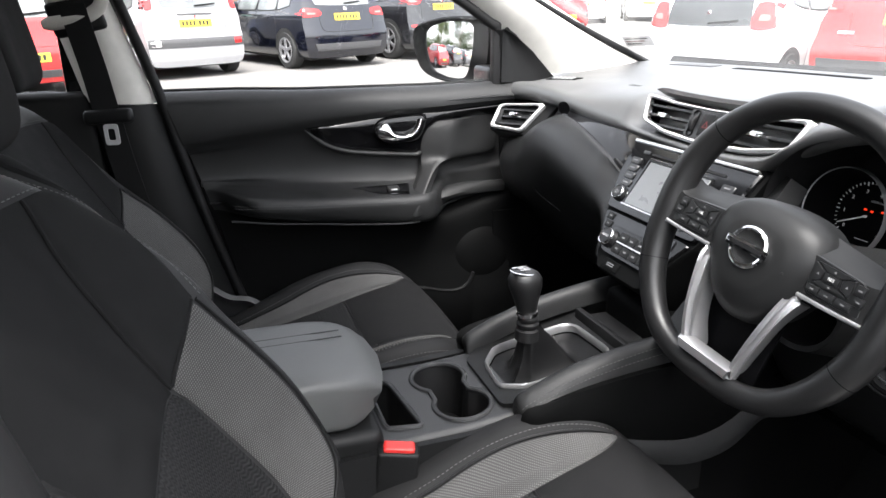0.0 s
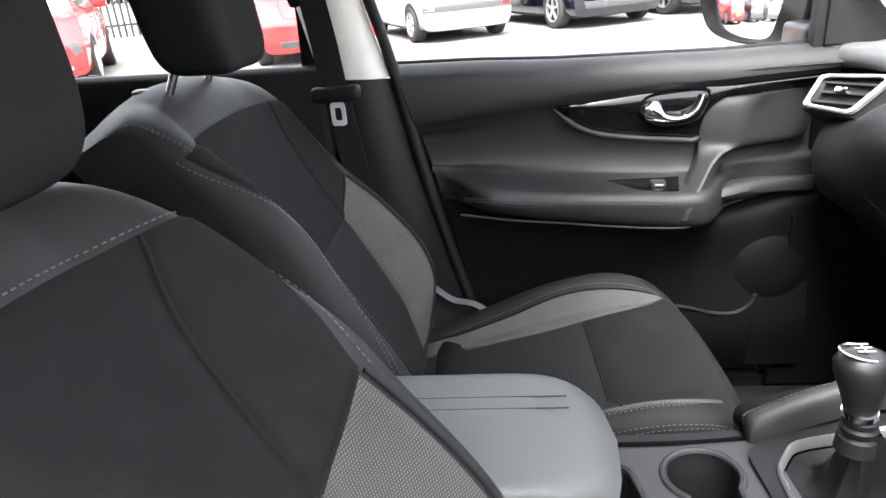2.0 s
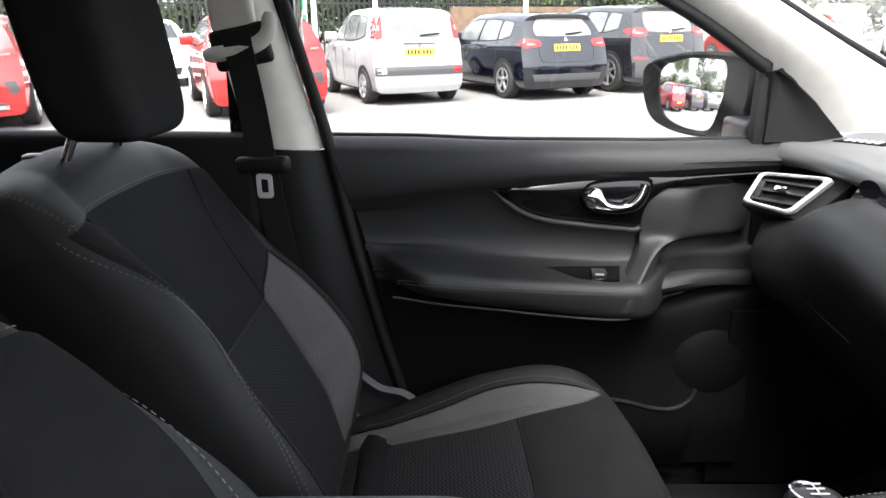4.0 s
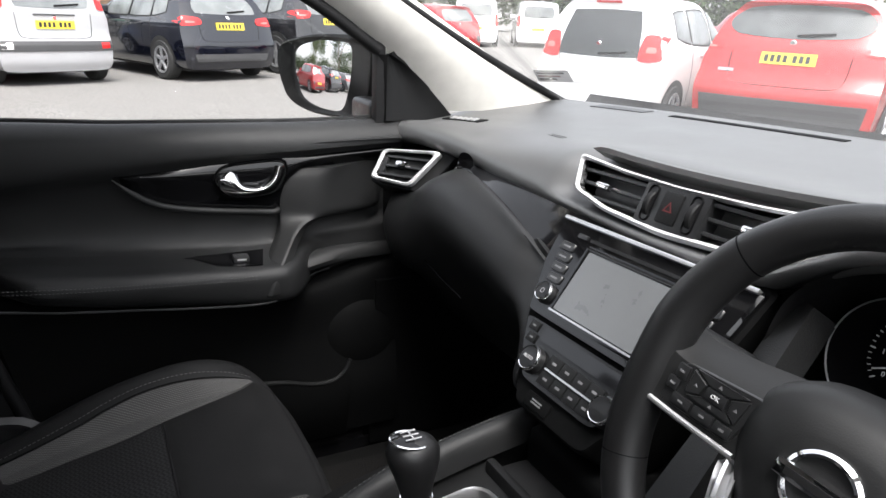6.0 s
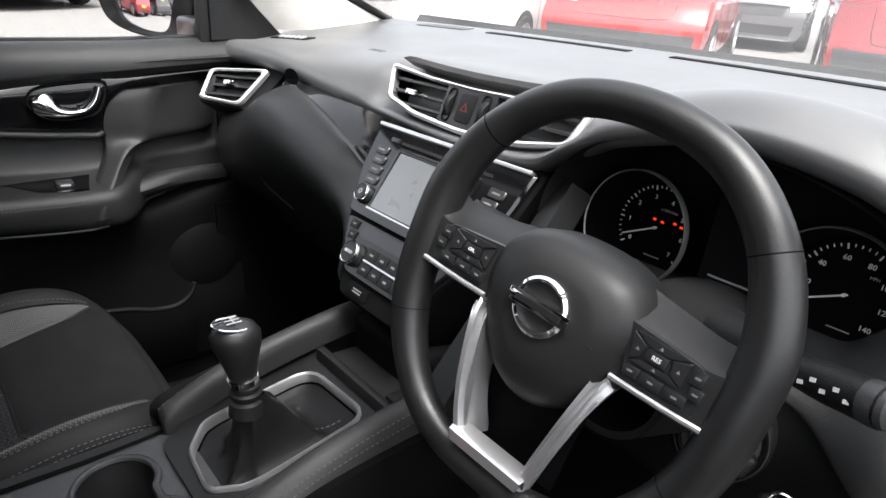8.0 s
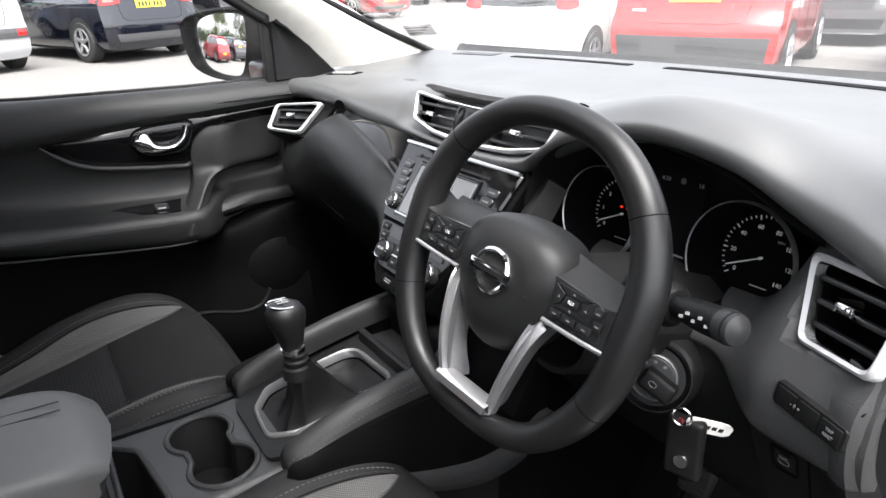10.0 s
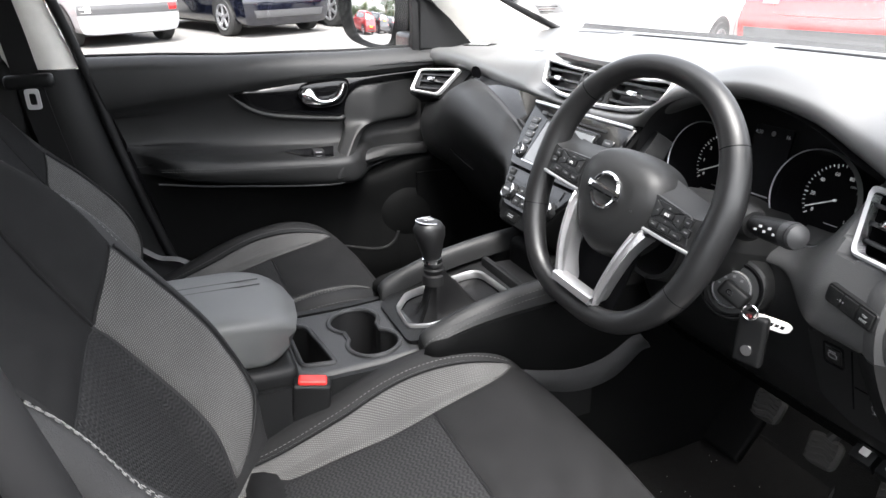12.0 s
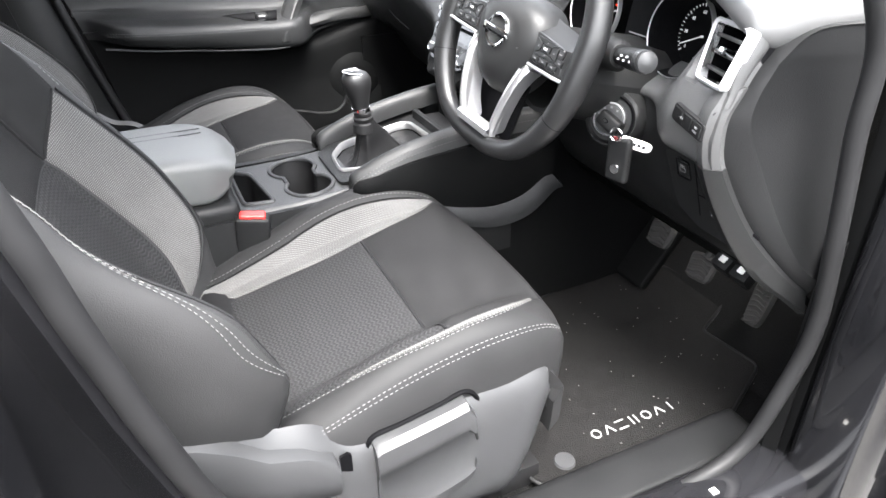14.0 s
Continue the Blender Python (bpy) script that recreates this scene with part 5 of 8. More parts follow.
body_o = dense([(-0.158, 0.010), (0.158, 0.010), (0.148, -0.065), (0.132, -0.108), (0.119, -0.141), (0.101, -0.171), (0.070, -0.236), (-0.054, -0.236), (-0.086, -0.190), (-0.100, -0.171), (-0.119, -0.141), (-0.132, -0.108), (-0.148, -0.065)], 5, 0.12)
# Stack body takes the black that was deepened for shade.
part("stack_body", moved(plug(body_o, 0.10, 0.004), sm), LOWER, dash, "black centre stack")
unit = part("radio_unit", moved(plug(dense([(-0.152, 0.0), (0.152, 0.0), (0.142, -0.065), (0.126, -0.106), (0.115, -0.1335), (-0.115, -0.1335), (-0.126, -0.106), (-0.142, -0.065)], 5, 0.1), 0.03, 0.003), stk(0, 0, -0.008)), GLOSS, dash, "gloss black radio unit with touch screen")
part("screen", moved(plug(rounded(0.150, 0.082, 0.002), 0.004, 0.001), stk(0.000, -0.077, -0.0105)), SCREEN, unit, "switched-off touch screen, greyed for reflected sky")
part("screen_frame", moved(ring_plate(rounded(0.166, 0.096, 0.003), rounded(0.152, 0.084, 0.002), 0.004, 0.0006), stk(0.000, -0.077, -0.0095)), GLOSS, unit)
part("screen_edge", moved(box(-0.078, 0.078, -0.001, 0.003, -0.0012, 0.0012), stk(0.000, -0.1205, -0.0118)), SILVER, unit)
part("screen_top_edge", moved(box(-0.078, 0.078, -0.0006, 0.003, -0.0006, 0.0006), stk(0.000, -0.0335, -0.0112)), SATIN, unit)
part("disc_slot", moved(box(-0.085, 0.095, -0.0012, 0.004, -0.0020, 0.0020), stk(0, -0.0225, -0.0085)), RUBBER, unit)
part("eject_button", moved(box(-0.009, 0.009, -0.002, 0.004, -0.003, 0.003, 0.001), stk(-0.100, -0.0215, -0.0085)), SATIN, unit)
# Silver strip laid on as the gloss reflection above the disc slot.
part("top_glint", moved(box(-0.148, 0.148, -0.004, 0.004, -0.0035, 0.0015, 0.001), stk(0, -0.004, -0.009)), SILVER, unit)
for sx in (-1, 1):
    for q in range(4):
        kx, kz = sx * (0.1145 - 0.0038 * q), -0.0405 - 0.0145 * q
        key = part("key", moved(plug(dense([(-0.0135, 0.006), (0.0135, 0.006), (0.0125, -0.006), (-0.0125, -0.006)], 3, 0.15), 0.005, 0.0012), stk(kx, kz, -0.0108)), SATIN, unit)
        part("key_mark", moved(box(-0.0065, 0.0065, 0, 0.0005, -0.0011, 0.0011), stk(kx, kz, -0.0113)), INK_FAINT, key)
    kn = part("radio_knob", moved(lathe([(-0.009, 0.001), (-0.009, 0.0105), (-0.008, 0.0125), (0.0, 0.0142), (0.004, 0.0142)], 28, "y"), stk(sx * 0.100, -0.1055, -0.008)), SATIN, unit, "round knob with chrome rim")
    part("rim", moved(hoop([(-0.0093, 0.0112), (-0.0097, 0.0120), (-0.0080, 0.0130), (-0.0065, 0.0132)], 28, "y"), stk(sx * 0.100, -0.1055, -0.008)), CHROME, kn)
    part("knob_face", moved(lathe([(-0.0095, 0.0005), (-0.0095, 0.0111)], 24, "y"), stk(sx * 0.100, -0.1055, -0.008)), SATIN, kn)
    part("power_mark", moved(hoop([(-0.0096, 0.0026), (-0.0099, 0.0030), (-0.0096, 0.0034)], 16, "y"), stk(sx * 0.100, -0.1055, -0.008)), INK_DIM, kn)
clim = part("climate_panel", moved(plug(dense([(-0.113, -0.1375), (0.113, -0.1375), (0.094, -0.172), (0.068, -0.207), (-0.060, -0.207), (-0.092, -0.172)], 5, 0.12), 0.03, 0.003), stk(0, 0, -0.006)), GLOSS_SATIN, dash, "climate control panel with two knobs")
part("climate_display", moved(box(-0.066, 0.086, -0.001, 0.002, -0.0085, 0.0085), stk(0, -0.150, -0.007)), GLOSS, clim)
for q in range(2):
    part("key", moved(box(-0.008, 0.008, -0.0013, 0.003, -0.006, 0.006, 0.001), stk(-0.0865 + 0.006 * q, -0.147 - 0.014 * q, -0.007)), PLASTIC, clim)
    part("key_mark", moved(box(-0.003, 0.003, 0, 0.0005, -0.001, 0.001), stk(-0.0865 + 0.006 * q, -0.147 - 0.014 * q, -0.0088)), INK_FAINT, clim)
for sx in (-1, 1):
    cx_k = -0.056 if sx < 0 else 0.073
    kn = part("climate_knob", moved(lathe([(-0.011, 0.001), (-0.011, 0.013), (-0.009, 0.0155), (0.0, 0.0172), (0.004, 0.0172)], 30, "y"), stk(cx_k, -0.1825, -0.006)), SATIN, clim, "round climate knob with chrome rim")
    part("rim", moved(hoop([(-0.0113, 0.0138), (-0.0118, 0.0147), (-0.0095, 0.0161), (-0.0080, 0.0164)], 30, "y"), stk(cx_k, -0.1825, -0.006)), CHROME, kn)
    part("knob_face", moved(lathe([(-0.0115, 0.0005), (-0.0115, 0.0137)], 24, "y"), stk(cx_k, -0.1825, -0.006)), SATIN, kn)
    if sx < 0:
        part("letters", letters("AUTO", 0.0062, stk(cx_k, -0.1825, -0.0180)), INK_DIM, kn)
for q in range(4):
    for r in range(2):
        kx, kz = -0.022 + 0.0235 * q, -0.1725 - 0.0205 * r
        b_ = part("key", moved(box(-0.0112, 0.0112, -0.0013, 0.003, -0.0082, 0.0082, 0.0012), stk(kx, kz, -0.007)), PLASTIC, clim)
        part("key_mark", moved(box(-0.0035, 0.0035, 0, 0.0005, -0.0014, 0.0014), stk(kx, kz, -0.0090)), INK_FAINT, b_)
part("silver_line", moved(box(-0.050, 0.046, -0.002, 0.002, -0.0011, 0.0011), stk(0.020, -0.1825, -0.0085)), SILVER, clim)
part("socket_flap", moved(box(-0.022, 0.022, -0.002, 0.004, -0.009, 0.009, 0.003), stk(-0.018, -0.2215, -0.001)), LOWER, dash)
for q in range(2):
    part("flap_mark", moved(box(-0.009, 0.009, 0, 0.0006, -0.0009, 0.0009), stk(-0.018, -0.2195 - 0.0035 * q, -0.0035)), INK_FAINT, dash)
part("stack_foot", box(-0.062, 0.09, 0.84, 1.1, 0.66, 0.80, 0.02, 3), LOWER, dash)
# right cheek of the stack
part("stack_cheek", shell([[(0.166 + 0.03 * k - 0.08 * max(0, (1.0 - z)) * 1.2 * (1 - k), STACK_Y(z) + 0.01 - 0.015 * k, z) for k in np.linspace(0, 1, 5)] for z in np.linspace(1.035, 0.80, 10)], 0.03), SOFT, dash)

# instrument binnacle
arch = [(0.165, 0.955), (0.168, 1.0), (0.185, 1.045), (0.225, 1.082), (0.29, 1.105), (0.36, 1.112), (0.43, 1.104), (0.49, 1.085), (0.535, 1.055), (0.553, 1.01), (0.542, 0.968), (0.50, 0.938), (0.36, 0.92), (0.21, 0.93)]
av = spline(arch + [arch[0]], 60)[:-1]
hood = []
for k in np.linspace(0, 1, 6):
    ring = []
    for x, z in av:
        s = 1 - 0.10 * k
        ring.append((0.36 + (x - 0.36) * s, 0.930 + 0.125 * k + 0.03 * (1.1 - z) * (1 - k) + 0.055 * (1 - k) * smooth(x, 0.45, 0.535) * smooth(1.075 - z, 0.0, 0.06), 1.01 + (z - 1.01) * s))
    hood.append(ring)
v_, f_ = grid(hood, wrap_v=True)
binn = part("binnacle", (v_, f_ + [tuple(range(5 * len(av), 6 * len(av)))]), RUBBER, dash, "black instrument binnacle")
cl = frame_at((0.0, 0.974, 1.014), (1, 0, 0), (0, 0.17, 1))
DS = np.array(Matrix.Scale(0.84, 4))
for dial_x, names, step in ((0.264, ["0", "1", "2", "3", "4", "5", "6", "7"], 1), (0.457, ["0", "20", "40", "60", "80", "100", "120", "140"], 2)):
    dm = cl @ np.array(Matrix.Translation((dial_x, 0, -0.012))) @ DS
    v_, f_ = lathe([(0.056, 0.001), (0.056, 0.060), (0.004, 0.0675), (-0.004, 0.069), (0.004, 0.070)], 48, "y")
    dial = part("dial", moved((v_, f_[:-2]), dm), DIAL, binn, "round black dial with white marks")
    part("bezel", moved(hoop([(-0.004, 0.0690), (-0.006, 0.0700), (-0.004, 0.0710), (0.004, 0.0712), (0.004, 0.0688), (-0.004, 0.0690)], 56, "y"), dm), SILVER, dial, "thin silver dial ring")
    n = len(names)
    dm = dm @ np.array(Matrix.Translation((-0.004, 0.0555, -0.002))) @ np.array(Matrix.Scale(0.96, 4))
    marks = []
    for q in range((n - 1) * 5 + 1):
        a = radians(215 - 259 * q / ((n - 1) * 5))
        big = q % 5 == 0
        marks.append(moved(box(0.050 if big else 0.0525, 0.056, -0.0012, 0.0, -0.0005 - 0.0003 * big, 0.0005 + 0.0003 * big), dm @ np.array(Matrix.Rotation(-a, 4, "Y"))))
    part("marks", join(*marks), INK, dial)
    for q, s_ in enumerate(names):
        a = radians(215 - 259 * q / (n - 1))
        part("numeral", letters(s_, 0.0085, dm @ np.array(Matrix.Translation((0.0405 * math.cos(a), -0.001, 0.0405 * math.sin(a))))), INK, dial)
    part("needle", moved(join(box(-0.004, 0.050, -0.004, -0.0025, -0.0009, 0.0009), lathe([(-0.005, 0.0005), (-0.005, 0.002), (0, 0.002)], 12, "y")), dm @ np.array(Matrix.Rotation(radians(-205), 4, "Y"))), INK, dial, "white needle at rest")
    part("small_gauge", moved(box(-0.012, 0.012, -0.0012, 0, -0.0006, 0.0006), dm @ np.array(Matrix.Translation((0.005, 0, -0.038)))), INK_DIM, dial)
    if step == 1:
        part("caption", letters("x1000r/min", 0.0055, dm @ np.array(Matrix.Translation((0.014, -0.001, 0.026)))), INK_DIM, dial)
        part("warning_lights", join(*[moved(box(-0.0024, 0.0024, -0.0012, 0, -0.0016, 0.0016, 0.0006), dm @ np.array(Matrix.Translation(((-0.004, 0.008, 0.026, 0.036)[q], 0, (0.011, 0.010, 0.013, 0.011)[q])))) for q in range(4)]), LAMP_RED, dial, "lit red warning lights")
    else:
        part("caption", letters("MPH", 0.005, dm @ np.array(Matrix.Translation((0.022, -0.001, 0.026)))), INK_DIM, dial)
part("trip_display", moved(plug(rounded(0.060, 0.11, 0.004), 0.003), cl @ np.array(Matrix.Translation((0.372, 0.004, 0.005)))), DIAL, binn, "dark trip display")
part("display_clock", (letters("4:30", 0.007, cl @ np.array(Matrix.Translation((0.350, 0.0025, 0.050))))), INK_FAINT, binn)
part("display_temperature", (letters("16", 0.007, cl @ np.array(Matrix.Translation((0.396, 0.0025, 0.050))))), INK_FAINT, binn)
part("display_icon", (moved(lathe([(0, 0.0005), (0, 0.0035)], 16, "y"), cl @ np.array(Matrix.Translation((0.373, 0.0025, 0.051))))), INK_FAINT, binn)
part("display_line", (moved(box(-0.02, 0.02, 0, 0.0004, -0.001, 0.001), cl @ np.array(Matrix.Translation((0.372, 0.0025, -0.03))))), INK_FAINT, binn)

# driver's lower fascia
UP_L = np.array([(1.02, 0.955), (0.99, 0.95), (0.965, 0.945), (0.945, 0.938), (0.932, 0.93), (0.93, 0.92), (0.945, 0.915)])
UP_R = np.array([(0.968, 1.06), (0.93, 1.02), (0.899, 0.98), (0.879, 0.945), (0.876, 0.915), (0.884, 0.892), (0.912, 0.886)])
LOW_L = np.array([(0.935, 0.922), (0.930, 0.87), (0.945, 0.80), (0.985, 0.735), (1.04, 0.69)])
LOW_R = np.array([(0.900, 0.893), (0.9115, 0.862), (0.938, 0.788), (0.975, 0.742), (1.04, 0.69)])
upper, lower = [], []
IDV = np.linalg.inv(DV)
vent_hole = lambda x, z, s_: min((b[0] - a[0]) * (z - a[1]) - (b[1] - a[1]) * (x - a[0]) for a, b in zip(do[::-1] * s_, np.roll(do[::-1], -1, 0) * s_)) > 0
for x in np.linspace(0.175, 0.648, 100):
    r = smooth(x, 0.46, 0.56)
    l = 0.06 * (1 - smooth(x, 0.175, 0.21))
    k = float(np.clip((x - 0.553) / 0.09, 0, 1))
    row = []
    for y, z in spline(UP_L * (1 - r) + UP_R * r, 70):
        p = np.array([x, y + l - k * float(np.interp(z, [0.88, 0.945, 0.985, 1.02, 1.05], [0.006, 0.014, 0.028, 0.047, 0.062])), z, 1.0])
        q = IDV @ p
        if x < 0.642 and vent_hole(q[0], q[2], 0.88):
            q[1] = 0.06
        elif x < 0.642 and vent_hole(q[0], q[2], 1.06):
            q[1] = max(q[1], 0.004)
        row.append(tuple((DV @ q)[:3]))
    upper.append(row)
    lower.append([(x, y + l, z) for y, z in spline(LOW_L * (1 - r) + LOW_R * r, 20)])
fascia = part("driver_fascia", grid(upper), FASCIA, dash, "grained driver side fascia, lightened for doorway light")
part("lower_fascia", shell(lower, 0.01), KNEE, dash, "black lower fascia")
part("knee_panel", shell([[(x, 1.03 + 0.08 * k, 0.695 - 0.07 * k) for k in np.linspace(0, 1, 6)] for x in np.linspace(0.10, 0.70, 12)], 0.01), LOWER, dash)
bt = frame_at((0.602, 0.866, 0.9415), (0.97, -0.22, -0.10), (0.06, 0.06, 1))
sw = part("switch_panel", moved(plug(rounded(0.070, 0.021, 0.004), 0.012, 0.0015), bt), RUBBER, dash, "small black switch panel")
for q in range(3):
    part("switch", moved(box(-0.0095, 0.0095, -0.0018, 0.002, -0.008, 0.008, 0.0015), bt @ np.array(Matrix.Translation((-0.0215 + 0.0215 * q, 0, 0)))), PLASTIC, sw)
part("letters", letters("- 0 +", 0.0048, bt @ np.array(Matrix.Translation((-0.011, -0.0021, 0)))), INK_FAINT, sw)
part("letters", letters("TRIP", 0.0036, bt @ np.array(Matrix.Translation((0.0215, -0.0021, 0.002)))), INK_FAINT, sw)
part("letters", letters("RESET", 0.0036, bt @ np.array(Matrix.Translation((0.0215, -0.0021, -0.003)))), INK_FAINT, sw)
lo_ = frame_at((0.60, 0.9125, 0.85), (1, 0, 0), (0, -0.335, 0.942))
lp = part("lower_switch_panel", moved(plug(dense([(-0.067, 0.034), (0.044, 0.034), (0.052, -0.085), (-0.012, -0.084), (-0.053, -0.062)], 6, 0.12), 0.012, 0.003), lo_), KNEE, dash, "black lower switch panel")
part("panel_joint", moved(box(-0.006, 0.050, -0.0006, 0.001, -0.0008, 0.0008), lo_ @ np.array(Matrix.Translation((0.0, 0, -0.022)))), DIAL, lp)
part("panel_joint", moved(box(-0.0008, 0.0008, -0.0006, 0.001, -0.055, 0.03), lo_ @ np.array(Matrix.Translation((-0.008, 0, -0.002)))), DIAL, lp)
for q, (qx, qz) in enumerate(((-0.0305, 0.0095), (0.0150, 0.0110), (0.0205, -0.0370))):
    if q == 0:
        part("switch_recess", moved(ring_plate(rounded(0.026, 0.031, 0.004), rounded(0.022, 0.027, 0.003), 0.004, 0.001), lo_ @ np.array(Matrix.Translation((qx, -0.001, qz)))), DIAL, lp)
    part("switch", moved(box(-0.009, 0.009, -0.002, 0.002, -0.010, 0.010, 0.0015), lo_ @ np.array(Matrix.Translation((qx, 0, qz)))), KNEE, lp)
    mark = lo_ @ np.array(Matrix.Translation((qx, -0.0024, qz)))
    part("switch_mark", join(moved(ring_plate(rounded(0.011, 0.008, 0.003, 3), rounded(0.009, 0.006, 0.002, 3), 0.0004), mark), moved(box(-0.004, 0.004, -0.0002, 0.0004, 0.0055, 0.0068), mark)), INK_FAINT, lp)
part("switch_lamp", moved(box(-0.004, 0.004, -0.0030, -0.002, -0.0009, 0.0009), lo_ @ np.array(Matrix.Translation((0.0150, 0, 0.0035)))), LAMP_RED, lp, "small lit amber lamp")
part("letters", letters("OFF", 0.005, lo_ @ np.array(Matrix.Translation((0.0205, -0.0026, -0.0435)))), INK_FAINT, lp)
# white plugs in black holders under the fascia
for px_ in (0.549, 0.586):
    hm = frame_at((px_, 1.052, 0.672), (1, 0.06, -0.05), (0.0, 0.75, 0.66))
    holder = part("plug_holder", moved(box(-0.015, 0.015, 0.0, 0.03, -0.017, 0.017, 0.003), hm), PLASTIC, dash, "black holder under the fascia")
    part("plug", moved(box(-0.006, 0.006, -0.0015, 0.004, -0.008, 0.008, 0.002), hm), LENS_WHITE, holder, "white cable plug")
# dash end beside the open doorway: rim, groove and cap
END_M = frame_at((0.647, 0.885, 0.0), (0.35, 0.94, 0), (0, 0, 1))
on_end = lambda u, z, d: tuple((END_M @ np.array([u, -d, z, 1]))[:3])
groove = spline([(0.034, 1.036), (0.016, 1.006), (0.006, 0.983), (-0.004, 0.957), (-0.004, 0.928), (0.003, 0.898), (0.029, 0.849), (0.064, 0.798), (0.103, 0.755), (0.135, 0.725), (0.160, 0.705)], 60)
edge_ = spline([(0.012, 1.032), (-0.004, 1.002), (-0.0135, 0.979), (-0.023, 0.957), (-0.024, 0.929), (-0.018, 0.899), (0.001, 0.855), (0.038, 0.792), (0.083, 0.737), (0.130, 0.700), (0.160, 0.675)], 60)
strip = []
for (gu, gz), (eu, ez) in list(zip(groove, edge_))[9:]:
    strip.append([on_end(eu + 0.004, ez, -0.030), on_end(eu, ez, -0.010), on_end(eu + 0.001, ez, -0.003), on_end(eu + 0.005, ez, 0.0), on_end(gu - 0.004, gz, 0.0015), on_end(gu - 0.001, gz, 0.0), on_end(gu, gz, -0.010), on_end(gu + 0.01, gz, -0.012)])
cutrow = int(np.argmin(abs(groove[:, 1] - 0.896))) - 9
corner = [p for p in upper[-1] if p[2] > 0.968]
part("vent_cheek", grid([[tuple(V3(*p) * (1 - k) + V3(*on_end(float(np.interp(p[2], groove[::-1, 1], groove[::-1, 0])), p[2], -0.008)) * k + V3(0.006 * math.sin(math.pi * k), 0, 0)) for k in np.linspace(0, 1, 7)] for p in corner]), FASCIA, dash, "side of the vent housing, lightened for doorway light")
part("end_rim", shell(strip[:cutrow + 1], 0.004), FASCIA, dash, "grained dashboard end rim, lightened for doorway light")
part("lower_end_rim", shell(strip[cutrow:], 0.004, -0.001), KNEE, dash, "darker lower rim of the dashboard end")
part("rim_joint", tube([on_end(eu, ez, d) for eu, ez, d in spline([(-0.022, 0.962, 0.0008), (-0.010, 0.973, 0.0015), (0.006, 0.983, 0.001)], 8)], 0.0009, 6), DIAL, dash)
top_g = spline([(0.034, 1.036), (0.060, 1.055), (0.0915, 1.065), (0.135, 1.071), (0.165, 1.074)], 12)
outer = np.r_[groove[::-1], top_g[1:]] + np.array([0.0018, 0])
top_p = spline([(0.0334, 1.0213), (0.0572, 1.0499), (0.0842, 1.0602), (0.1296, 1.0625), (0.160, 1.063)], 12)
inner = np.r_[spline([(0.0334, 1.0213), (0.0192, 0.9816), (0.0200, 0.9453), (0.0486, 0.8874), (0.0889, 0.8156), (0.1272, 0.7626), (0.150, 0.7414), (0.160, 0.735)], 60)[::-1], top_p[1:]]
cap_rows = []
for k, d in ((0.0, -0.010), (0.0, -0.001), (0.05, 0.0018), (0.5, 0.009), (0.93, 0.0135), (1.0, 0.0138)):
    cap_rows.append([on_end(*(o * (1 - k) + i * k), d) for o, i in zip(outer, inner)])
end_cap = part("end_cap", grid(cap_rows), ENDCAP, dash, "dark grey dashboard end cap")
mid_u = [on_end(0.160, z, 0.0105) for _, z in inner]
part("cap_panel", grid([[on_end(u, z, 0.0138) for u, z in inner], [on_end(u + 0.002, z, 0.0125) for u, z in inner], mid_u]), CAP_PANEL, end_cap, "flat end cap panel, darkened for its outward shade")
part("cap_clip", moved(box(-0.006, 0.006, -0.003, 0.003, -0.002, 0.002, 0.001), frame_at(on_end(0.066, 0.800, 0.002), (0.35, 0.94, -0.8), (0, 0, 1))), DIAL, end_cap)

# column, stalks and ignition
part("column_shroud", shell([[(0.37 + (0.060 + 0.02 * k) * math.cos(a), 0.80 + 0.19 * k, 0.955 - 0.04 * k + (0.062 if math.sin(a) > 0 else 0.062 + 0.02 * k) * math.sin(a)) for a in np.linspace(0, 2 * math.pi, 30)] for k in np.linspace(0, 1, 8)], 0.006), HUB, dash, "black steering column shroud")


def stalk(pts, rad, name, lab, tip=True):
    s_ = part(name, tube(spline(pts, 16), rad, 14), PLASTIC, dash, lab)
    a, b = np.array(pts[-2]), np.array(pts[-1])
    d = (b - a) / np.linalg.norm(b - a)
    if tip:
        part("tip", tube([b - d * 0.012, b - d * 0.004, b + d * 0.004, b + d * 0.009], [0.0145, 0.015, 0.013, 0.005], 14), HARD, s_)
    part("marks", join(*[moved(box(-0.0018, 0.0018, -0.0006, 0.0006, -0.0014, 0.0014), frame_at(b - d * (0.020 + 0.008 * q) + V3(0, -0.0140, 0.005 * (q % 2)), (1, 0, 0.2), (0, 0.3, 1))) for q in range(5)]), INK_DIM, s_)
    return s_


rad = np.interp(np.linspace(0, 1, 16), [0, 0.45, 0.7, 1], [0.008, 0.009, 0.0135, 0.0145])
stalk([(0.42, 0.87, 0.985), (0.48, 0.855, 0.992), (0.548, 0.838, 1.002)], rad, "wiper_stalk", "black wiper stalk with grey tip")
stalk([(0.30, 0.885, 0.975), (0.245, 0.852, 0.998), (0.186, 0.817, 1.021)], rad, "light_stalk", "black light stalk with white symbols", False)
part("stalk_boot", tube([(0.425, 0.872, 0.983), (0.452, 0.862, 0.987), (0.474, 0.856, 0.990), (0.480, 0.855, 0.991)], [0.024, 0.0225, 0.0205, 0.015], 20), PLASTIC, dash, "black rubber boot of the stalk")
ig = frame_at((0.436, 0.889, 0.887), (0.87, 0.48, 0.0), (-0.14, 0.26, 0.94))
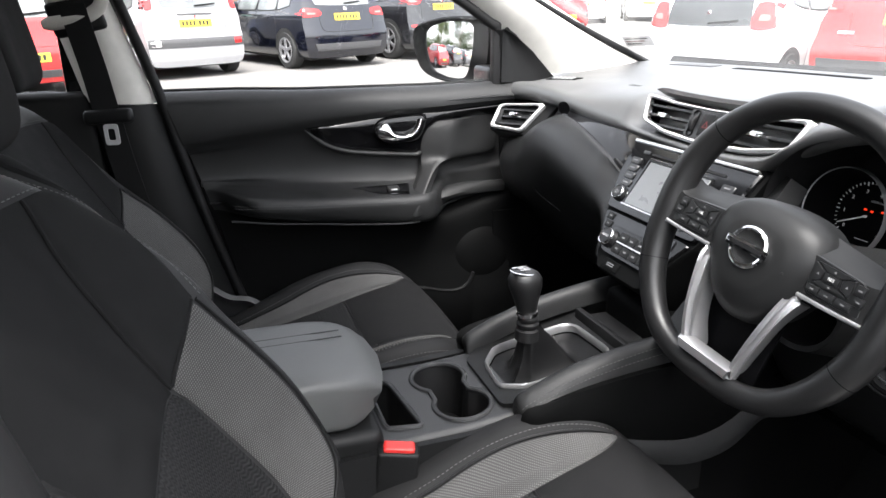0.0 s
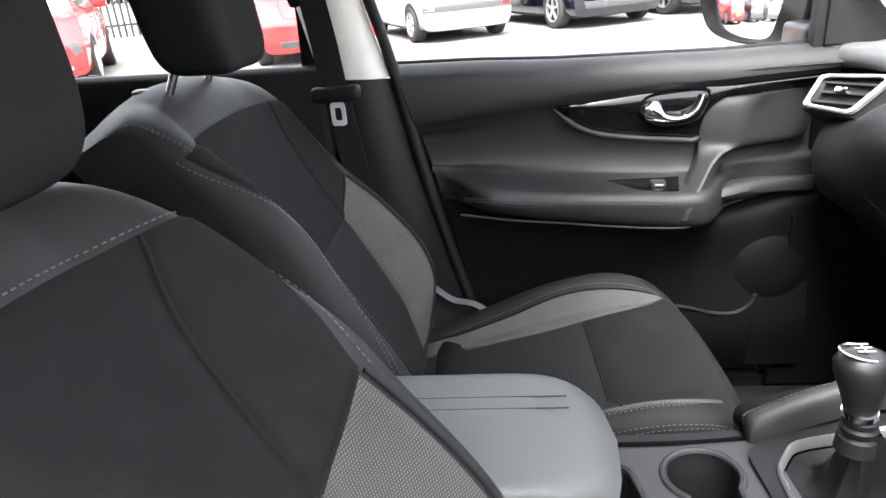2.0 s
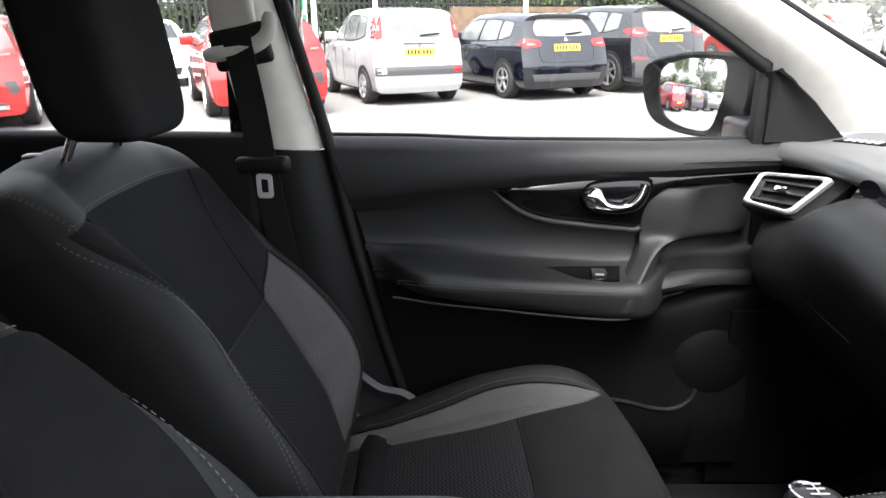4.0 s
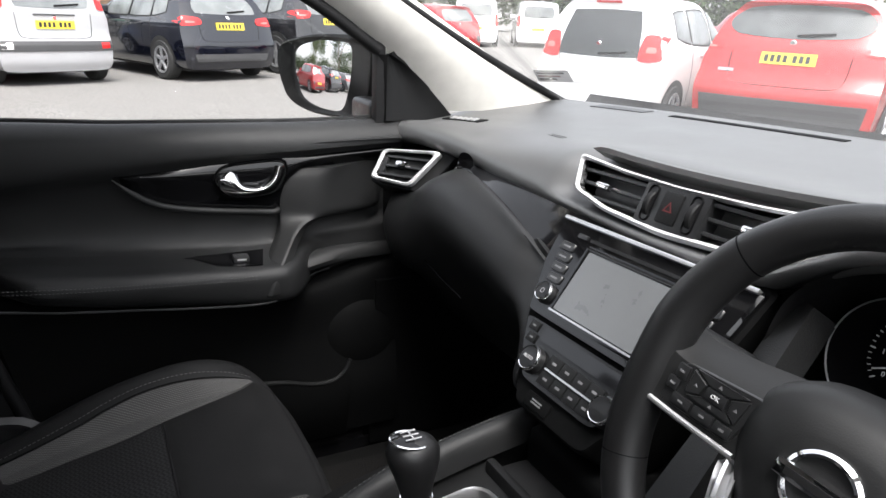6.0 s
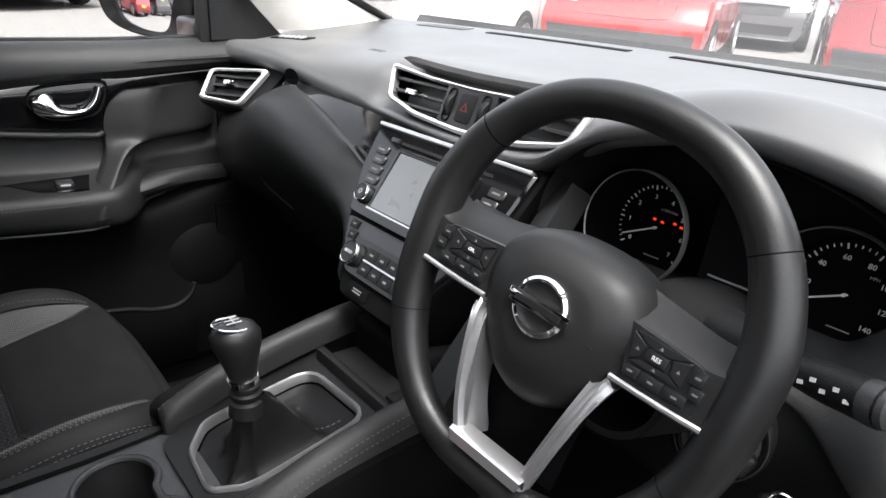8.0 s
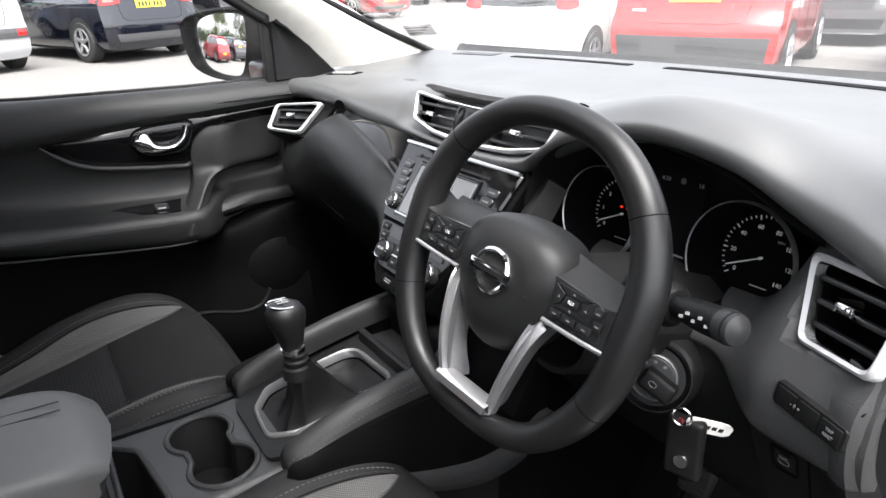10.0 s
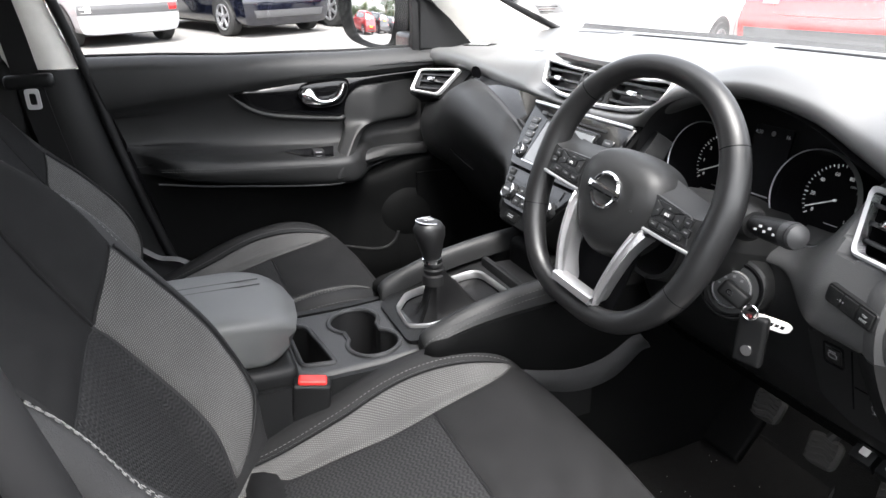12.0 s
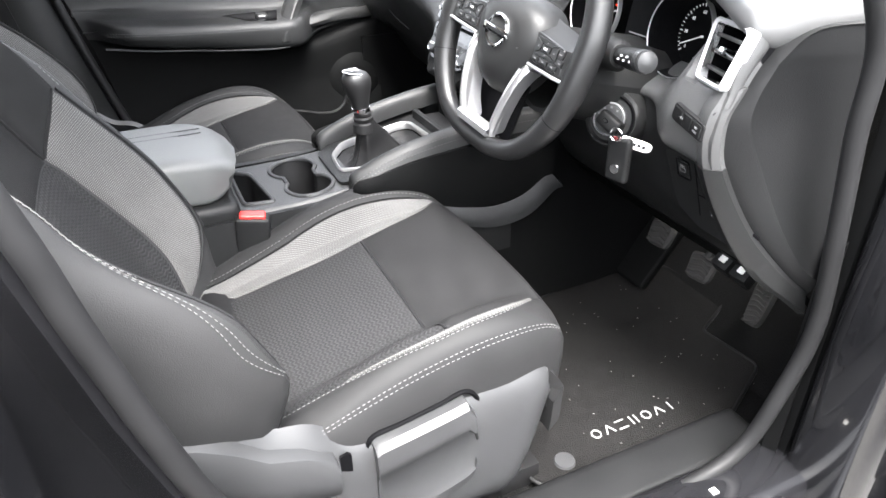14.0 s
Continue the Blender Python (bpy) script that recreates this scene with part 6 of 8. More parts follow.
part("lock_shroud", moved(tube([(0, 0.06, 0.01), (0, 0.03, 0.004), (0, 0.004, 0), (0, -0.001, 0)], [0.050, 0.046, 0.041, 0.037], 28), ig), HUB, dash)
part("lock_well", moved(hoop([(-0.001, 0.036), (-0.0035, 0.034), (-0.002, 0.031), (0.004, 0.030)], 32, "y"), ig), DIAL, dash)
lock = part("ignition_lock", moved(lathe([(-0.010, 0.001), (-0.010, 0.020), (-0.007, 0.0235), (0.01, 0.025)], 30, "y"), ig), HARD, dash, "round ignition lock")
part("lock_ring", moved(hoop([(-0.0085, 0.0215), (-0.0100, 0.0228), (-0.0085, 0.0240)], 30, "y"), ig), SILVER, lock)
for q in range(4):
    a = radians(160 - 36 * q)
    part("lock_mark", moved(box(-0.0016, 0.0016, 0, 0.0005, -0.0014, 0.0014), ig @ np.array(Matrix.Translation((0.0165 * math.cos(a), -0.0105, 0.0165 * math.sin(a))))), INK_FAINT, lock)

keys = thing("car_key", (0.50, 0.845, 0.86), "black car key in ignition with hanging fob and white tag", "key")
part("key_head", moved(box(-0.010, 0.026, -0.030, -0.009, -0.0105, 0.0105, 0.005, 3), ig @ np.array(Matrix.Rotation(radians(28), 4, "Y"))), PLASTIC, keys)
part("head_badge", moved(ring_plate(rounded(0.009, 0.006, 0.003, 4), rounded(0.007, 0.004, 0.002, 4), 0.0006), ig @ np.array(Matrix.Rotation(radians(28), 4, "Y")) @ np.array(Matrix.Translation((0.004, -0.0306, 0)))), CHROME, keys)
part("key_ring", tube([(0.507 + 0.008 * math.cos(a), 0.842 + 0.003 * math.cos(a), 0.896 + 0.009 * math.sin(a)) for a in np.linspace(0, 2 * math.pi, 20, endpoint=False)], 0.0012, 6, True), CHROME, keys, "small steel ring")
fm = frame_at((0.506, 0.853, 0.859), (0.95, 0.28, 0.0), (0.02, 0.0, 1))
fob = part("fob", moved(box(-0.0175, 0.0175, -0.007, 0.006, -0.032, 0.032, 0.0064, 4), fm), PLASTIC, keys, "black remote fob")
part("fob_badge", moved(lathe([(-0.001, 0.001), (-0.001, 0.0065), (0.001, 0.007)], 24, "y"), fm @ np.array(Matrix.Translation((0.0, -0.0085, -0.012)))), CHROME, fob)
tm = frame_at((0.509, 0.847, 0.889), (0.45, 0.80, -0.30), (0.30, 0.10, 0.95))
part("tag", moved(plug(dense([(0.0, 0.004), (0.005, 0.0075), (0.040, 0.0075), (0.046, 0.004), (0.046, -0.004), (0.040, -0.0075), (0.005, -0.0075), (0.0, -0.004)], 3, 0.2), 0.0022, 0.0006), tm), LENS_WHITE, keys, "white plastic tag")
for q in range(4):
    part("tag_bar", moved(box(0.012 + 0.0068 * q, 0.0165 + 0.0068 * q, -0.0006, 0.0, -0.0016 - 0.0006 * (q % 2), 0.002), tm), RUBBER, keys)
part("red_band", moved(box(-0.0028, 0.0028, -0.002, 0.002, -0.0022, 0.0022, 0.0012), frame_at((0.506, 0.843, 0.891), (1, 0, 0), (0, 0, 1))), HAZARD_RED, keys)

# sticker low in the passenger corner of the windscreen
stick = thing("windscreen_sticker", (-0.64, 1.28, 1.185), "small white printed sticker low on the windscreen", "sticker")
ss_ = frame_at((-0.640, 1.262, 1.186), (0.93, 0.35, 0.05), (0, -0.72, 0.6))
part("paper", moved(plug(rounded(0.085, 0.036, 0.002), 0.0006), ss_), INK_DIM, stick)
for q in range(3):
    part("printed_bar", moved(box(-0.036, 0.03 - 0.012 * q, -0.0008, -0.0001, -0.002, 0.002), ss_ @ np.array(Matrix.Translation((0, 0, 0.009 - 0.009 * q)))), HAZARD_RED if q == 1 else DIAL, stick)


# ---- steering wheel ----
wheel = thing("steering_wheel", (0.353, 0.76, 1.0), "black leather flat-bottomed steering wheel with silver lower spoke", "steering wheel")
TURN, RAKE = radians(9.8), radians(17)
W = frame_at((0.3424, 0.783, 0.9938), (math.cos(TURN), math.sin(TURN), 0), (0, math.sin(RAKE), math.cos(RAKE)))
W = W @ np.array(Matrix.Rotation(radians(9), 4, "Y"))
W[:3, :3] *= 0.93


def wp_(x, z, y=0.0):
    return (W @ np.array([x, y, z, 1.0]))[:3]


half_ = [(0.0, 0.173), (0.068, 0.160), (0.120, 0.119), (0.149, 0.060), (0.153, 0.0), (0.148, -0.055), (0.128, -0.103), (0.092, -0.143), (0.048, -0.161), (0.0, -0.164)]
loop_ = half_ + [(-x, z) for x, z in half_[-2:0:-1]]
line_ = spline(loop_[-2:] + loop_ + loop_[:2], (len(loop_) + 3) * 8 + 1)[16:16 + len(loop_) * 8]
rim_r = lambda z: float(np.interp(z, [-0.165, -0.13, -0.09, 0.0, 0.05, 0.12, 0.173], [0.0140, 0.0150, 0.0170, 0.0188, 0.0184, 0.0160, 0.0145]))
path = [wp_(x, z, -0.012) for x, z in line_]
rim_part = part("rim", tube(path, [rim_r(z) for x, z in line_], 20, True), LEATHER, wheel, "stitched black leather rim")
for jx, jz in ((0.126, 0.113), (-0.126, 0.113), (0.141, -0.076), (-0.141, -0.076)):
    q = int(np.argmin(np.hypot(line_[:, 0] - jx, line_[:, 1] - jz)))
    part("rim_joint", tube([path[q], path[q] + (path[q + 1] - path[q]) * 0.14], [1.015 * rim_r(jz)] * 2, 20), DIAL, rim_part)
for lo_z, hi_z, sg in ((0.02, 0.18, 0), (-0.17, -0.03, -1), (-0.17, -0.03, 1)):
    rows_ = []
    for (x, z), p in zip(line_, path):
        if lo_z < z < hi_z and (sg == 0 or sg * x > 0.02):
            d = wp_(0, 0, -0.012) - p
            d /= np.linalg.norm(d)
            rows_.append((math.atan2(z, x) if sg >= 0 else math.atan2(z, -x), p + d * rim_r(z) * 0.86 * 0.93 - W[:3, 1] / 0.93 * rim_r(z) * 0.45))
    rows_.sort(key=lambda r_: r_[0])
    part("rim_stitching", stitches([r_[1] for r_ in rows_], 0.0036, 0.0030, 0.0013), THREAD, rim_part)
# hub: a domed boss
hub_o = dense([(-0.040, 0.061), (0.040, 0.061), (0.074, 0.036), (0.078, -0.004), (0.050, -0.062), (0.018, -0.086), (-0.018, -0.086), (-0.050, -0.062), (-0.078, -0.004), (-0.074, 0.036)], 7, 0.48)
rings = [[wp_(x * s, z * s, y) for x, z in hub_o] for s, y in ((0.02, -0.0405), (0.35, -0.040), (0.52, -0.0385), (0.56, -0.0375), (0.74, -0.0325), (0.88, -0.0245), (0.965, -0.013), (1.0, 0.0), (1.0, 0.03))]
v_, f_ = grid(rings, wrap_v=True)
hub = part("hub", (v_, f_ + [tuple(range(len(hub_o)))]), HUB, wheel, "domed black airbag hub")
bd = W @ np.array(Matrix.Translation((-0.003, -0.0405, 0.003)))
part("badge_ring", moved(hoop([(0.003, 0.0195), (-0.003, 0.0200), (-0.004, 0.0225), (-0.002, 0.0250), (0.004, 0.0255)], 44, "y"), bd), CHROME, hub, "chrome ring badge")
part("badge_bar", moved(box(-0.029, 0.029, -0.005, 0.002, -0.0058, 0.0058, 0.0015), bd), CHROME, hub, "chrome badge bar")
part("badge_inlay", moved(box(-0.022, 0.022, -0.0056, -0.004, -0.0026, 0.0026), bd), RUBBER, hub)
part("badge_back", moved(lathe([(0.001, 0.0005), (0.001, 0.0198)], 36, "y"), bd), DIAL, hub)
part("airbag_mark", moved(box(-0.008, 0.008, -0.0008, 0.0, -0.0016, 0.0016), W @ np.array(Matrix.Translation((-0.010, -0.0350, -0.045)))), SATIN, hub)
part("airbag_mark", moved(box(-0.004, 0.004, -0.0008, 0.0, -0.0010, 0.0010), W @ np.array(Matrix.Translation((0.043, -0.0360, -0.006)))), SATIN, hub)
# spokes with switches
for sx in (-1, 1):
    face = lambda x: -0.023 - 0.02 * (x - 0.06)
    top = spline([(0.052, 0.050), (0.09, 0.044), (0.125, 0.040), (0.146, 0.046)], 14)
    low = spline([(0.056, -0.0205), (0.09, -0.0205), (0.125, -0.0200), (0.147, -0.0185)], 14)
    rows = []
    for p, q in zip(top, low):
        row = []
        for k in np.linspace(0, 1, 11):
            x, z = p * (1 - k) + q * k
            row.append(wp_(sx * x, z, face(x) + 0.034 * (1 - smooth(k, 0, 0.36)) ** 1.4))
        rows.append(row)
    sp = part("spoke", shell(rows, 0.018), HUB, wheel)
    pm = W @ np.array(Matrix.Translation((0, face(0.1) - 0.0012, 0)))
    pod = part("switch_pod", moved(plug(dense([(sx * 0.059, 0.0285), (sx * 0.124, 0.0225), (sx * 0.1335, -0.0135), (sx * 0.0705, -0.0135)], 5, 0.10), 0.012, 0.0015), pm), SATIN, wheel, "black switch pod with small buttons")
    ox, oz = sx * 0.0915, 0.0110
    quads = (((-0.022, 0.0125), (0.022, 0.0115), (0.0085, 0.0055), (-0.0085, 0.0055)), ((-0.0105, -0.0055), (0.0105, -0.0055), (0.022, -0.0105), (-0.018, -0.0105)),
             ((-0.0235, 0.0115), (-0.010, 0.0050), (-0.012, -0.0050), (-0.0195, -0.0100)), ((0.010, 0.0050), (0.0235, 0.0105), (0.0235, -0.0100), (0.012, -0.0050)))
    for quad in quads:
        qd = [(ox + sx * x, oz + z) for x, z in quad]
        mid = np.array(qd).mean(0)
        b_ = part("button", moved(plug(dense(qd, 3, 0.06), 0.003, 0.0010), pm @ np.array(Matrix.Translation((0, -0.0020, 0)))), SATIN, pod)
        part("button_mark", moved(plug([(mid[0] - 0.0016, mid[1] - 0.0012), (mid[0] + 0.0016, mid[1] - 0.0012), (mid[0], mid[1] + 0.0014)], 0.0006), pm @ np.array(Matrix.Translation((0, -0.0024, 0)))), INK_FAINT, b_)
    part("button", moved(box(ox - 0.0085, ox + 0.0085, -0.0030, 0.002, oz - 0.0045, oz + 0.0045, 0.0012), pm), SATIN, pod)
    part("letters", letters("OK" if sx < 0 else "RES", 0.0048, pm @ np.array(Matrix.Translation((ox, -0.0034, oz)))), INK, pod)
    for bx, bz, bw, bh in ((0.0775, -0.0065, 0.0068, 0.0042), (0.0945, -0.0065, 0.0085, 0.0042), (0.1135, -0.0065, 0.0085, 0.0042), (0.1225, 0.0145, 0.0052, 0.0055), (0.1255, 0.0030, 0.0052, 0.0048)):
        b_ = part("button", moved(box(sx * bx - bw, sx * bx + bw, -0.0026, 0.002, bz - bh, bz + bh, 0.0012), pm), SATIN, pod)
        part("button_mark", moved(box(sx * bx - 0.0022, sx * bx + 0.0022, -0.0031, -0.0026, bz - 0.0008, bz + 0.0008), pm), INK_FAINT, b_)
    part("silver_edge", tube([wp_(sx * x, z, face(x) - 0.0006) for x, z in ((0.064, -0.0195), (0.09, -0.0195), (0.115, -0.0190), (0.139, -0.0180))], 0.0024, 8), SILVER, wheel, "silver spoke edge")
# lower spoke: a silver open V that stands proud of the hub's foot
for sx in (-1, 1):
    o = spline([(0.067, -0.020), (0.061, -0.055), (0.052, -0.100), (0.041, -0.149)], 18)
    i = spline([(0.0575, -0.028), (0.046, -0.060), (0.036, -0.102), (0.024, -0.138)], 18)
    rows = []
    for q, (a, b) in enumerate(zip(o, i)):
        t_ = q / 17
        front = -0.026 - 0.010 * math.sin(math.pi * min(1.0, t_ * 1.1)) ** 0.7
        rows.append([wp_(sx * (a * (1 - k) + b * k)[0], (a * (1 - k) + b * k)[1], front + dy) for k, dy in ((0, 0.016), (0.08, 0.004), (0.18, 0.0), (0.45, 0.0005), (0.55, 0.004), (1.0, 0.034))])
    part("lower_spoke", shell(rows, -0.010 * sx), SILVER, wheel, "satin silver lower spoke")
part("lower_bridge", shell([[wp_(x * (1 - 0.15 * k), -0.132 - 0.020 * k, y_) for k, y_ in ((0.0, -0.012), (0.12, -0.026), (0.3, -0.031), (0.8, -0.029), (1.0, -0.020))] for x in np.linspace(-0.042, 0.042, 12)], 0.012), SILVER, wheel)
# Near-black sheet behind the open V, painting its hollow dark.
part("dark_void_sheet", shell([[wp_(x, z, 0.012) for z in np.linspace(-0.05, -0.15, 6)] for x in np.linspace(-0.05, 0.05, 6)], 0.004), DIAL, wheel)


# ---- centre console ----
cons = thing("centre_console", (0.025, 0.55, 0.40), "dark grey centre console with cup holders, armrest and gear lever", "console")
KX = 0.028
# side walls and base
side_top = spline([(0.02, 0.69), (0.20, 0.695), (0.40, 0.697), (0.55, 0.700), (0.66, 0.716), (0.78, 0.745), (0.90, 0.775)], 24)
for s in (-1, 1):
    rows = [[(KX + s * (0.108 + 0.006 * math.sin(3 * k) + 0.012 * k), y, z + (0.40 - z) * k) for k in np.linspace(0, 1, 8)] for y, z in side_top]
    part("side_panel", shell(rows, -0.012 * s), PLASTIC, cons)
part("rear_face", box(KX - 0.11, KX + 0.11, -0.02, 0.02, 0.40, 0.69, 0.01), PLASTIC, cons)


def deck(y0, y1, holes, name, z_of, x0=-0.112, x1=0.112, mat=HARD):
    """The console's top with real openings: a fine sheet with cells left out."""
    nx, ny = 64, int((y1 - y0) / 0.0035)
    v, f = [], []
    xs_, ys_ = np.linspace(x0, x1, nx), np.linspace(y0, y1, ny)
    for y in ys_:
        for x in xs_:
            v.append((KX + x, y, z_of(x, y)))
    for j in range(ny - 1):
        for i in range(nx - 1):
            mx, my = (xs_[i] + xs_[i + 1]) / 2, (ys_[j] + ys_[j + 1]) / 2
            if not any(h(mx, my) for h in holes):
                a = j * nx + i
                f.append((a, a + 1, a + nx + 1, a + nx))
    return part(name, (v, f), mat, cons, "dark grey console top with openings")


def reach(th, c, r):
    """How far a ray from the origin at angle th runs to the far side of a circle."""
    d = math.cos(th) * c[0] + math.sin(th) * c[1]
    q = d * d - (c[0] ** 2 + c[1] ** 2 - r * r)
    return d + math.sqrt(q) if q > 0 else 0.0


CUPS = ((-0.043, -0.004), (0.043, 0.006))
cup_line = []
for th in np.linspace(0, 2 * math.pi, 72, endpoint=False):
    waist = 0.029 / max(abs(math.sin(th)), 0.2)
    d = max(reach(th, CUPS[0], 0.0425), reach(th, CUPS[1], 0.0425), min(waist, 0.04))
    cup_line.append((0.002 + d * math.cos(th), 0.521 + d * math.sin(th)))
slot_line = [tuple(p) for p in dense([(-0.084, 0.405), (0.068, 0.405), (0.078, 0.456), (-0.050, 0.440)], 5, 0.12)]


def inside(line):
    def test(x, y):
        hit = False
        for (x0, y0), (x1, y1) in zip(line, line[1:] + line[:1]):
            if (y0 > y) != (y1 > y) and x < x0 + (y - y0) * (x1 - x0) / (y1 - y0):
                hit = not hit
        return hit
    return test


zdeck = lambda x, y: float(np.interp(y, [0.3, 0.50, 0.585, 0.66], [0.697, 0.700, 0.706, 0.716])) - 0.02 * smooth(abs(x), 0.095, 0.112)
deck(0.30, 0.605, [inside(cup_line), inside(slot_line)], "console_deck", zdeck)


def well(name, line, depth, taper, mat, lab):
    """A walled pocket below the deck, with a rolled rim."""
    o = np.array(line)
    c = o.mean(0)
    rings = []
    for k, s_ in ((0.0, 1.03), (0.1, 1.0), (0.5, 1 - taper * 0.5), (1.0, 1 - taper), (1.0, 0.02)):
        rings.append([(KX + p[0], p[1], zdeck(p[0], p[1]) - depth * k) for p in c + (o - c) * s_])
    w_ = part(name, grid(rings, wrap_v=True), mat, cons, lab)
    part("rolled_rim", tube([(KX + x, y, zdeck(x, y) + 0.0006) for x, y in line], 0.0042, 8, True), HARD, w_)


well("cup_holder", cup_line, 0.085, 0.10, RUBBER, "deep double cup holder")
well("bin", slot_line, 0.09, 0.06, RUBBER, "narrow black storage slot")
# armrest
rows = []
for i, y in enumerate(np.linspace(0, 1, 26)):
    row = []
    w = 0.104 * (1 - 0.18 * (abs(2 * y - 1) ** 7))
    for a in np.linspace(0, 2 * math.pi, 40, endpoint=False):
        c, s = math.cos(a), math.sin(a)
        e = 0.22
        x = w * math.copysign(abs(c) ** e, c)
        hz = 0.042 * (1 - 0.55 * abs(2 * y - 1) ** 9)
        z = hz * math.copysign(abs(s) ** 0.32, s)
        front = smooth(y, 0.7, 1.0)
        row.append((0.018 + x, 0.06 + 0.352 * y - 0.02 * front * (x / 0.1) ** 2 + 0.012 * front * (s > 0) - 0.01 * front, 0.762 + z - 0.006 * front))
    rows.append(row)
v_, f_ = grid(rows, wrap_v=True)
arm = part("armrest", (v_, f_ + [tuple(range(40)), tuple(range(25 * 40, 26 * 40))[::-1]]), PAD, cons, "padded grey leatherette armrest")
for sx in (-0.042, -0.020):
    part("armrest_seam", tube([(0.018 + sx, y, 0.8034) for y in np.linspace(0.085, 0.366, 30)], 0.0010, 6), HARD, arm)
part("armrest_box", box(KX - 0.105, KX + 0.105, 0.02, 0.395, 0.62, 0.722, 0.015, 3), PLASTIC, cons)
# gear gate with chrome surround
gm = frame_at((KX - 0.002, 0.682, 0.7305), (1, 0, 0), (0, 0.985, 0.17))
gate_o = dense([(-0.066, 0.088), (0.062, 0.094), (0.068, -0.060), (0.042, -0.098), (-0.030, -0.092), (-0.068, -0.060)], 6, 0.22)
gate_i = gate_o * 0.95
gtop = gm @ np.array(Matrix.Translation((0, -0.004, 0)))
part("gate_surround", moved(ring_plate(gate_o, gate_i, 0.012, 0.003), gtop), SILVER, cons, "bright chrome gear gate surround")
part("gate_deck", moved(ring_plate(dense([(-0.112, 0.115), (0.112, 0.115), (0.112, -0.05), (0.080, -0.11), (-0.065, -0.11), (-0.112, -0.05)], 6, 0.1), gate_o, 0.01, 0.0), gm), PLASTIC, cons)
boot = []
for k in np.linspace(0, 1, 16):
    ring = []
    s = (1 - k) ** 2.4 * 0.98 + (0.34 - 0.14 * k) * (1 - (1 - k) ** 2.4)
    c = (gm @ np.array([0, 0.009, 0, 1.0]))[:3] * (1 - k) + V3(KX + 0.003, 0.652, 0.792) * k
    for q, (x, z) in enumerate(gate_i):
        w = 1 + (0.07 * math.sin(k * 9 + q * 0.55) + 0.10 * abs(math.sin(q * 0.52 + 1.2 * k)) - 0.05) * math.sin(3.14 * k) ** 0.6
        d = gm[:3, 0] * x * s * w + gm[:3, 2] * z * s * w * (1 - 0.15 * k)
        ring.append(c + d + V3(0, 0, -0.001 - 0.034 * math.sin(math.pi * min(1, k * 1.5)) * (1 - k)))
    boot.append(ring)
part("gear_gaiter", grid(boot, wrap_v=True), GAITER, cons, "soft black leather gear gaiter")
part("gaiter_stitching", stitches([boot[k][len(gate_i) // 6] for k in range(1, 14)], 0.004, 0.003, 0.0008), THREAD, cons)
part("gear_bellows", moved(lathe([(0.770, 0.020), (0.786, 0.0185), (0.789, 0.015), (0.793, 0.0175), (0.797, 0.0175), (0.800, 0.014), (0.803, 0.0165), (0.807, 0.0165), (0.811, 0.013)], 24, "z"), Matrix.Translation((KX + 0.003, 0.649, 0))), RUBBER, cons, "ribbed rubber collar")
part("gear_collar", tube([(KX + 0.003, 0.647, 0.810), (KX + 0.003, 0.6465, 0.816)], [0.0165, 0.0165], 24), CHROME, cons, "chrome gear lever collar")
knob = []
for k, (h, rx, ry) in enumerate(((0.816, 0.015, 0.015), (0.826, 0.0165, 0.017), (0.842, 0.0195, 0.021), (0.858, 0.0225, 0.026), (0.870, 0.0225, 0.027), (0.879, 0.0185, 0.022), (0.884, 0.010, 0.013), (0.8855, 0.001, 0.001))):
    knob.append([(KX + 0.003 + rx * math.cos(a), 0.6465 - 0.1 * (h - 0.816) + ry * math.sin(a), h) for a in np.linspace(0, 2 * math.pi, 28, endpoint=False)])
kb = part("gear_knob", grid(knob, wrap_v=True), LEATHER, cons, "black leather gear knob")
ins = []
for k, s in enumerate((1.0, 0.8, 0.5, 0.02)):
    ins.append([(KX + 0.003 + 0.0165 * s * math.cos(a), 0.6395 + 0.0195 * s * math.sin(a) - 0.002, 0.8835 - 0.0045 * s * s + 0.0022 + 0.003 * s * math.sin(a) * -1) for a in np.linspace(0, 2 * math.pi, 28, endpoint=False)])
part("knob_inlay", grid(ins, wrap_v=True), GLOSS, kb, "glossy black knob inlay with gear pattern")
part("inlay_ring", tube(ins[0], 0.0014, 6, True), CHROME, kb, "chrome ring round the inlay")
pat = []
for q in (-0.007, 0.0, 0.007):
    pat.append(box(KX + 0.003 + q - 0.0006, KX + 0.003 + q + 0.0006, 0.630, 0.646, 0.8862, 0.8872))
pat.append(box(KX - 0.004, KX + 0.010, 0.6375, 0.6388, 0.8862, 0.8872))
part("gear_pattern", join(*pat), INK_DIM, kb)
# padded knee rails: a rounded top roll and a tall soft side
KNEE_T = spline([(0.572, 0.722), (0.60, 0.742), (0.68, 0.772), (0.785, 0.793), (0.90, 0.805), (0.985, 0.805)], 26)
KNEE_L = spline([(0.590, 0.700), (0.62, 0.695), (0.70, 0.668), (0.79, 0.640), (0.88, 0.622), (0.97, 0.615)], 26)
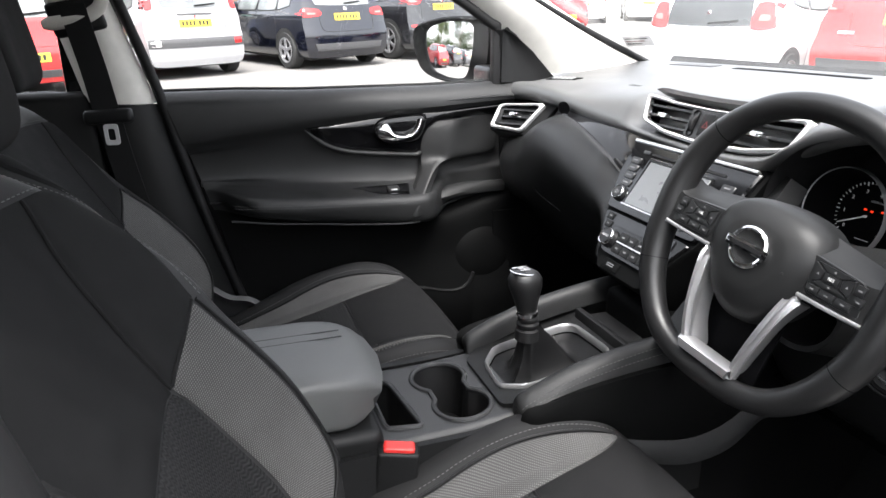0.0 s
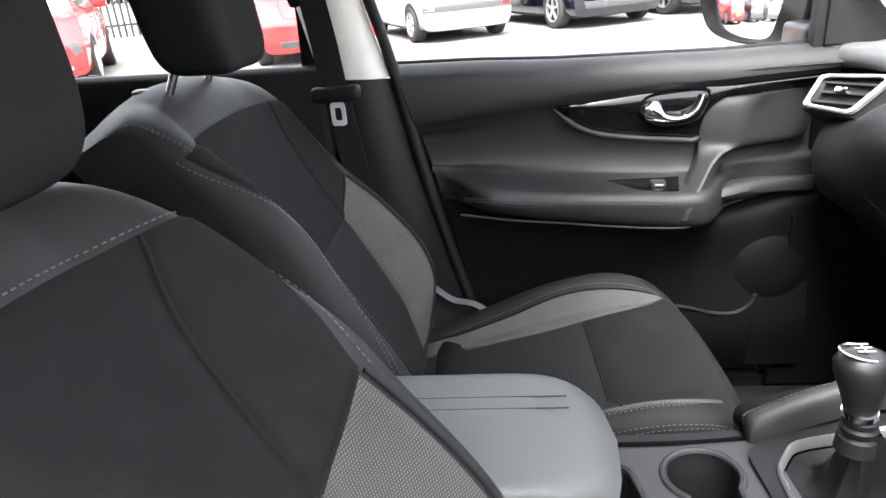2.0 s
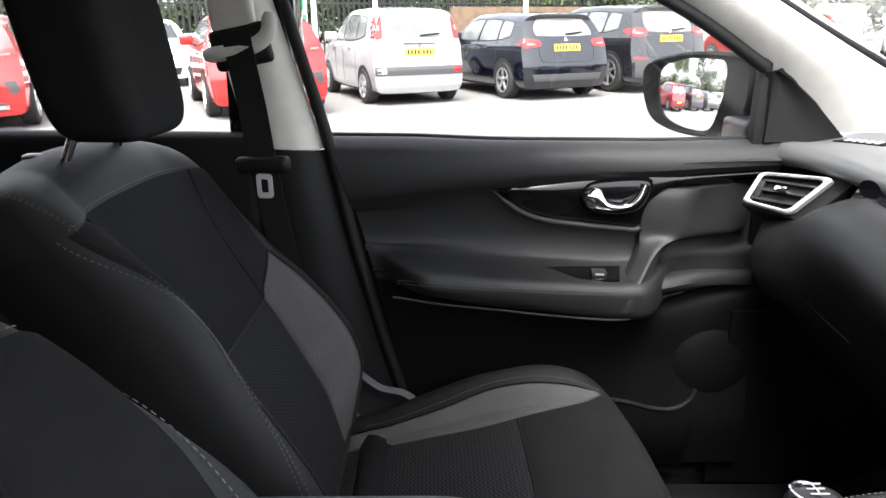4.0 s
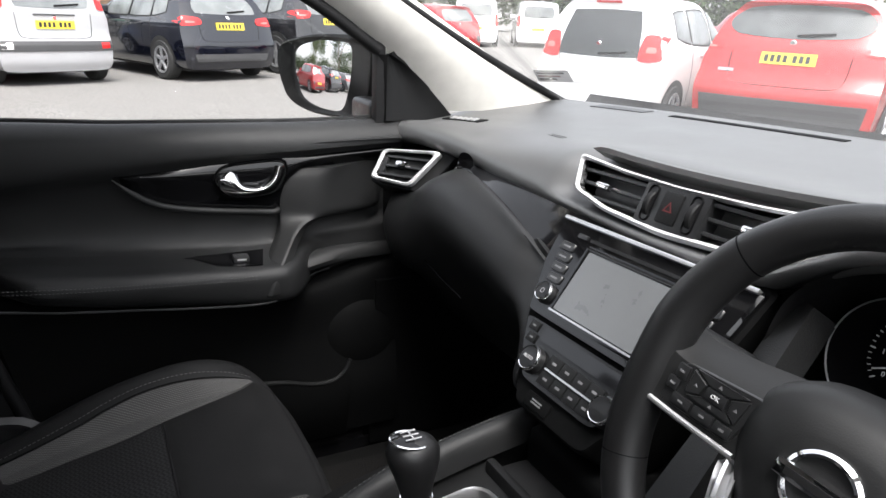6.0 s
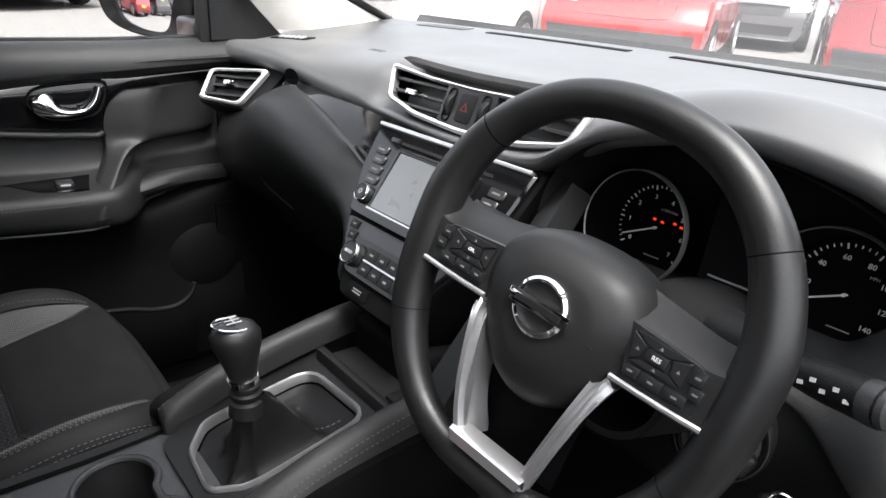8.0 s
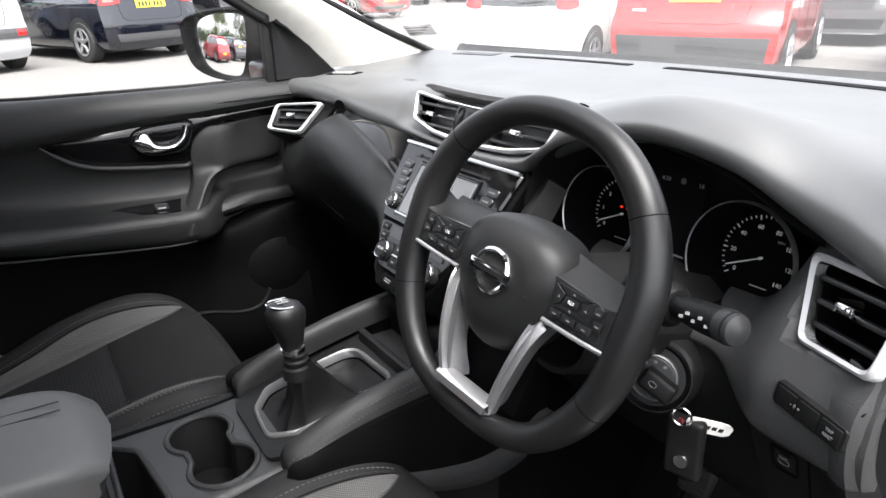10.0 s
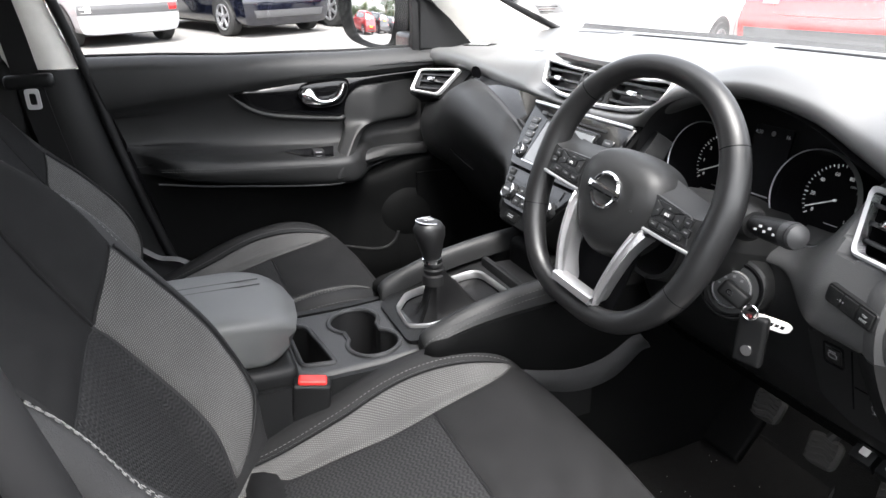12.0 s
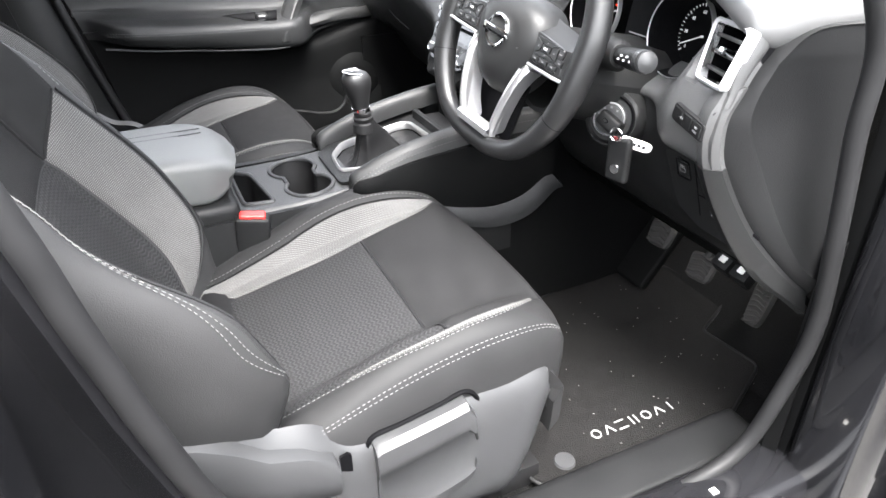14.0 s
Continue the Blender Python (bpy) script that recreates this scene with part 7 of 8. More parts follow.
for s in (-1, 1):
    rows = []
    for q, (a, b) in enumerate(zip(KNEE_T, KNEE_L)):
        k = q / 25
        x0 = KX + s * (0.086 + 0.012 * k)
        sec = spline([(x0, a[0], a[1] - 0.035), (x0 + s * 0.004, a[0], a[1] - 0.008), (x0 + s * 0.018, a[0], a[1] + 0.001), (x0 + s * 0.034, a[0] + 0.002, a[1] - 0.012), (x0 + s * 0.042, *(a * 0.65 + b * 0.35)), (x0 + s * 0.044, *(a * 0.3 + b * 0.7)), (x0 + s * 0.036, *b)], 18)
        sec = np.array(sec)
        if q < 4:
            m_ = sec.mean(0) + V3(0, 0.012, 0)
            sec = m_ + (sec - m_) * (0.12, 0.5, 0.75, 0.92)[q]
        rows.append(list(sec))
    rl = part("knee_pad", shell([r[:11] for r in rows], 0.012), CARD, cons, "padded leatherette knee rail")
    # Below the roll the shade is put into a darker plastic.
    part("knee_side", shell([r[10:] for r in rows], 0.012), LOWER, rl, "knee rail side, black deepened for shade")
    for c_ in (8, 9):
        part("pad_stitching", stitches([r[c_] + V3(s * 0.0008, 0, 0.0008) for r in rows[3:]], 0.0035, 0.003, 0.0006), THREAD_DARK, rl)
U_ = spline([(0.70, 0.672), (0.78, 0.642), (0.85, 0.630), (0.91, 0.642), (0.955, 0.672), (0.975, 0.677)], 24)
L_ = spline([(0.70, 0.650), (0.78, 0.612), (0.86, 0.590), (0.93, 0.602), (0.980, 0.645), (1.000, 0.654)], 24)
for s in (-1, 1):
    rows = [[(KX + s * (0.128 + 0.02 * q / 23 + 0.005 * math.sin(math.pi * k)), *(a * (1 - k) + b * k)) for k in np.linspace(0, 1, 6)] for q, (a, b) in enumerate(zip(U_, L_))]
    part("console_trim", shell(rows, 0.010), HARD, cons, "grey curved trim low on the console side")
part("front_tray", box(KX - 0.085, KX + 0.085, 0.79, 0.93, 0.70, 0.752, 0.01), RUBBER, cons)
part("tray_divider", box(KX - 0.086, KX + 0.086, 0.783, 0.795, 0.735, 0.765, 0.004), PLASTIC, cons)
part("brake_switch", box(KX + 0.05, KX + 0.078, 0.80, 0.83, 0.752, 0.762, 0.004), PLASTIC, cons)
for s in (-1, 1):
    # Footwell sides use the black with shade painted in.
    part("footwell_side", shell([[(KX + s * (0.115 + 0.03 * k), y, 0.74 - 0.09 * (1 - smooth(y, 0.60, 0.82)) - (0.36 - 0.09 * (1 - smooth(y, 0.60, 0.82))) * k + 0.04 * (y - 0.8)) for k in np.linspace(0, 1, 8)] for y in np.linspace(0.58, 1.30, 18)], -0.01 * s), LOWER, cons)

# ---- footwell ----
pedals = thing("pedals", (0.36, 1.28, 0.42), "three worn black rubber pedals in the driver footwell", "pedals")
for px, py, pz, nm in ((0.347, 1.110, 0.600, "clutch_pedal"), (0.448, 1.118, 0.580, "brake_pedal"), (0.502, 1.228, 0.500, "accelerator_pedal")):
    tall = nm[0] == "a"
    h, wd = (0.088, 0.044) if tall else (0.052, 0.056)
    pm_ = frame_at((px, py, pz), (1, 0.15, 0.06), (0.04, 0.50, 0.86))
    outline_ = dense([(-wd / 2, h / 2), (wd / 2, h / 2 - 0.004), (wd / 2 - 0.004, -h / 2), (-wd / 2 + 0.006, -h / 2 + 0.002)], 5, 0.28)
    pd = part(nm, moved(plug(outline_, 0.014, 0.005), pm_), DUSTY, pedals, "worn ribbed rubber pedal")
    for q in range(int(h / 0.0095)):
        z = -h / 2 + 0.008 + 0.0092 * q
        part("rib", moved(tube([(x, -0.0004, z + 0.0022 * math.sin(x * 190 + 0.6 * q)) for x in np.linspace(-wd / 2 + 0.008, wd / 2 - 0.008, 12)], 0.0021, 6), pm_), DUSTY, pd)
    part("arm", tube(spline([(px, py + 0.012, pz + 0.01), (px + 0.004, py + 0.07, pz + 0.06), (px + 0.004, py + 0.15, pz + 0.20)], 10), 0.009, 8), RUBBER, pedals)
part("foot_rest", moved(box(-0.045, 0.045, -0.01, 0.012, -0.09, 0.09, 0.008, 3), frame_at((0.205, 1.24, 0.46), (1, 0.05, 0), (0, 0.62, 0.78))), LOWER, pedals)
mat_ = thing("floor_mat", (0.36, 0.95, 0.357), "dark carpet floor mat with light sewn mark and lint specks", "mat")
outl = dense([(0.165, 0.70), (0.602, 0.705), (0.612, 1.08), (0.540, 1.226), (0.410, 1.212), (0.375, 1.30), (0.205, 1.29), (0.180, 1.225), (0.135, 1.235), (0.140, 1.12), (0.165, 0.98)], 5, 0.10)
MZ = lambda y: 0.366 + 0.32 * max(0, y - 1.16) ** 1.3
def mat_mesh():
    n = len(outl)
    c = outl.mean(0)
    rings = []
    for s in (1.0, 0.985, 0.8, 0.55, 0.3, 0.02):
        rings.append([(*(c + (p - c) * s), MZ((c + (p - c) * s)[1]) + (0.0 if s == 1.0 else 0.008)) for p in outl])
    v, f = grid(rings, wrap_v=True)
    return v, f
part("carpet", mat_mesh(), MATM, mat_)
part("edge_binding", tube([(x, y, MZ(y) + 0.006) for x, y in outl], 0.004, 6, True), RUBBER, mat_)
# seven plain sewn shapes in a row
def sewn(q, bars):
    """Short flat bars (x0, z0, x1, z1) in the q-th place of the row; up is towards the tunnel."""
    m_ = np.array(Matrix.Translation((0.545, 0.852 + 0.0262 * q, 0.3758))) @ np.array(((0, 0, -1, 0), (1, 0, 0, 0), (0, -1, 0, 0), (0, 0, 0, 1.0)))
    out = []
    for x0, z0, x1, z1 in bars:
        L = math.hypot(x1 - x0, z1 - z0)
        turn = np.array(Matrix.Translation(((x0 + x1) / 2, 0, (z0 + z1) / 2)) @ Matrix.Rotation(-math.atan2(z1 - z0, x1 - x0), 4, "Y"))
        out.append(moved(box(-L / 2 - 0.0005, L / 2 + 0.0005, -0.0008, 0.0008, -0.0011, 0.0011), m_ @ turn))
    part("sewn_mark", join(*out), SEWN, mat_, "light sewn plain shape")


W_, H_ = 0.0085, 0.0085
ring_ = [(W_ * math.cos(a), H_ * math.sin(a), W_ * math.cos(a + math.pi / 4), H_ * math.sin(a + math.pi / 4)) for a in np.arange(8) * math.pi / 4]
peak_ = [(-W_, -H_, 0, H_), (0, H_, W_, -H_)]
for q, bars in enumerate((ring_, peak_, [(-W_, H_, W_, H_), (-W_, -H_, W_, -H_)], [(-W_ * 0.6, -H_, -W_ * 0.6, H_), (W_ * 0.6, -H_, W_ * 0.6, H_)], ring_, peak_, [(0, -H_, 0, H_)])):
    sewn(q, bars)
part("fixing_button", moved(lathe([(0, 0.018), (0.004, 0.016), (0.005, 0.001)], 20, "z"), Matrix.Translation((0.570, 0.772, 0.374))), HARD, mat_)
rng = random.Random(4)
specks = []
for q in range(60):
    x, y = rng.uniform(0.2, 0.58), rng.uniform(0.80, 1.2)
    a = rng.uniform(0, 3.1)
    specks.append(moved(box(-0.001 - 0.0012 * (q % 3 == 0), 0.001, -0.0004, 0.0004, 0, 0.0006), pose(x, y, MZ(y) + 0.009, 0, 0, math.degrees(a))))
tagged(part("lint", join(*specks), SEWN, mat_), kind="stuff")
part("passenger_carpet", box(-0.66, -0.16, 0.62, 1.2, 0.355, 0.368, 0.004), MATM, car)


# ---- the car park ----
from mathutils.bvhtree import BVHTree

# The ground slopes a little against the car's floor.
SLOPE = Vector((math.sin(radians(1.9)), -math.sin(radians(1.2)), 1)).normalized()
GX = (Vector((1, 0, 0)) - SLOPE.x * SLOPE).normalized()
GY = SLOPE.cross(GX)
OUT = Matrix((GX, GY, SLOPE)).transposed().to_4x4()

ground = part("ground", grid([[OUT @ Vector((x, y, 0)) for y in (-900, -120, -40, -12, 12, 40, 120, 900)] for x in (-900, -120, -40, -12, 12, 40, 120, 900)]), ASPHALT, None)
tagged(ground, "pale worn asphalt car park ground", "ground", kind="structure")


def paint(name, colour, rough=0.25):
    return material(name, colour, rough, vary=0.05, scale=3, coat=0.9)


def wheel_mesh(r, w):
    prof = [(-w / 2, r * 0.66), (-w / 2, r * 0.90), (-w * 0.38, r * 0.985), (0, r), (w * 0.38, r * 0.985), (w / 2, r * 0.90), (w / 2, r * 0.66)]
    v, f = lathe(prof, 36, "x")
    return v, f[:-2] + [f[-1]]


def rim_mesh(r, w, spokes):
    out = [lathe([(-w * 0.36, 0.001), (-w * 0.36, r * 0.60)], 30, "x")]
    ringv, ringf = lathe([(-w * 0.30, r * 0.58), (-w * 0.53, r * 0.60), (-w * 0.54, r * 0.67), (-w * 0.3, r * 0.68)], 36, "x")
    sp = [(ringv, ringf[:-2]), lathe([(-w * 0.5, 0.001), (-w * 0.5, r * 0.14), (-w * 0.3, r * 0.16)], 20, "x")]
    for q in range(spokes):
        sp.append(moved(box(-w * 0.53, -w * 0.36, -r * 0.075, r * 0.075, r * 0.08, r * 0.62, 0.012), Matrix.Rotation(2 * math.pi * q / spokes, 4, "X")))
    return out[0], join(*sp)


def rear_y(spec, z):
    return float(np.interp(z, spec["rear_z"], spec["rear_y"]))


def car_body(spec):
    """Sections along the car; the rear end leans as rear_y tells, y runs forward."""
    L, Wd, H = spec["L"], spec["W"], spec["H"]
    belt, tum = spec["belt"], spec["tumble"]
    st = spec["stations"]
    n_s = 46
    rows = []
    for s in np.linspace(0, 1, n_s):
        zt = float(np.interp(s, [a for a, *_ in st], [b for _, b, _ in st]))
        wf = float(np.interp(s, [a for a, *_ in st], [c for *_, c in st]))
        hw = Wd / 2 * wf
        zb = min(belt, zt - 0.03)
        cab = max(0.0, zt - belt)
        prof = [(0.0, 0.20), (hw * 0.80, 0.20), (hw * 0.95, 0.26), (hw * 0.985, 0.42), (hw, 0.60), (hw * 0.99, zb * 0.9), (hw * 0.955, zb), (hw * 0.945 - tum * cab * 0.55, zb + cab * 0.55), (hw * 0.90 - tum * cab, zt - 0.05 * min(1, cab * 3) - 0.02), (hw * 0.62 - tum * cab * 0.5, zt - 0.005), (0.0, zt + 0.012)]
        c = spline(prof, 40)
        ring = []
        for x, z in c:
            y0 = rear_y(spec, z) + 0.10 * (x / (Wd / 2)) ** 4
            y1 = L - 0.30 * max(0, z - 0.55) ** 1.2 - 0.25 * (x / (Wd / 2)) ** 4 - 0.05 * max(0, 0.4 - z)
            ring.append((x, y0 + (y1 - y0) * s, z))
        rows.append(ring)
    P = np.array(rows)
    full = np.concatenate([P, (P * V3(-1, 1, 1))[:, ::-1][:, 1:-1]], 1)
    v, f = grid(full, wrap_v=True)
    n = P.shape[1]
    m = 15
    ends = []
    for e in (0, -1):
        cap = []
        for i in range(n):
            x0, y0, z0 = P[e, i]
            row = []
            for u in np.linspace(-1, 1, m):
                x = x0 * u
                bulge = 0.10 * (((x0) / (Wd / 2)) ** 4 - (x / (Wd / 2)) ** 4)
                row.append((x, y0 - bulge if e == 0 else y0 + bulge * 2.2, z0))
            cap.append(row)
        ends.append(grid(cap))
    return join((v, f), *ends)


def make_car(name, spec, at, heading, colour, label):
    """at: the middle of the rear bumper on the ground plane; heading: degrees of the car's forward direction from +y, to the left."""
    t = thing(name, (0, 0, 0), label, "car", "parked cars")
    mesh = car_body(spec)
    body = part("body", mesh, colour, t)
    v, f = mesh
    tree = BVHTree.FromPolygons([tuple(p) for p in v], [tuple(q) for q in f])
    L, Wd, H = spec["L"], spec["W"], spec["H"]

    def cast(o, d):
        hit = tree.ray_cast(Vector(o), Vector(d))
        return np.array(hit[0]) if hit[0] is not None else None

    def decal(nm, quad, mat, side="rear", lift=0.006, nu=12, nv=8, lab="", parent=None, inset=0.02, soften=0.0):
        """A panel following the body: quad = TL, TR, BR, BL in (x, z) from behind or (y, z) from the side."""
        q = np.array(quad, float)
        rows = []
        for i in range(nu):
            row = []
            for j in range(nv):
                a_, b_ = 2 * i / (nu - 1) - 1, 2 * j / (nv - 1) - 1
                u, w = 0.5 + 0.5 * a_ * math.sqrt(1 - soften * b_ * b_ / 2), 0.5 + 0.5 * b_ * math.sqrt(1 - soften * a_ * a_ / 2)
                p = (q[0] * (1 - u) + q[1] * u) * (1 - w) + (q[3] * (1 - u) + q[2] * u) * w
                if side == "rear":
                    for pull in (1, 0.97, 0.94, 0.91, 0.88, 0.84, 0.8):
                        h = cast((p[0] * pull, -4, p[1]), (0, 1, 0))
                        if h is not None and h[1] < rear_y(spec, p[1]) + 0.35:
                            break
                    h = h - V3(0, lift, 0) if h is not None else V3(p[0], rear_y(spec, p[1]), p[1])
                elif side == "front":
                    h = cast((p[0], L + 4, p[1]), (0, -1, 0))
                    h = h + V3(0, lift, 0) if h is not None else V3(p[0], L - 0.2, p[1])
                else:
                    s = -1 if side == "left" else 1
                    h = cast((s * 4, p[0], p[1]), (-s, 0, 0))
                    h = h + V3(s * lift, 0, 0) if h is not None else V3(s * Wd * 0.4, p[0], p[1])
                row.append(h)
            rows.append(row)
        v_, f_ = grid(rows)
        # turned-in rim
        P = np.array(rows)
        inn = {"rear": V3(0, inset, 0), "front": V3(0, -inset, 0), "left": V3(inset, 0, 0), "right": V3(-inset, 0, 0)}[side]
        rim = [P[i, 0] for i in range(nu)] + [P[-1, j] for j in range(1, nv)] + [P[i, -1] for i in range(nu - 2, -1, -1)] + [P[0, j] for j in range(nv - 2, 0, -1)]
        r_ = grid([rim, [p + inn for p in rim]], wrap_v=True)
        return part(nm, join((v_, f_), r_), mat, parent or t, lab)

    g = spec["glass"]
    decal("rear_window", g, spec.get("pane", CARGLASS_PALE), lab="dark rear window", soften=spec.get("round", 0.36), nu=26, nv=14)
    if spec.get("wiper", True):
        zb = (g[2][1] + g[3][1]) / 2 + 0.035
        p, q = cast((0.02, -4, zb), (0, 1, 0)), cast((0.36 if spec.get("wl", 1) > 0 else -0.36, -4, zb + 0.03), (0, 1, 0))
        part("wiper", tube([p - V3(0, 0.02, 0), (p + q) / 2 - V3(0, 0.03, 0), q - V3(0, 0.02, 0)], 0.012, 6), RUBBER, t)
    for sx in (-1, 1):
        for quad, mt, lab in spec["lights"]:
            qd = [(sx * x, z) for x, z in quad]
            lamp = decal("tail_light", qd, mt, lift=0.012, lab=lab, nu=12, nv=10, soften=0.5)
            mid = np.array(qd).mean(0)
            decal("lens", [tuple(mid + (np.array(p) - mid) * (0.42, 0.22) - (0, 0.015)) for p in qd], LENS_PINK, lift=0.017, nu=8, nv=6, soften=0.5, parent=lamp, inset=0.004)
        side = "left" if sx < 0 else "right"
        for nm, quad in spec["side_glass"]:
            decal(nm, quad, CARGLASS_PALE, side, soften=0.22)
            decal("glass_trim", [tuple(np.array(quad).mean(0) + (np.array(p) - np.array(quad).mean(0)) * (1.09, 1.12)) for p in quad], ARCH, side, lift=0.003, soften=0.22)
        for y0 in spec.get("handles", (1.35, 2.25)):
            h = cast((sx * 4, y0, spec["belt"] - 0.10), (-sx, 0, 0))
            if h is not None:
                part("door_handle", box(*sorted((h[0] - sx * 0.01, h[0] + sx * 0.025)), y0 - 0.09, y0 + 0.09, h[2] - 0.014, h[2] + 0.014, 0.008), colour, t)
        for y0 in spec.get("seams", ()):
            pts = [cast((sx * 4, y0, z), (-sx, 0, 0)) for z in np.linspace(0.35, spec["belt"], 10)]
            part("door_gap", tube([p for p in pts if p is not None], 0.004, 4), ARCH, t)
        # door mirror
        my = spec["mirror"]
        h = cast((sx * 4, my, spec["belt"] + 0.02), (-sx, 0, 0))
        if h is not None:
            part("door_mirror", box(*sorted((h[0] - sx * 0.02, h[0] + sx * 0.20)), my - 0.06, my + 0.07, h[2] - 0.02, h[2] + 0.14, 0.04, 3), spec.get("mirror_mat", colour), t)
        for wy in spec["axles"]:
            r = spec["r"]
            rows = []
            for q in range(3):
                rad = (0.02, r * 0.7, r + 0.055)[q]
                ring = []
                for a in np.linspace(0, 2 * math.pi, 28, endpoint=False):
                    z = max(0.21, r + rad * math.sin(a))
                    h = cast((sx * 4, wy + rad * math.cos(a), z), (-sx, 0, 0))
                    ring.append(h + V3(sx * 0.004, 0, 0) if h is not None else V3(sx * (Wd / 2 - 0.1), wy + rad * math.cos(a), z))
                rows.append(ring)
            part("wheel_arch", grid(rows, wrap_v=True), ARCH, t)
            wm = Matrix.Translation((sx * (Wd / 2 - 0.10), wy, r)) @ Matrix.Scale(-sx, 4, (1, 0, 0))
            ty = part("tyre", moved(wheel_mesh(r, 0.21), wm), TYRE, t)
            back, front = rim_mesh(r, 0.21, spec.get("spokes", 5))
            part("rim", moved(front, wm), ALLOY, ty, "alloy wheel rim")
            # Dark backing disc fills the hollow behind the spokes.
            part("rim_backing", moved(back, wm), ARCH, ty)
    # plate with plain bars
    px, pz = spec["plate"]
    pl = None if spec.get("bare") else decal("number_plate", [(px - 0.26, pz + 0.056), (px + 0.26, pz + 0.056), (px + 0.26, pz - 0.056), (px - 0.26, pz - 0.056)], PLATE, lift=0.014, nu=4, nv=3, lab="yellow number plate")
    for q in range(0 if spec.get("bare") else 7):
        x = px - 0.205 + 0.06 * q + (0.03 if q > 3 else 0)
        decal("plate_bar", [(x - 0.018, pz + 0.034), (x + 0.018, pz + 0.034), (x + 0.018, pz - 0.034), (x - 0.018, pz - 0.034)], PLATE_INK, lift=0.018, nu=2, nv=2, parent=pl, inset=0.003)
    for nm, quad, mt, lab in spec.get("extra", ()):
        decal(nm, quad, mt, lift=0.010, lab=lab, nu=16)
    z = spec["badge"]
    h = cast((0, -4, z), (0, 1, 0))
    part("badge", moved(lathe([(-0.004, 0.001), (-0.004, 0.026), (0.006, 0.034)], 20, "y"), Matrix.Translation(tuple(h - V3(0, 0.004, 0)))), CHROME, t, "plain round badge")
    for sgn, z0 in ((1, spec["gap"]),):
        hw = Wd / 2
        pts = [cast((x, -4, zz), (0, 1, 0)) for x, zz in [(-hw * 0.62, spec["belt"]), (-hw * 0.60, z0 + 0.08), (-hw * 0.50, z0), (0, z0 - 0.01), (hw * 0.50, z0), (hw * 0.60, z0 + 0.08), (hw * 0.62, spec["belt"])]]
        pts = [p - V3(0, 0.001, 0) for p in pts if p is not None]
        part("tailgate_gap", tube(spline(pts, 30), 0.005, 5), ARCH, t)
    if spec.get("face"):
        b_ = spec["belt"]
        decal("windscreen", [(-0.56, H - 0.10), (0.56, H - 0.10), (0.68, b_ + 0.06), (-0.68, b_ + 0.06)], CARGLASS, "front", lab="windscreen")
        decal("grille", [(-0.45, b_ - 0.26), (0.45, b_ - 0.26), (0.40, b_ - 0.42), (-0.40, b_ - 0.42)], BUMPER, "front", lab="dark grille")
        decal("lower_grille", [(-0.6, 0.42), (0.6, 0.42), (0.55, 0.27), (-0.55, 0.27)], ARCH, "front")
        for sx in (-1, 1):
            decal("headlight", [(sx * 0.48, b_ - 0.22), (sx * (Wd / 2 - 0.06), b_ - 0.17), (sx * (Wd / 2 - 0.06), b_ - 0.32), (sx * 0.50, b_ - 0.34)], LENS_WHITE, "front", lab="clear headlight")
    part("underbody", box(-Wd * 0.40, Wd * 0.40, 0.25, L - 0.4, 0.16, 0.26, 0.03), ARCH, t)
    a = spec.get("aerial")
    if a:
        part("aerial", tube([(0, a, spec["H"] - 0.01), (0, a - 0.12, spec["H"] + 0.14)], 0.006, 6), RUBBER, t)
    m = OUT @ Matrix.Translation((at[0], at[1], 0)) @ Matrix.Rotation(radians(heading), 4, "Z")
    t.matrix_world = m
    return t


def hatch(L, Wd, H, belt, **kw):
    k = dict(L=L, W=Wd, H=H, belt=belt, tumble=0.30, r=0.315, axles=(0.72, L - 0.82), mirror=L * 0.60, spokes=5,
             rear_z=[0.2, 0.35, 0.60, 0.72, belt, H - 0.16, H - 0.06, H + 0.1], rear_y=[0.06, 0.0, 0.0, 0.05, 0.10, 0.36, 0.34, 0.42],
             stations=[(0, H - 0.05, 0.96), (0.08, H - 0.03, 0.985), (0.3, H, 1.0), (0.5, H - 0.01, 1.0), (0.58, H - 0.09, 1.0), (0.72, belt + 0.07, 0.99), (0.80, belt + 0.0, 0.985), (0.93, belt - 0.10, 0.94), (1.0, belt - 0.25, 0.86)],
             glass=[(-0.50, H - 0.13), (0.50, H - 0.13), (0.58, belt + 0.03), (-0.58, belt + 0.03)],
             side_glass=[("rear_quarter_glass", [(0.62, H - 0.18), (0.98, H - 0.14), (1.0, belt + 0.03), (0.60, belt + 0.10)]), ("rear_side_window", [(1.04, H - 0.14), (1.62, H - 0.12), (1.72, belt + 0.02), (1.04, belt + 0.03)]), ("front_side_window", [(1.70, H - 0.12), (L * 0.53, H - 0.15), (L * 0.62, belt + 0.03), (1.78, belt + 0.02)])],
             seams=(1.03, 1.75, L * 0.62), lights=[([(0.62, belt + 0.0), (Wd / 2 - 0.01, belt + 0.02), (Wd / 2 - 0.01, belt - 0.14), (0.58, belt - 0.11)], LENS_RED, "red tail light")],
             plate=(0, 0.82), badge=belt - 0.03, gap=0.60, extra=())
    k.update(kw)
    return k


RED_PAINT = paint("red_car_paint", (0.44, 0.013, 0.013))
DEEP_RED = paint("deep_red_paint", (0.25, 0.012, 0.016))
WHITE_PAINT = paint("white_car_paint", (0.8, 0.8, 0.8))
SILVER_PAINT = paint("silver_car_paint", (0.36, 0.36, 0.37))
NAVY = paint("dark_blue_paint", (0.0022, 0.003, 0.008), 0.1)
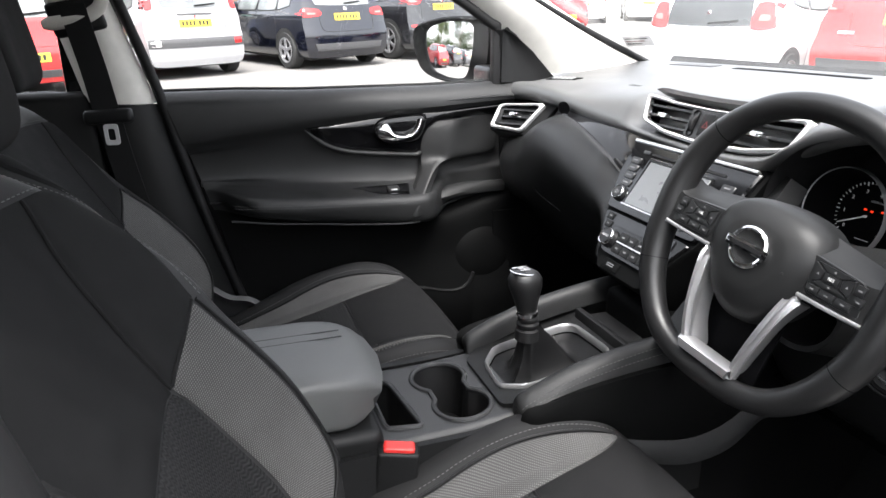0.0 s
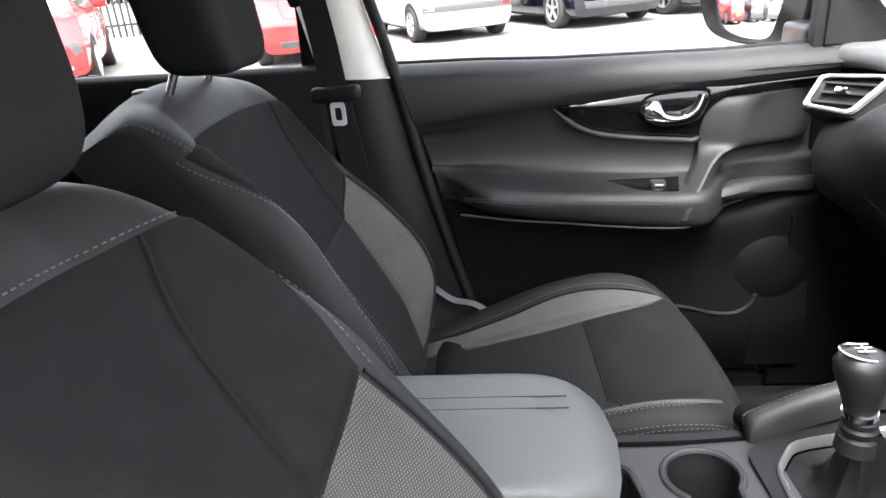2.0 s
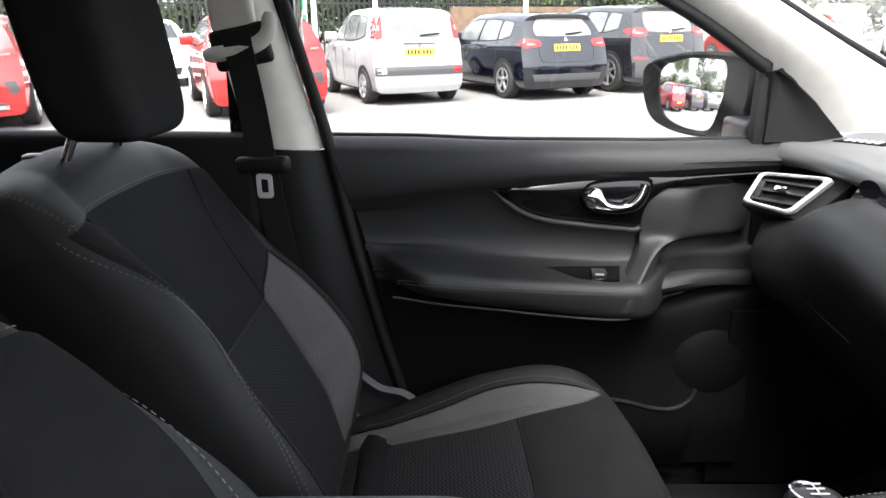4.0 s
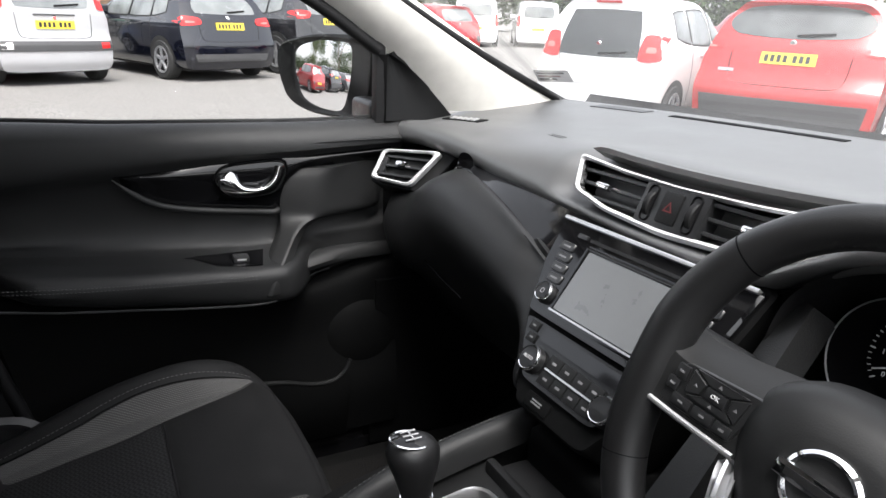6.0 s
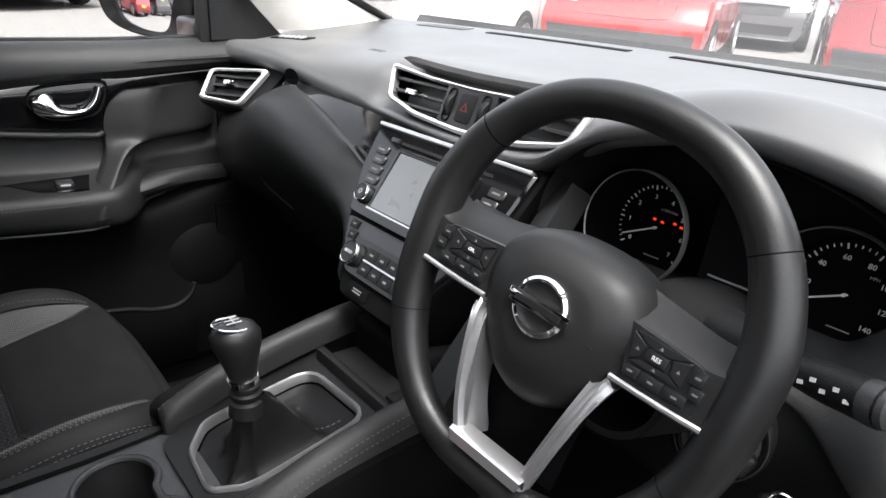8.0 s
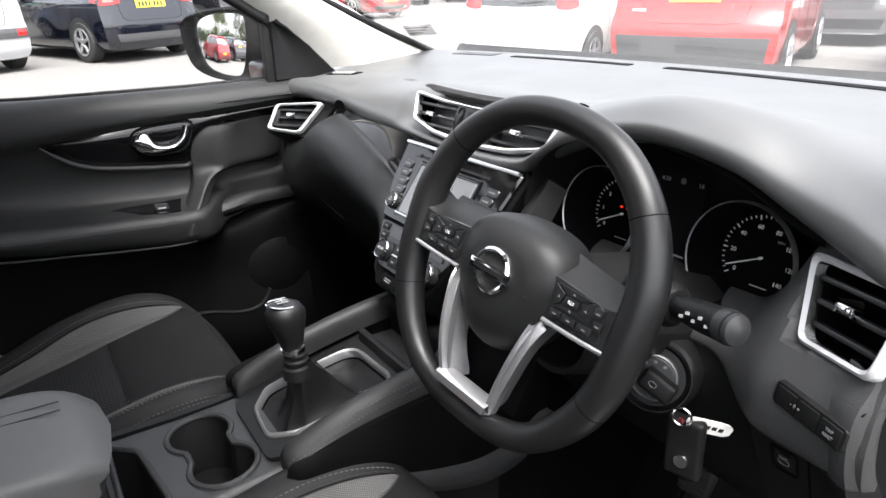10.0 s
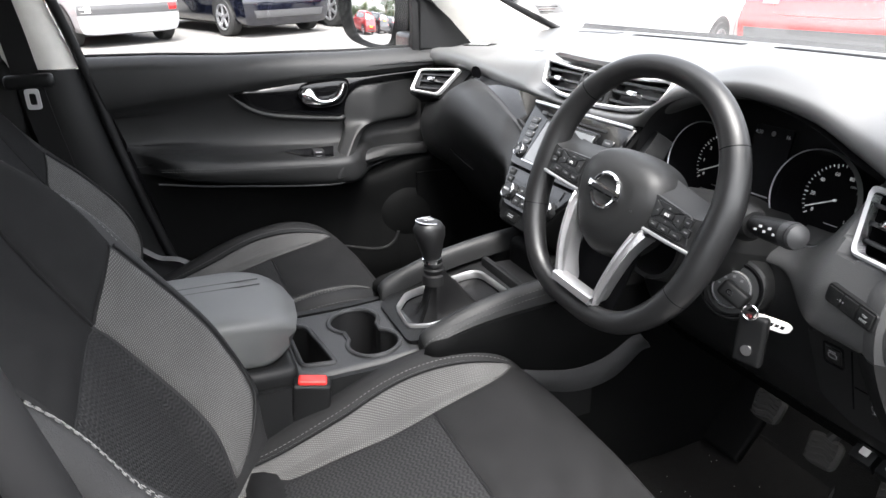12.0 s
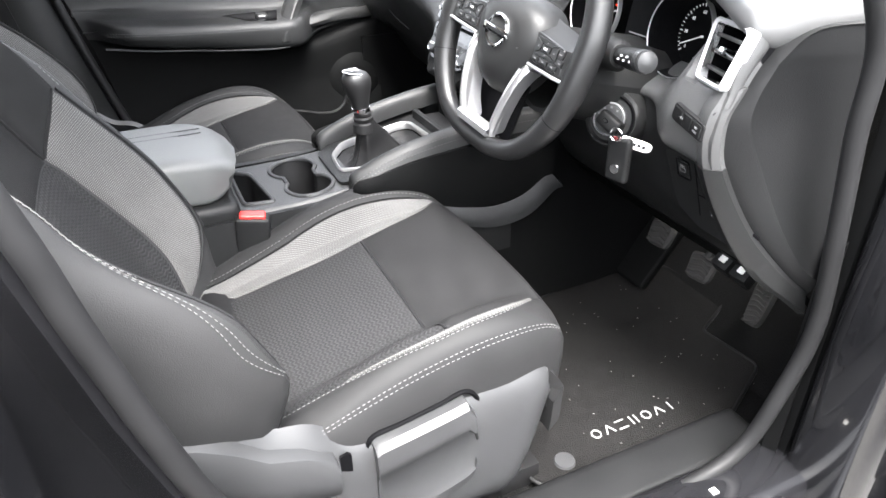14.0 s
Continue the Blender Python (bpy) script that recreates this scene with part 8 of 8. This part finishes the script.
BLACK_PAINT = paint("black_paint", (0.012, 0.012, 0.014), 0.15)
GREY_PAINT = paint("grey_paint", (0.12, 0.12, 0.125))

focus_s = hatch(4.3, 1.82, 1.565, 1.0, plate=(0, 0.955), badge=1.105, gap=0.70, r=0.33, round=0.75, pane=CARGLASS_MID,
                rear_z=[0.2, 0.34, 0.66, 0.78, 1.06, 1.42, 1.50, 1.7], rear_y=[0.10, 0.0, -0.04, 0.08, 0.17, 0.46, 0.40, 0.5],
                glass=[(-0.64, 1.475), (0.64, 1.475), (0.72, 1.145), (-0.72, 1.145)],
                lights=[([(0.66, 1.085), (0.90, 1.115), (0.905, 1.02), (0.67, 1.005)], LENS_RED, "red and clear tail light")],
                extra=[("lower_bumper", [(-0.80, 0.56), (0.80, 0.56), (0.76, 0.27), (-0.76, 0.27)], BUMPER, "dark lower bumper"), ("spoiler", [(-0.66, 1.535), (0.66, 1.535), (0.64, 1.482), (-0.64, 1.482)], RED_PAINT, ""), ("reversing_lens", [(0.70, 1.060), (0.84, 1.070), (0.84, 1.028), (0.70, 1.022)], LENS_WHITE, ""), ("reversing_lens", [(-0.84, 1.070), (-0.70, 1.060), (-0.70, 1.022), (-0.84, 1.028)], LENS_WHITE, ""), ("name_mark", [(-0.66, 0.83), (-0.50, 0.83), (-0.50, 0.80), (-0.66, 0.80)], ALLOY, "")], aerial=0.6)
city_s = hatch(3.45, 1.615, 1.525, 0.98, pane=CARGLASS, round=0.2, bare=True, plate=(0, 0.60), badge=0.98, gap=0.70, r=0.28, axles=(0.58, 2.92), mirror=2.1,
               rear_z=[0.2, 0.32, 0.62, 0.74, 1.0, 1.40, 1.47, 1.7], rear_y=[0.05, 0.0, -0.02, 0.05, 0.09, 0.26, 0.24, 0.3],
               glass=[(-0.44, 1.37), (0.44, 1.37), (0.53, 0.84), (-0.53, 0.84)],
               lights=[([(0.53, 1.12), (0.76, 1.10), (0.78, 0.82), (0.49, 0.80)], LENS_RED, "red tail light")],
               extra=[("high_brake_light", [(-0.16, 1.465), (0.16, 1.465), (0.16, 1.435), (-0.16, 1.435)], LENS_RED, ""), ("plate_recess", [(-0.36, 0.68), (0.36, 0.68), (0.33, 0.54), (-0.33, 0.54)], WHITE_PAINT, "")], wl=1, mirror_mat=BLACK_PAINT)
panda_s = hatch(3.65, 1.64, 1.55, 1.0, plate=(0, 0.84), badge=0.93, gap=0.66, r=0.29, axles=(0.62, 2.92), mirror=2.35, tumble=0.2, spokes=6,
                rear_z=[0.2, 0.32, 0.60, 0.66, 1.0, 1.42, 1.48, 1.7], rear_y=[0.05, 0.0, 0.0, 0.06, 0.08, 0.20, 0.2, 0.26],
                glass=[(-0.48, 1.43), (0.48, 1.43), (0.53, 1.06), (-0.53, 1.06)],
                lights=[([(0.60, 1.43), (0.74, 1.42), (0.78, 1.04), (0.62, 1.04)], LENS_RED, "tall red tail light")],
                extra=[("bumper_strip", [(-0.78, 0.62), (0.78, 0.62), (0.78, 0.48), (-0.78, 0.48)], BUMPER, "grey bumper strip"), ("reflector", [(0.60, 0.60), (0.74, 0.60), (0.74, 0.51), (0.60, 0.51)], LENS_RED, ""), ("fog_lamp", [(-0.74, 0.60), (-0.60, 0.60), (-0.60, 0.51), (-0.74, 0.51)], LENS_WHITE, ""), ("handle_bar", [(-0.28, 0.985), (0.28, 0.985), (0.28, 0.965), (-0.28, 0.965)], BUMPER, "")])
p308_s = hatch(4.25, 1.80, 1.46, 0.96, plate=(0, 0.87), badge=0.99, gap=0.64, r=0.32,
               glass=[(-0.50, 1.34), (0.50, 1.34), (0.62, 1.05), (-0.62, 1.05)],
               lights=[([(0.52, 1.0), (0.88, 1.03), (0.89, 0.86), (0.50, 0.89)], LENS_RED, "red tail light")],
               extra=[("lower_bumper", [(-0.70, 0.44), (0.70, 0.44), (0.66, 0.32), (-0.66, 0.32)], BUMPER, "dark lower bumper"), ("spoiler", [(-0.56, 1.43), (0.56, 1.43), (0.53, 1.36), (-0.53, 1.36)], BLACK_PAINT, "")])
suv_s = hatch(4.38, 1.82, 1.59, 1.06, plate=(0, 0.98), badge=1.08, gap=0.66, r=0.36, spokes=6,
              lights=[([(0.48, 1.16), (0.88, 1.18), (0.90, 1.02), (0.58, 1.03)], LENS_RED, "red boomerang tail light")],
              extra=[("lower_bumper", [(-0.82, 0.60), (0.82, 0.60), (0.80, 0.30), (-0.80, 0.30)], BUMPER, "black lower bumper"), ("reflector", [(-0.82, 0.66), (-0.60, 0.66), (-0.60, 0.62), (-0.82, 0.62)], LENS_RED, "")])
rio_s = hatch(4.05, 1.72, 1.47, 0.98, plate=(0, 0.52), badge=0.93, gap=0.66,
              lights=[([(0.50, 1.0), (0.82, 1.05), (0.83, 0.93), (0.52, 0.90)], LENS_RED, "red and clear tail light")],
              extra=[("side_vent", [(0.60, 0.62), (0.74, 0.64), (0.78, 0.50), (0.68, 0.46)], BUMPER, ""), ("lower_bumper", [(-0.6, 0.36), (0.6, 0.36), (0.56, 0.26), (-0.56, 0.26)], BUMPER, ""), ("exhaust", [(0.5, 0.33), (0.62, 0.33), (0.62, 0.28), (0.5, 0.28)], CHROME, "")])

van_s = hatch(4.4, 1.83, 1.84, 1.12, plate=(0, 0.72), badge=1.0, gap=0.5, tumble=0.10, r=0.32, seams=(1.6, 2.5),
              rear_z=[0.2, 0.35, 0.60, 0.72, 1.1, 1.70, 1.78, 2.0], rear_y=[0.06, 0.0, 0.0, 0.03, 0.04, 0.10, 0.10, 0.15],
              glass=[(-0.60, 1.62), (0.60, 1.62), (0.64, 1.16), (-0.64, 1.16)], side_glass=[("front_side_window", [(2.5, 1.68), (2.95, 1.62), (3.25, 1.18), (2.5, 1.15)])],
              lights=[([(0.74, 1.25), (0.88, 1.25), (0.89, 0.80), (0.76, 0.80)], LENS_RED, "tall red tail light")])
with_face = lambda spec, **kw: {**spec, "face": True, **kw}

make_car("parked_hatchback", focus_s, (-4.10, 6.62), 24, RED_PAINT, "bright red hatchback parked tail towards the windscreen")
make_car("parked_city_car", city_s, (-5.95, 5.75), 24, WHITE_PAINT, "small white city car with black glass tailgate")
make_car("parked_suv", suv_s, (-1.45, 7.75), 24, DEEP_RED, "deep red crossover parked beside the red hatchback")
make_car("parked_small_car", panda_s, (-10.95, 0.20), 113, SILVER_PAINT, "boxy silver-white small car parked across the lane")
make_car("parked_hatchback", p308_s, (-11.45, 2.72), 113, NAVY, "dark blue hatchback with red tail lights")
make_car("parked_suv", suv_s, (-12.45, 4.85), 113, BLACK_PAINT, "black crossover with large alloy wheels")
make_car("parked_hatchback", rio_s, (-9.35, -1.90), 113, RED_PAINT, "red hatchback with oval exhaust")
make_car("parked_hatchback", rio_s, (-8.1, -5.6), 113, RED_PAINT, "red hatchback beyond an empty bay")
make_car("parked_hatchback", with_face(p308_s), (-18.6, -7.3), 293, WHITE_PAINT, "white hatchback facing the lane behind an empty bay")
make_car("parked_hatchback", rio_s, (-17.2, 10.2), 103, DEEP_RED, "small red hatchback in a far row")
make_car("parked_van", van_s, (-23.6, 17.3), 60, WHITE_PAINT, "plain white panel van in the far row")
make_car("parked_van", van_s, (-23.4, 14.2), 60, WHITE_PAINT, "plain white panel van beside another van")
make_car("parked_suv", with_face(suv_s), (-9.6, 14.2), 204, DEEP_RED, "dark red crossover facing the lane")
make_car("parked_hatchback", with_face(rio_s), (-6.9, 15.4), 204, GREY_PAINT, "grey hatchback facing the lane")
make_car("parked_suv", with_face(suv_s), (-4.2, 16.4), 204, BLACK_PAINT, "black crossover facing the lane")
# cars behind, which the door mirror shows
make_car("parked_hatchback", rio_s, (-5.9, -9.2), 113, DEEP_RED, "deep red hatchback seen in the door mirror")
make_car("parked_suv", suv_s, (-5.0, -11.8), 113, BLACK_PAINT, "black crossover seen in the door mirror")
make_car("parked_hatchback", p308_s, (-4.1, -14.4), 113, GREY_PAINT, "grey hatchback seen in the door mirror")
make_car("parked_city_car", city_s, (-3.2, -17.0), 113, WHITE_PAINT, "white city car seen in the door mirror")

# ---- fence, poles, trees ----
ROW = Vector((-0.39, 0.92, 0)).normalized()
fence = thing("palisade_fence", (0, 0, 0), "tall black steel palisade fence behind the parked cars", "fence")
FO = Vector((-19.4, -3.4, 0))
pale_m = bpy.data.meshes.new("pale")
v_, f_ = box(-0.03, 0.03, -0.008, 0.008, 0.05, 2.15, 0.004, 1)
pale_m.from_pydata(v_.tolist(), [], f_)
pale_m.materials.append(IRON)
ang = math.degrees(math.atan2(ROW.y, ROW.x))
for q in range(150):
    ob = new("pale", pale_m)
    ob.parent = fence
    p = FO + ROW * (-13.0 + 0.155 * q)
    ob.matrix_basis = Matrix.Translation(p) @ Matrix.Rotation(radians(ang), 4, "Z")
for z in (0.35, 1.85):
    a, b = FO + ROW * -13.2, FO + ROW * 10.4
    part("rail", tube([(a.x - 0.03, a.y, z), (b.x - 0.03, b.y, z)], 0.03, 6), IRON, fence)
for q in range(10):
    p = FO + ROW * (-13.0 + 2.6 * q)
    part("post", box(p.x - 0.11, p.x - 0.03, p.y - 0.04, p.y + 0.04, 0, 2.25, 0.01), IRON, fence)
fence.matrix_world = OUT


def standing(name, mesh, mat, at, label, category, kind=""):
    ob = part(name, mesh, mat)
    tagged(ob, label, category, kind=kind)
    ob.matrix_world = OUT @ Matrix.Translation((at[0], at[1], 0))
    return ob


for at in ((-15.3, -2.2), (-15.95, -0.9), (-15.9, 2.55), (-21.0, 8.6)):
    standing("lamp_post", lathe([(0, 0.08), (0.3, 0.075), (0.32, 0.06), (5.5, 0.045), (5.5, 0.001)], 16, "z"), WHITE_STEEL, at, "slim white painted steel lamp post", "post")
sign = thing("fence_sign", (0, 0, 0), "white notice board with a green band on the fence", "sign")
part("board", box(-0.20, 0.20, -0.012, 0.012, 1.35, 1.95, 0.004), WHITE_STEEL, sign)
part("green_band", box(-0.18, 0.18, -0.018, -0.012, 1.38, 1.52), GREEN_SIGN, sign)
part("pictogram", join(box(-0.13, -0.04, -0.018, -0.012, 1.62, 1.86), box(0.04, 0.13, -0.018, -0.012, 1.62, 1.86)), GREEN_SIGN, sign)
sign.matrix_world = OUT @ Matrix.Translation((-16.45, -2.75, 0)) @ Matrix.Rotation(radians(100), 4, "Z")
standing("timber_wall", box(-0.1, 0.1, -4.5, 4.5, 0, 1.75, 0.02), TIMBER, (-22.0, 5.2), "brown boarded wall under the trees", "wall", "structure").rotation_euler.rotate_axis("Z", radians(20))
standing("blue_crate", box(-0.5, 0.5, -0.8, 0.8, 0, 1.15, 0.05), BLUE, (-20.6, -0.6), "blue plastic crate behind the fence", "crate")


def leaf_cloud(blobs, count, size, seed, droop=0.35):
    rg = np.random.RandomState(seed)
    v, f = [], []
    w = np.array([b[3] * b[4] * b[5] for b in blobs]) ** 0.67
    for q in range(count):
        b = blobs[rg.choice(len(blobs), p=w / w.sum())]
        d = rg.normal(size=3)
        d /= np.linalg.norm(d)
        r = rg.uniform(0.30, 1.05)
        c = np.array(b[:3]) + d * r * np.array(b[3:6])
        n = d + rg.normal(size=3) * 0.6 + V3(0, 0, droop)
        n /= np.linalg.norm(n)
        a = np.cross(n, rg.normal(size=3))
        a /= np.linalg.norm(a)
        e = np.cross(n, a)
        s = size * rg.uniform(0.6, 1.4)
        k = len(v)
        v += [c - a * s, c - e * s * 0.45, c + a * s, c + e * s * 0.45 + n * s * 0.15]
        f.append((k, k + 1, k + 2, k + 3))
    return np.array(v), f


def tree(at, h, spread, seed, mat, label):
    rg = np.random.RandomState(seed)
    t = thing("tree", (0, 0, 0), label, "tree")
    limbs = [tube(spline([(0, 0, 0), (rg.uniform(-.1, .1), rg.uniform(-.1, .1), h * 0.3), (rg.uniform(-.3, .3), rg.uniform(-.3, .3), h * 0.7)], 8), np.linspace(0.16, 0.05, 8), 8)]
    blobs = []
    for q in range(9):
        a = rg.uniform(0, 6.28)
        r = spread * rg.uniform(0.2, 0.75)
        z = h * rg.uniform(0.35, 0.85)
        c = (r * math.cos(a), r * math.sin(a), z)
        limbs.append(tube([(0, 0, h * rg.uniform(0.2, 0.5)), (c[0] * 0.5, c[1] * 0.5, z * 0.85), c], [0.06, 0.04, 0.015], 6))
        blobs.append((*c, spread * rg.uniform(0.3, 0.5), spread * rg.uniform(0.3, 0.5), h * rg.uniform(0.10, 0.18)))
    part("trunk", join(*limbs), BARK, t)
    part("crown", leaf_cloud(blobs, 7000, 0.095, seed), mat, t, flat=True)
    t.matrix_world = OUT @ Matrix.Translation((at[0], at[1], 0))


for q, (x, y, h, sp) in enumerate(((-23.5, -9.5, 5.5, 3.0), (-24.0, -5.5, 5.0, 2.8), (-24.5, -1.5, 5.5, 3.0), (-25.0, 3.0, 4.6, 3.2), (-25.5, 7.5, 5.0, 3.2), (-27.0, 12.0, 5.5, 3.0), (-9.5, -27.0, 8.5, 4.2), (-16.0, -25.0, 7.0, 3.6), (-4.5, -30.0, 6.5, 3.2))):
    tree((x, y), h, sp, 20 + q, LEAF if q % 2 else LEAF_DARK, "leafy green tree behind the car park")
hedge = leaf_cloud([(x, 62 - 0.25 * x + 3 * math.sin(x * 0.4), 2.2 + 0.8 * math.sin(x * 0.7), 4.0, 2.5, 2.6) for x in range(-62, 40, 5)], 24000, 0.30, 3)
standing("tree_line", hedge, LEAF_DARK, (0, 0), "distant dark green line of trees", "trees", "stuff").data.polygons.foreach_set("use_smooth", [False] * 24000)
hedge = leaf_cloud([(-52 + 0.2 * y, y, 2.6 + 0.8 * math.sin(y * 0.7), 2.5, 4.0, 2.8) for y in range(-40, 60, 5)], 24000, 0.30, 5)
standing("tree_line", hedge, LEAF_DARK, (0, 0), "distant dark green line of trees", "trees", "stuff").data.polygons.foreach_set("use_smooth", [False] * 24000)
hedge = leaf_cloud([(x, -48 + 0.2 * x, 2.2 + 0.8 * math.sin(x * 0.7), 4.0, 2.5, 2.6) for x in range(-50, 30, 5)], 15000, 0.30, 7)
standing("tree_line", hedge, LEAF_DARK, (0, 0), "distant dark green line of trees", "trees", "stuff").data.polygons.foreach_set("use_smooth", [False] * 15000)
# Unseen neighbour car, added to keep low sky light out of the doorway.
make_car("parked_hatchback", p308_s, (2.75, -2.0), 0, BLACK_PAINT, "unseen black hatchback added to block light from the right")

# The outer skin of the car the view is from: below its windows, with the driver's doorway left open.
own_s = hatch(4.38, 1.84, 1.60, 1.04, r=0.34)
v_, f_ = car_body(own_s)
v_ = np.array(v_) + V3(0, -1.86, 0.04)
keep = []
for q in f_:
    c_ = v_[list(q)].mean(0)
    if c_[2] > 1.01 + 0.03 * (c_[1] > 1.7) or (c_[0] > 0.5 and 0.12 < c_[1] < 1.10):
        continue
    if c_[2] < 0.26 and abs(c_[0]) < 0.7:
        continue
    keep.append(q)
part("outer_body", (v_, keep), BODY_BLACK, car, "glossy black painted body")
for sx in (-1, 1):
    for wy in (own_s["axles"][0] - 1.86, own_s["axles"][1] - 1.86):
        wm = Matrix.Translation((sx * 0.82, wy, 0.36)) @ Matrix.Scale(-sx, 4, (1, 0, 0))
        ty = part("tyre", moved(wheel_mesh(0.34, 0.21), wm), TYRE, car)
        front = rim_mesh(0.34, 0.21, 5)[1]
        part("wheel_rim", moved(front, wm), ALLOY, ty, "alloy wheel rim")
    part("headlight", moved(box(-0.20, 0.20, -0.06, 0.06, -0.05, 0.05, 0.03, 3), pose(sx * 0.66, 2.27, 0.80, 0, 0, -sx * 28)), LENS_WHITE, car, "clear headlight")
part("bonnet", shell([[(x, y, 1.045 - 0.055 * ((y - 1.45) / 0.9) ** 2 - 0.05 * (x / 0.75) ** 2) for y in np.linspace(1.50, 2.38, 12)] for x in np.linspace(-0.76, 0.76, 14)], 0.02), BODY_BLACK, car, "glossy black bonnet")
# Unseen opaque panes, added to stop sky light entering from behind.
part("tailgate_window", shell([[(x * (0.60 + 0.08 * k), -1.46 - 0.34 * k - 0.05 * (1 - x * x), 1.45 - 0.44 * k) for k in np.linspace(0, 1, 8)] for x in np.linspace(-1, 1, 14)], 0.01), CARGLASS, car, "unseen opaque tailgate pane keeping sky light out")
for sx in (-1, 1):
    if sx > 0:
        part("rear_side_window", shell([[(sx * (0.645 + 0.075 * k), y - 0.30 * k * smooth(-y, 0.8, 1.4), 1.475 - 0.43 * k) for k in np.linspace(0, 1, 6)] for y in np.linspace(-1.46, -0.06, 16)], 0.008), CARGLASS, car, "unseen opaque rear door pane keeping sky light out")
    part("belt_infill", box(*sorted((sx * 0.70, sx * 0.84)), -1.72, -0.04, 0.96, 1.055, 0.03, 2), BODY_BLACK, car)
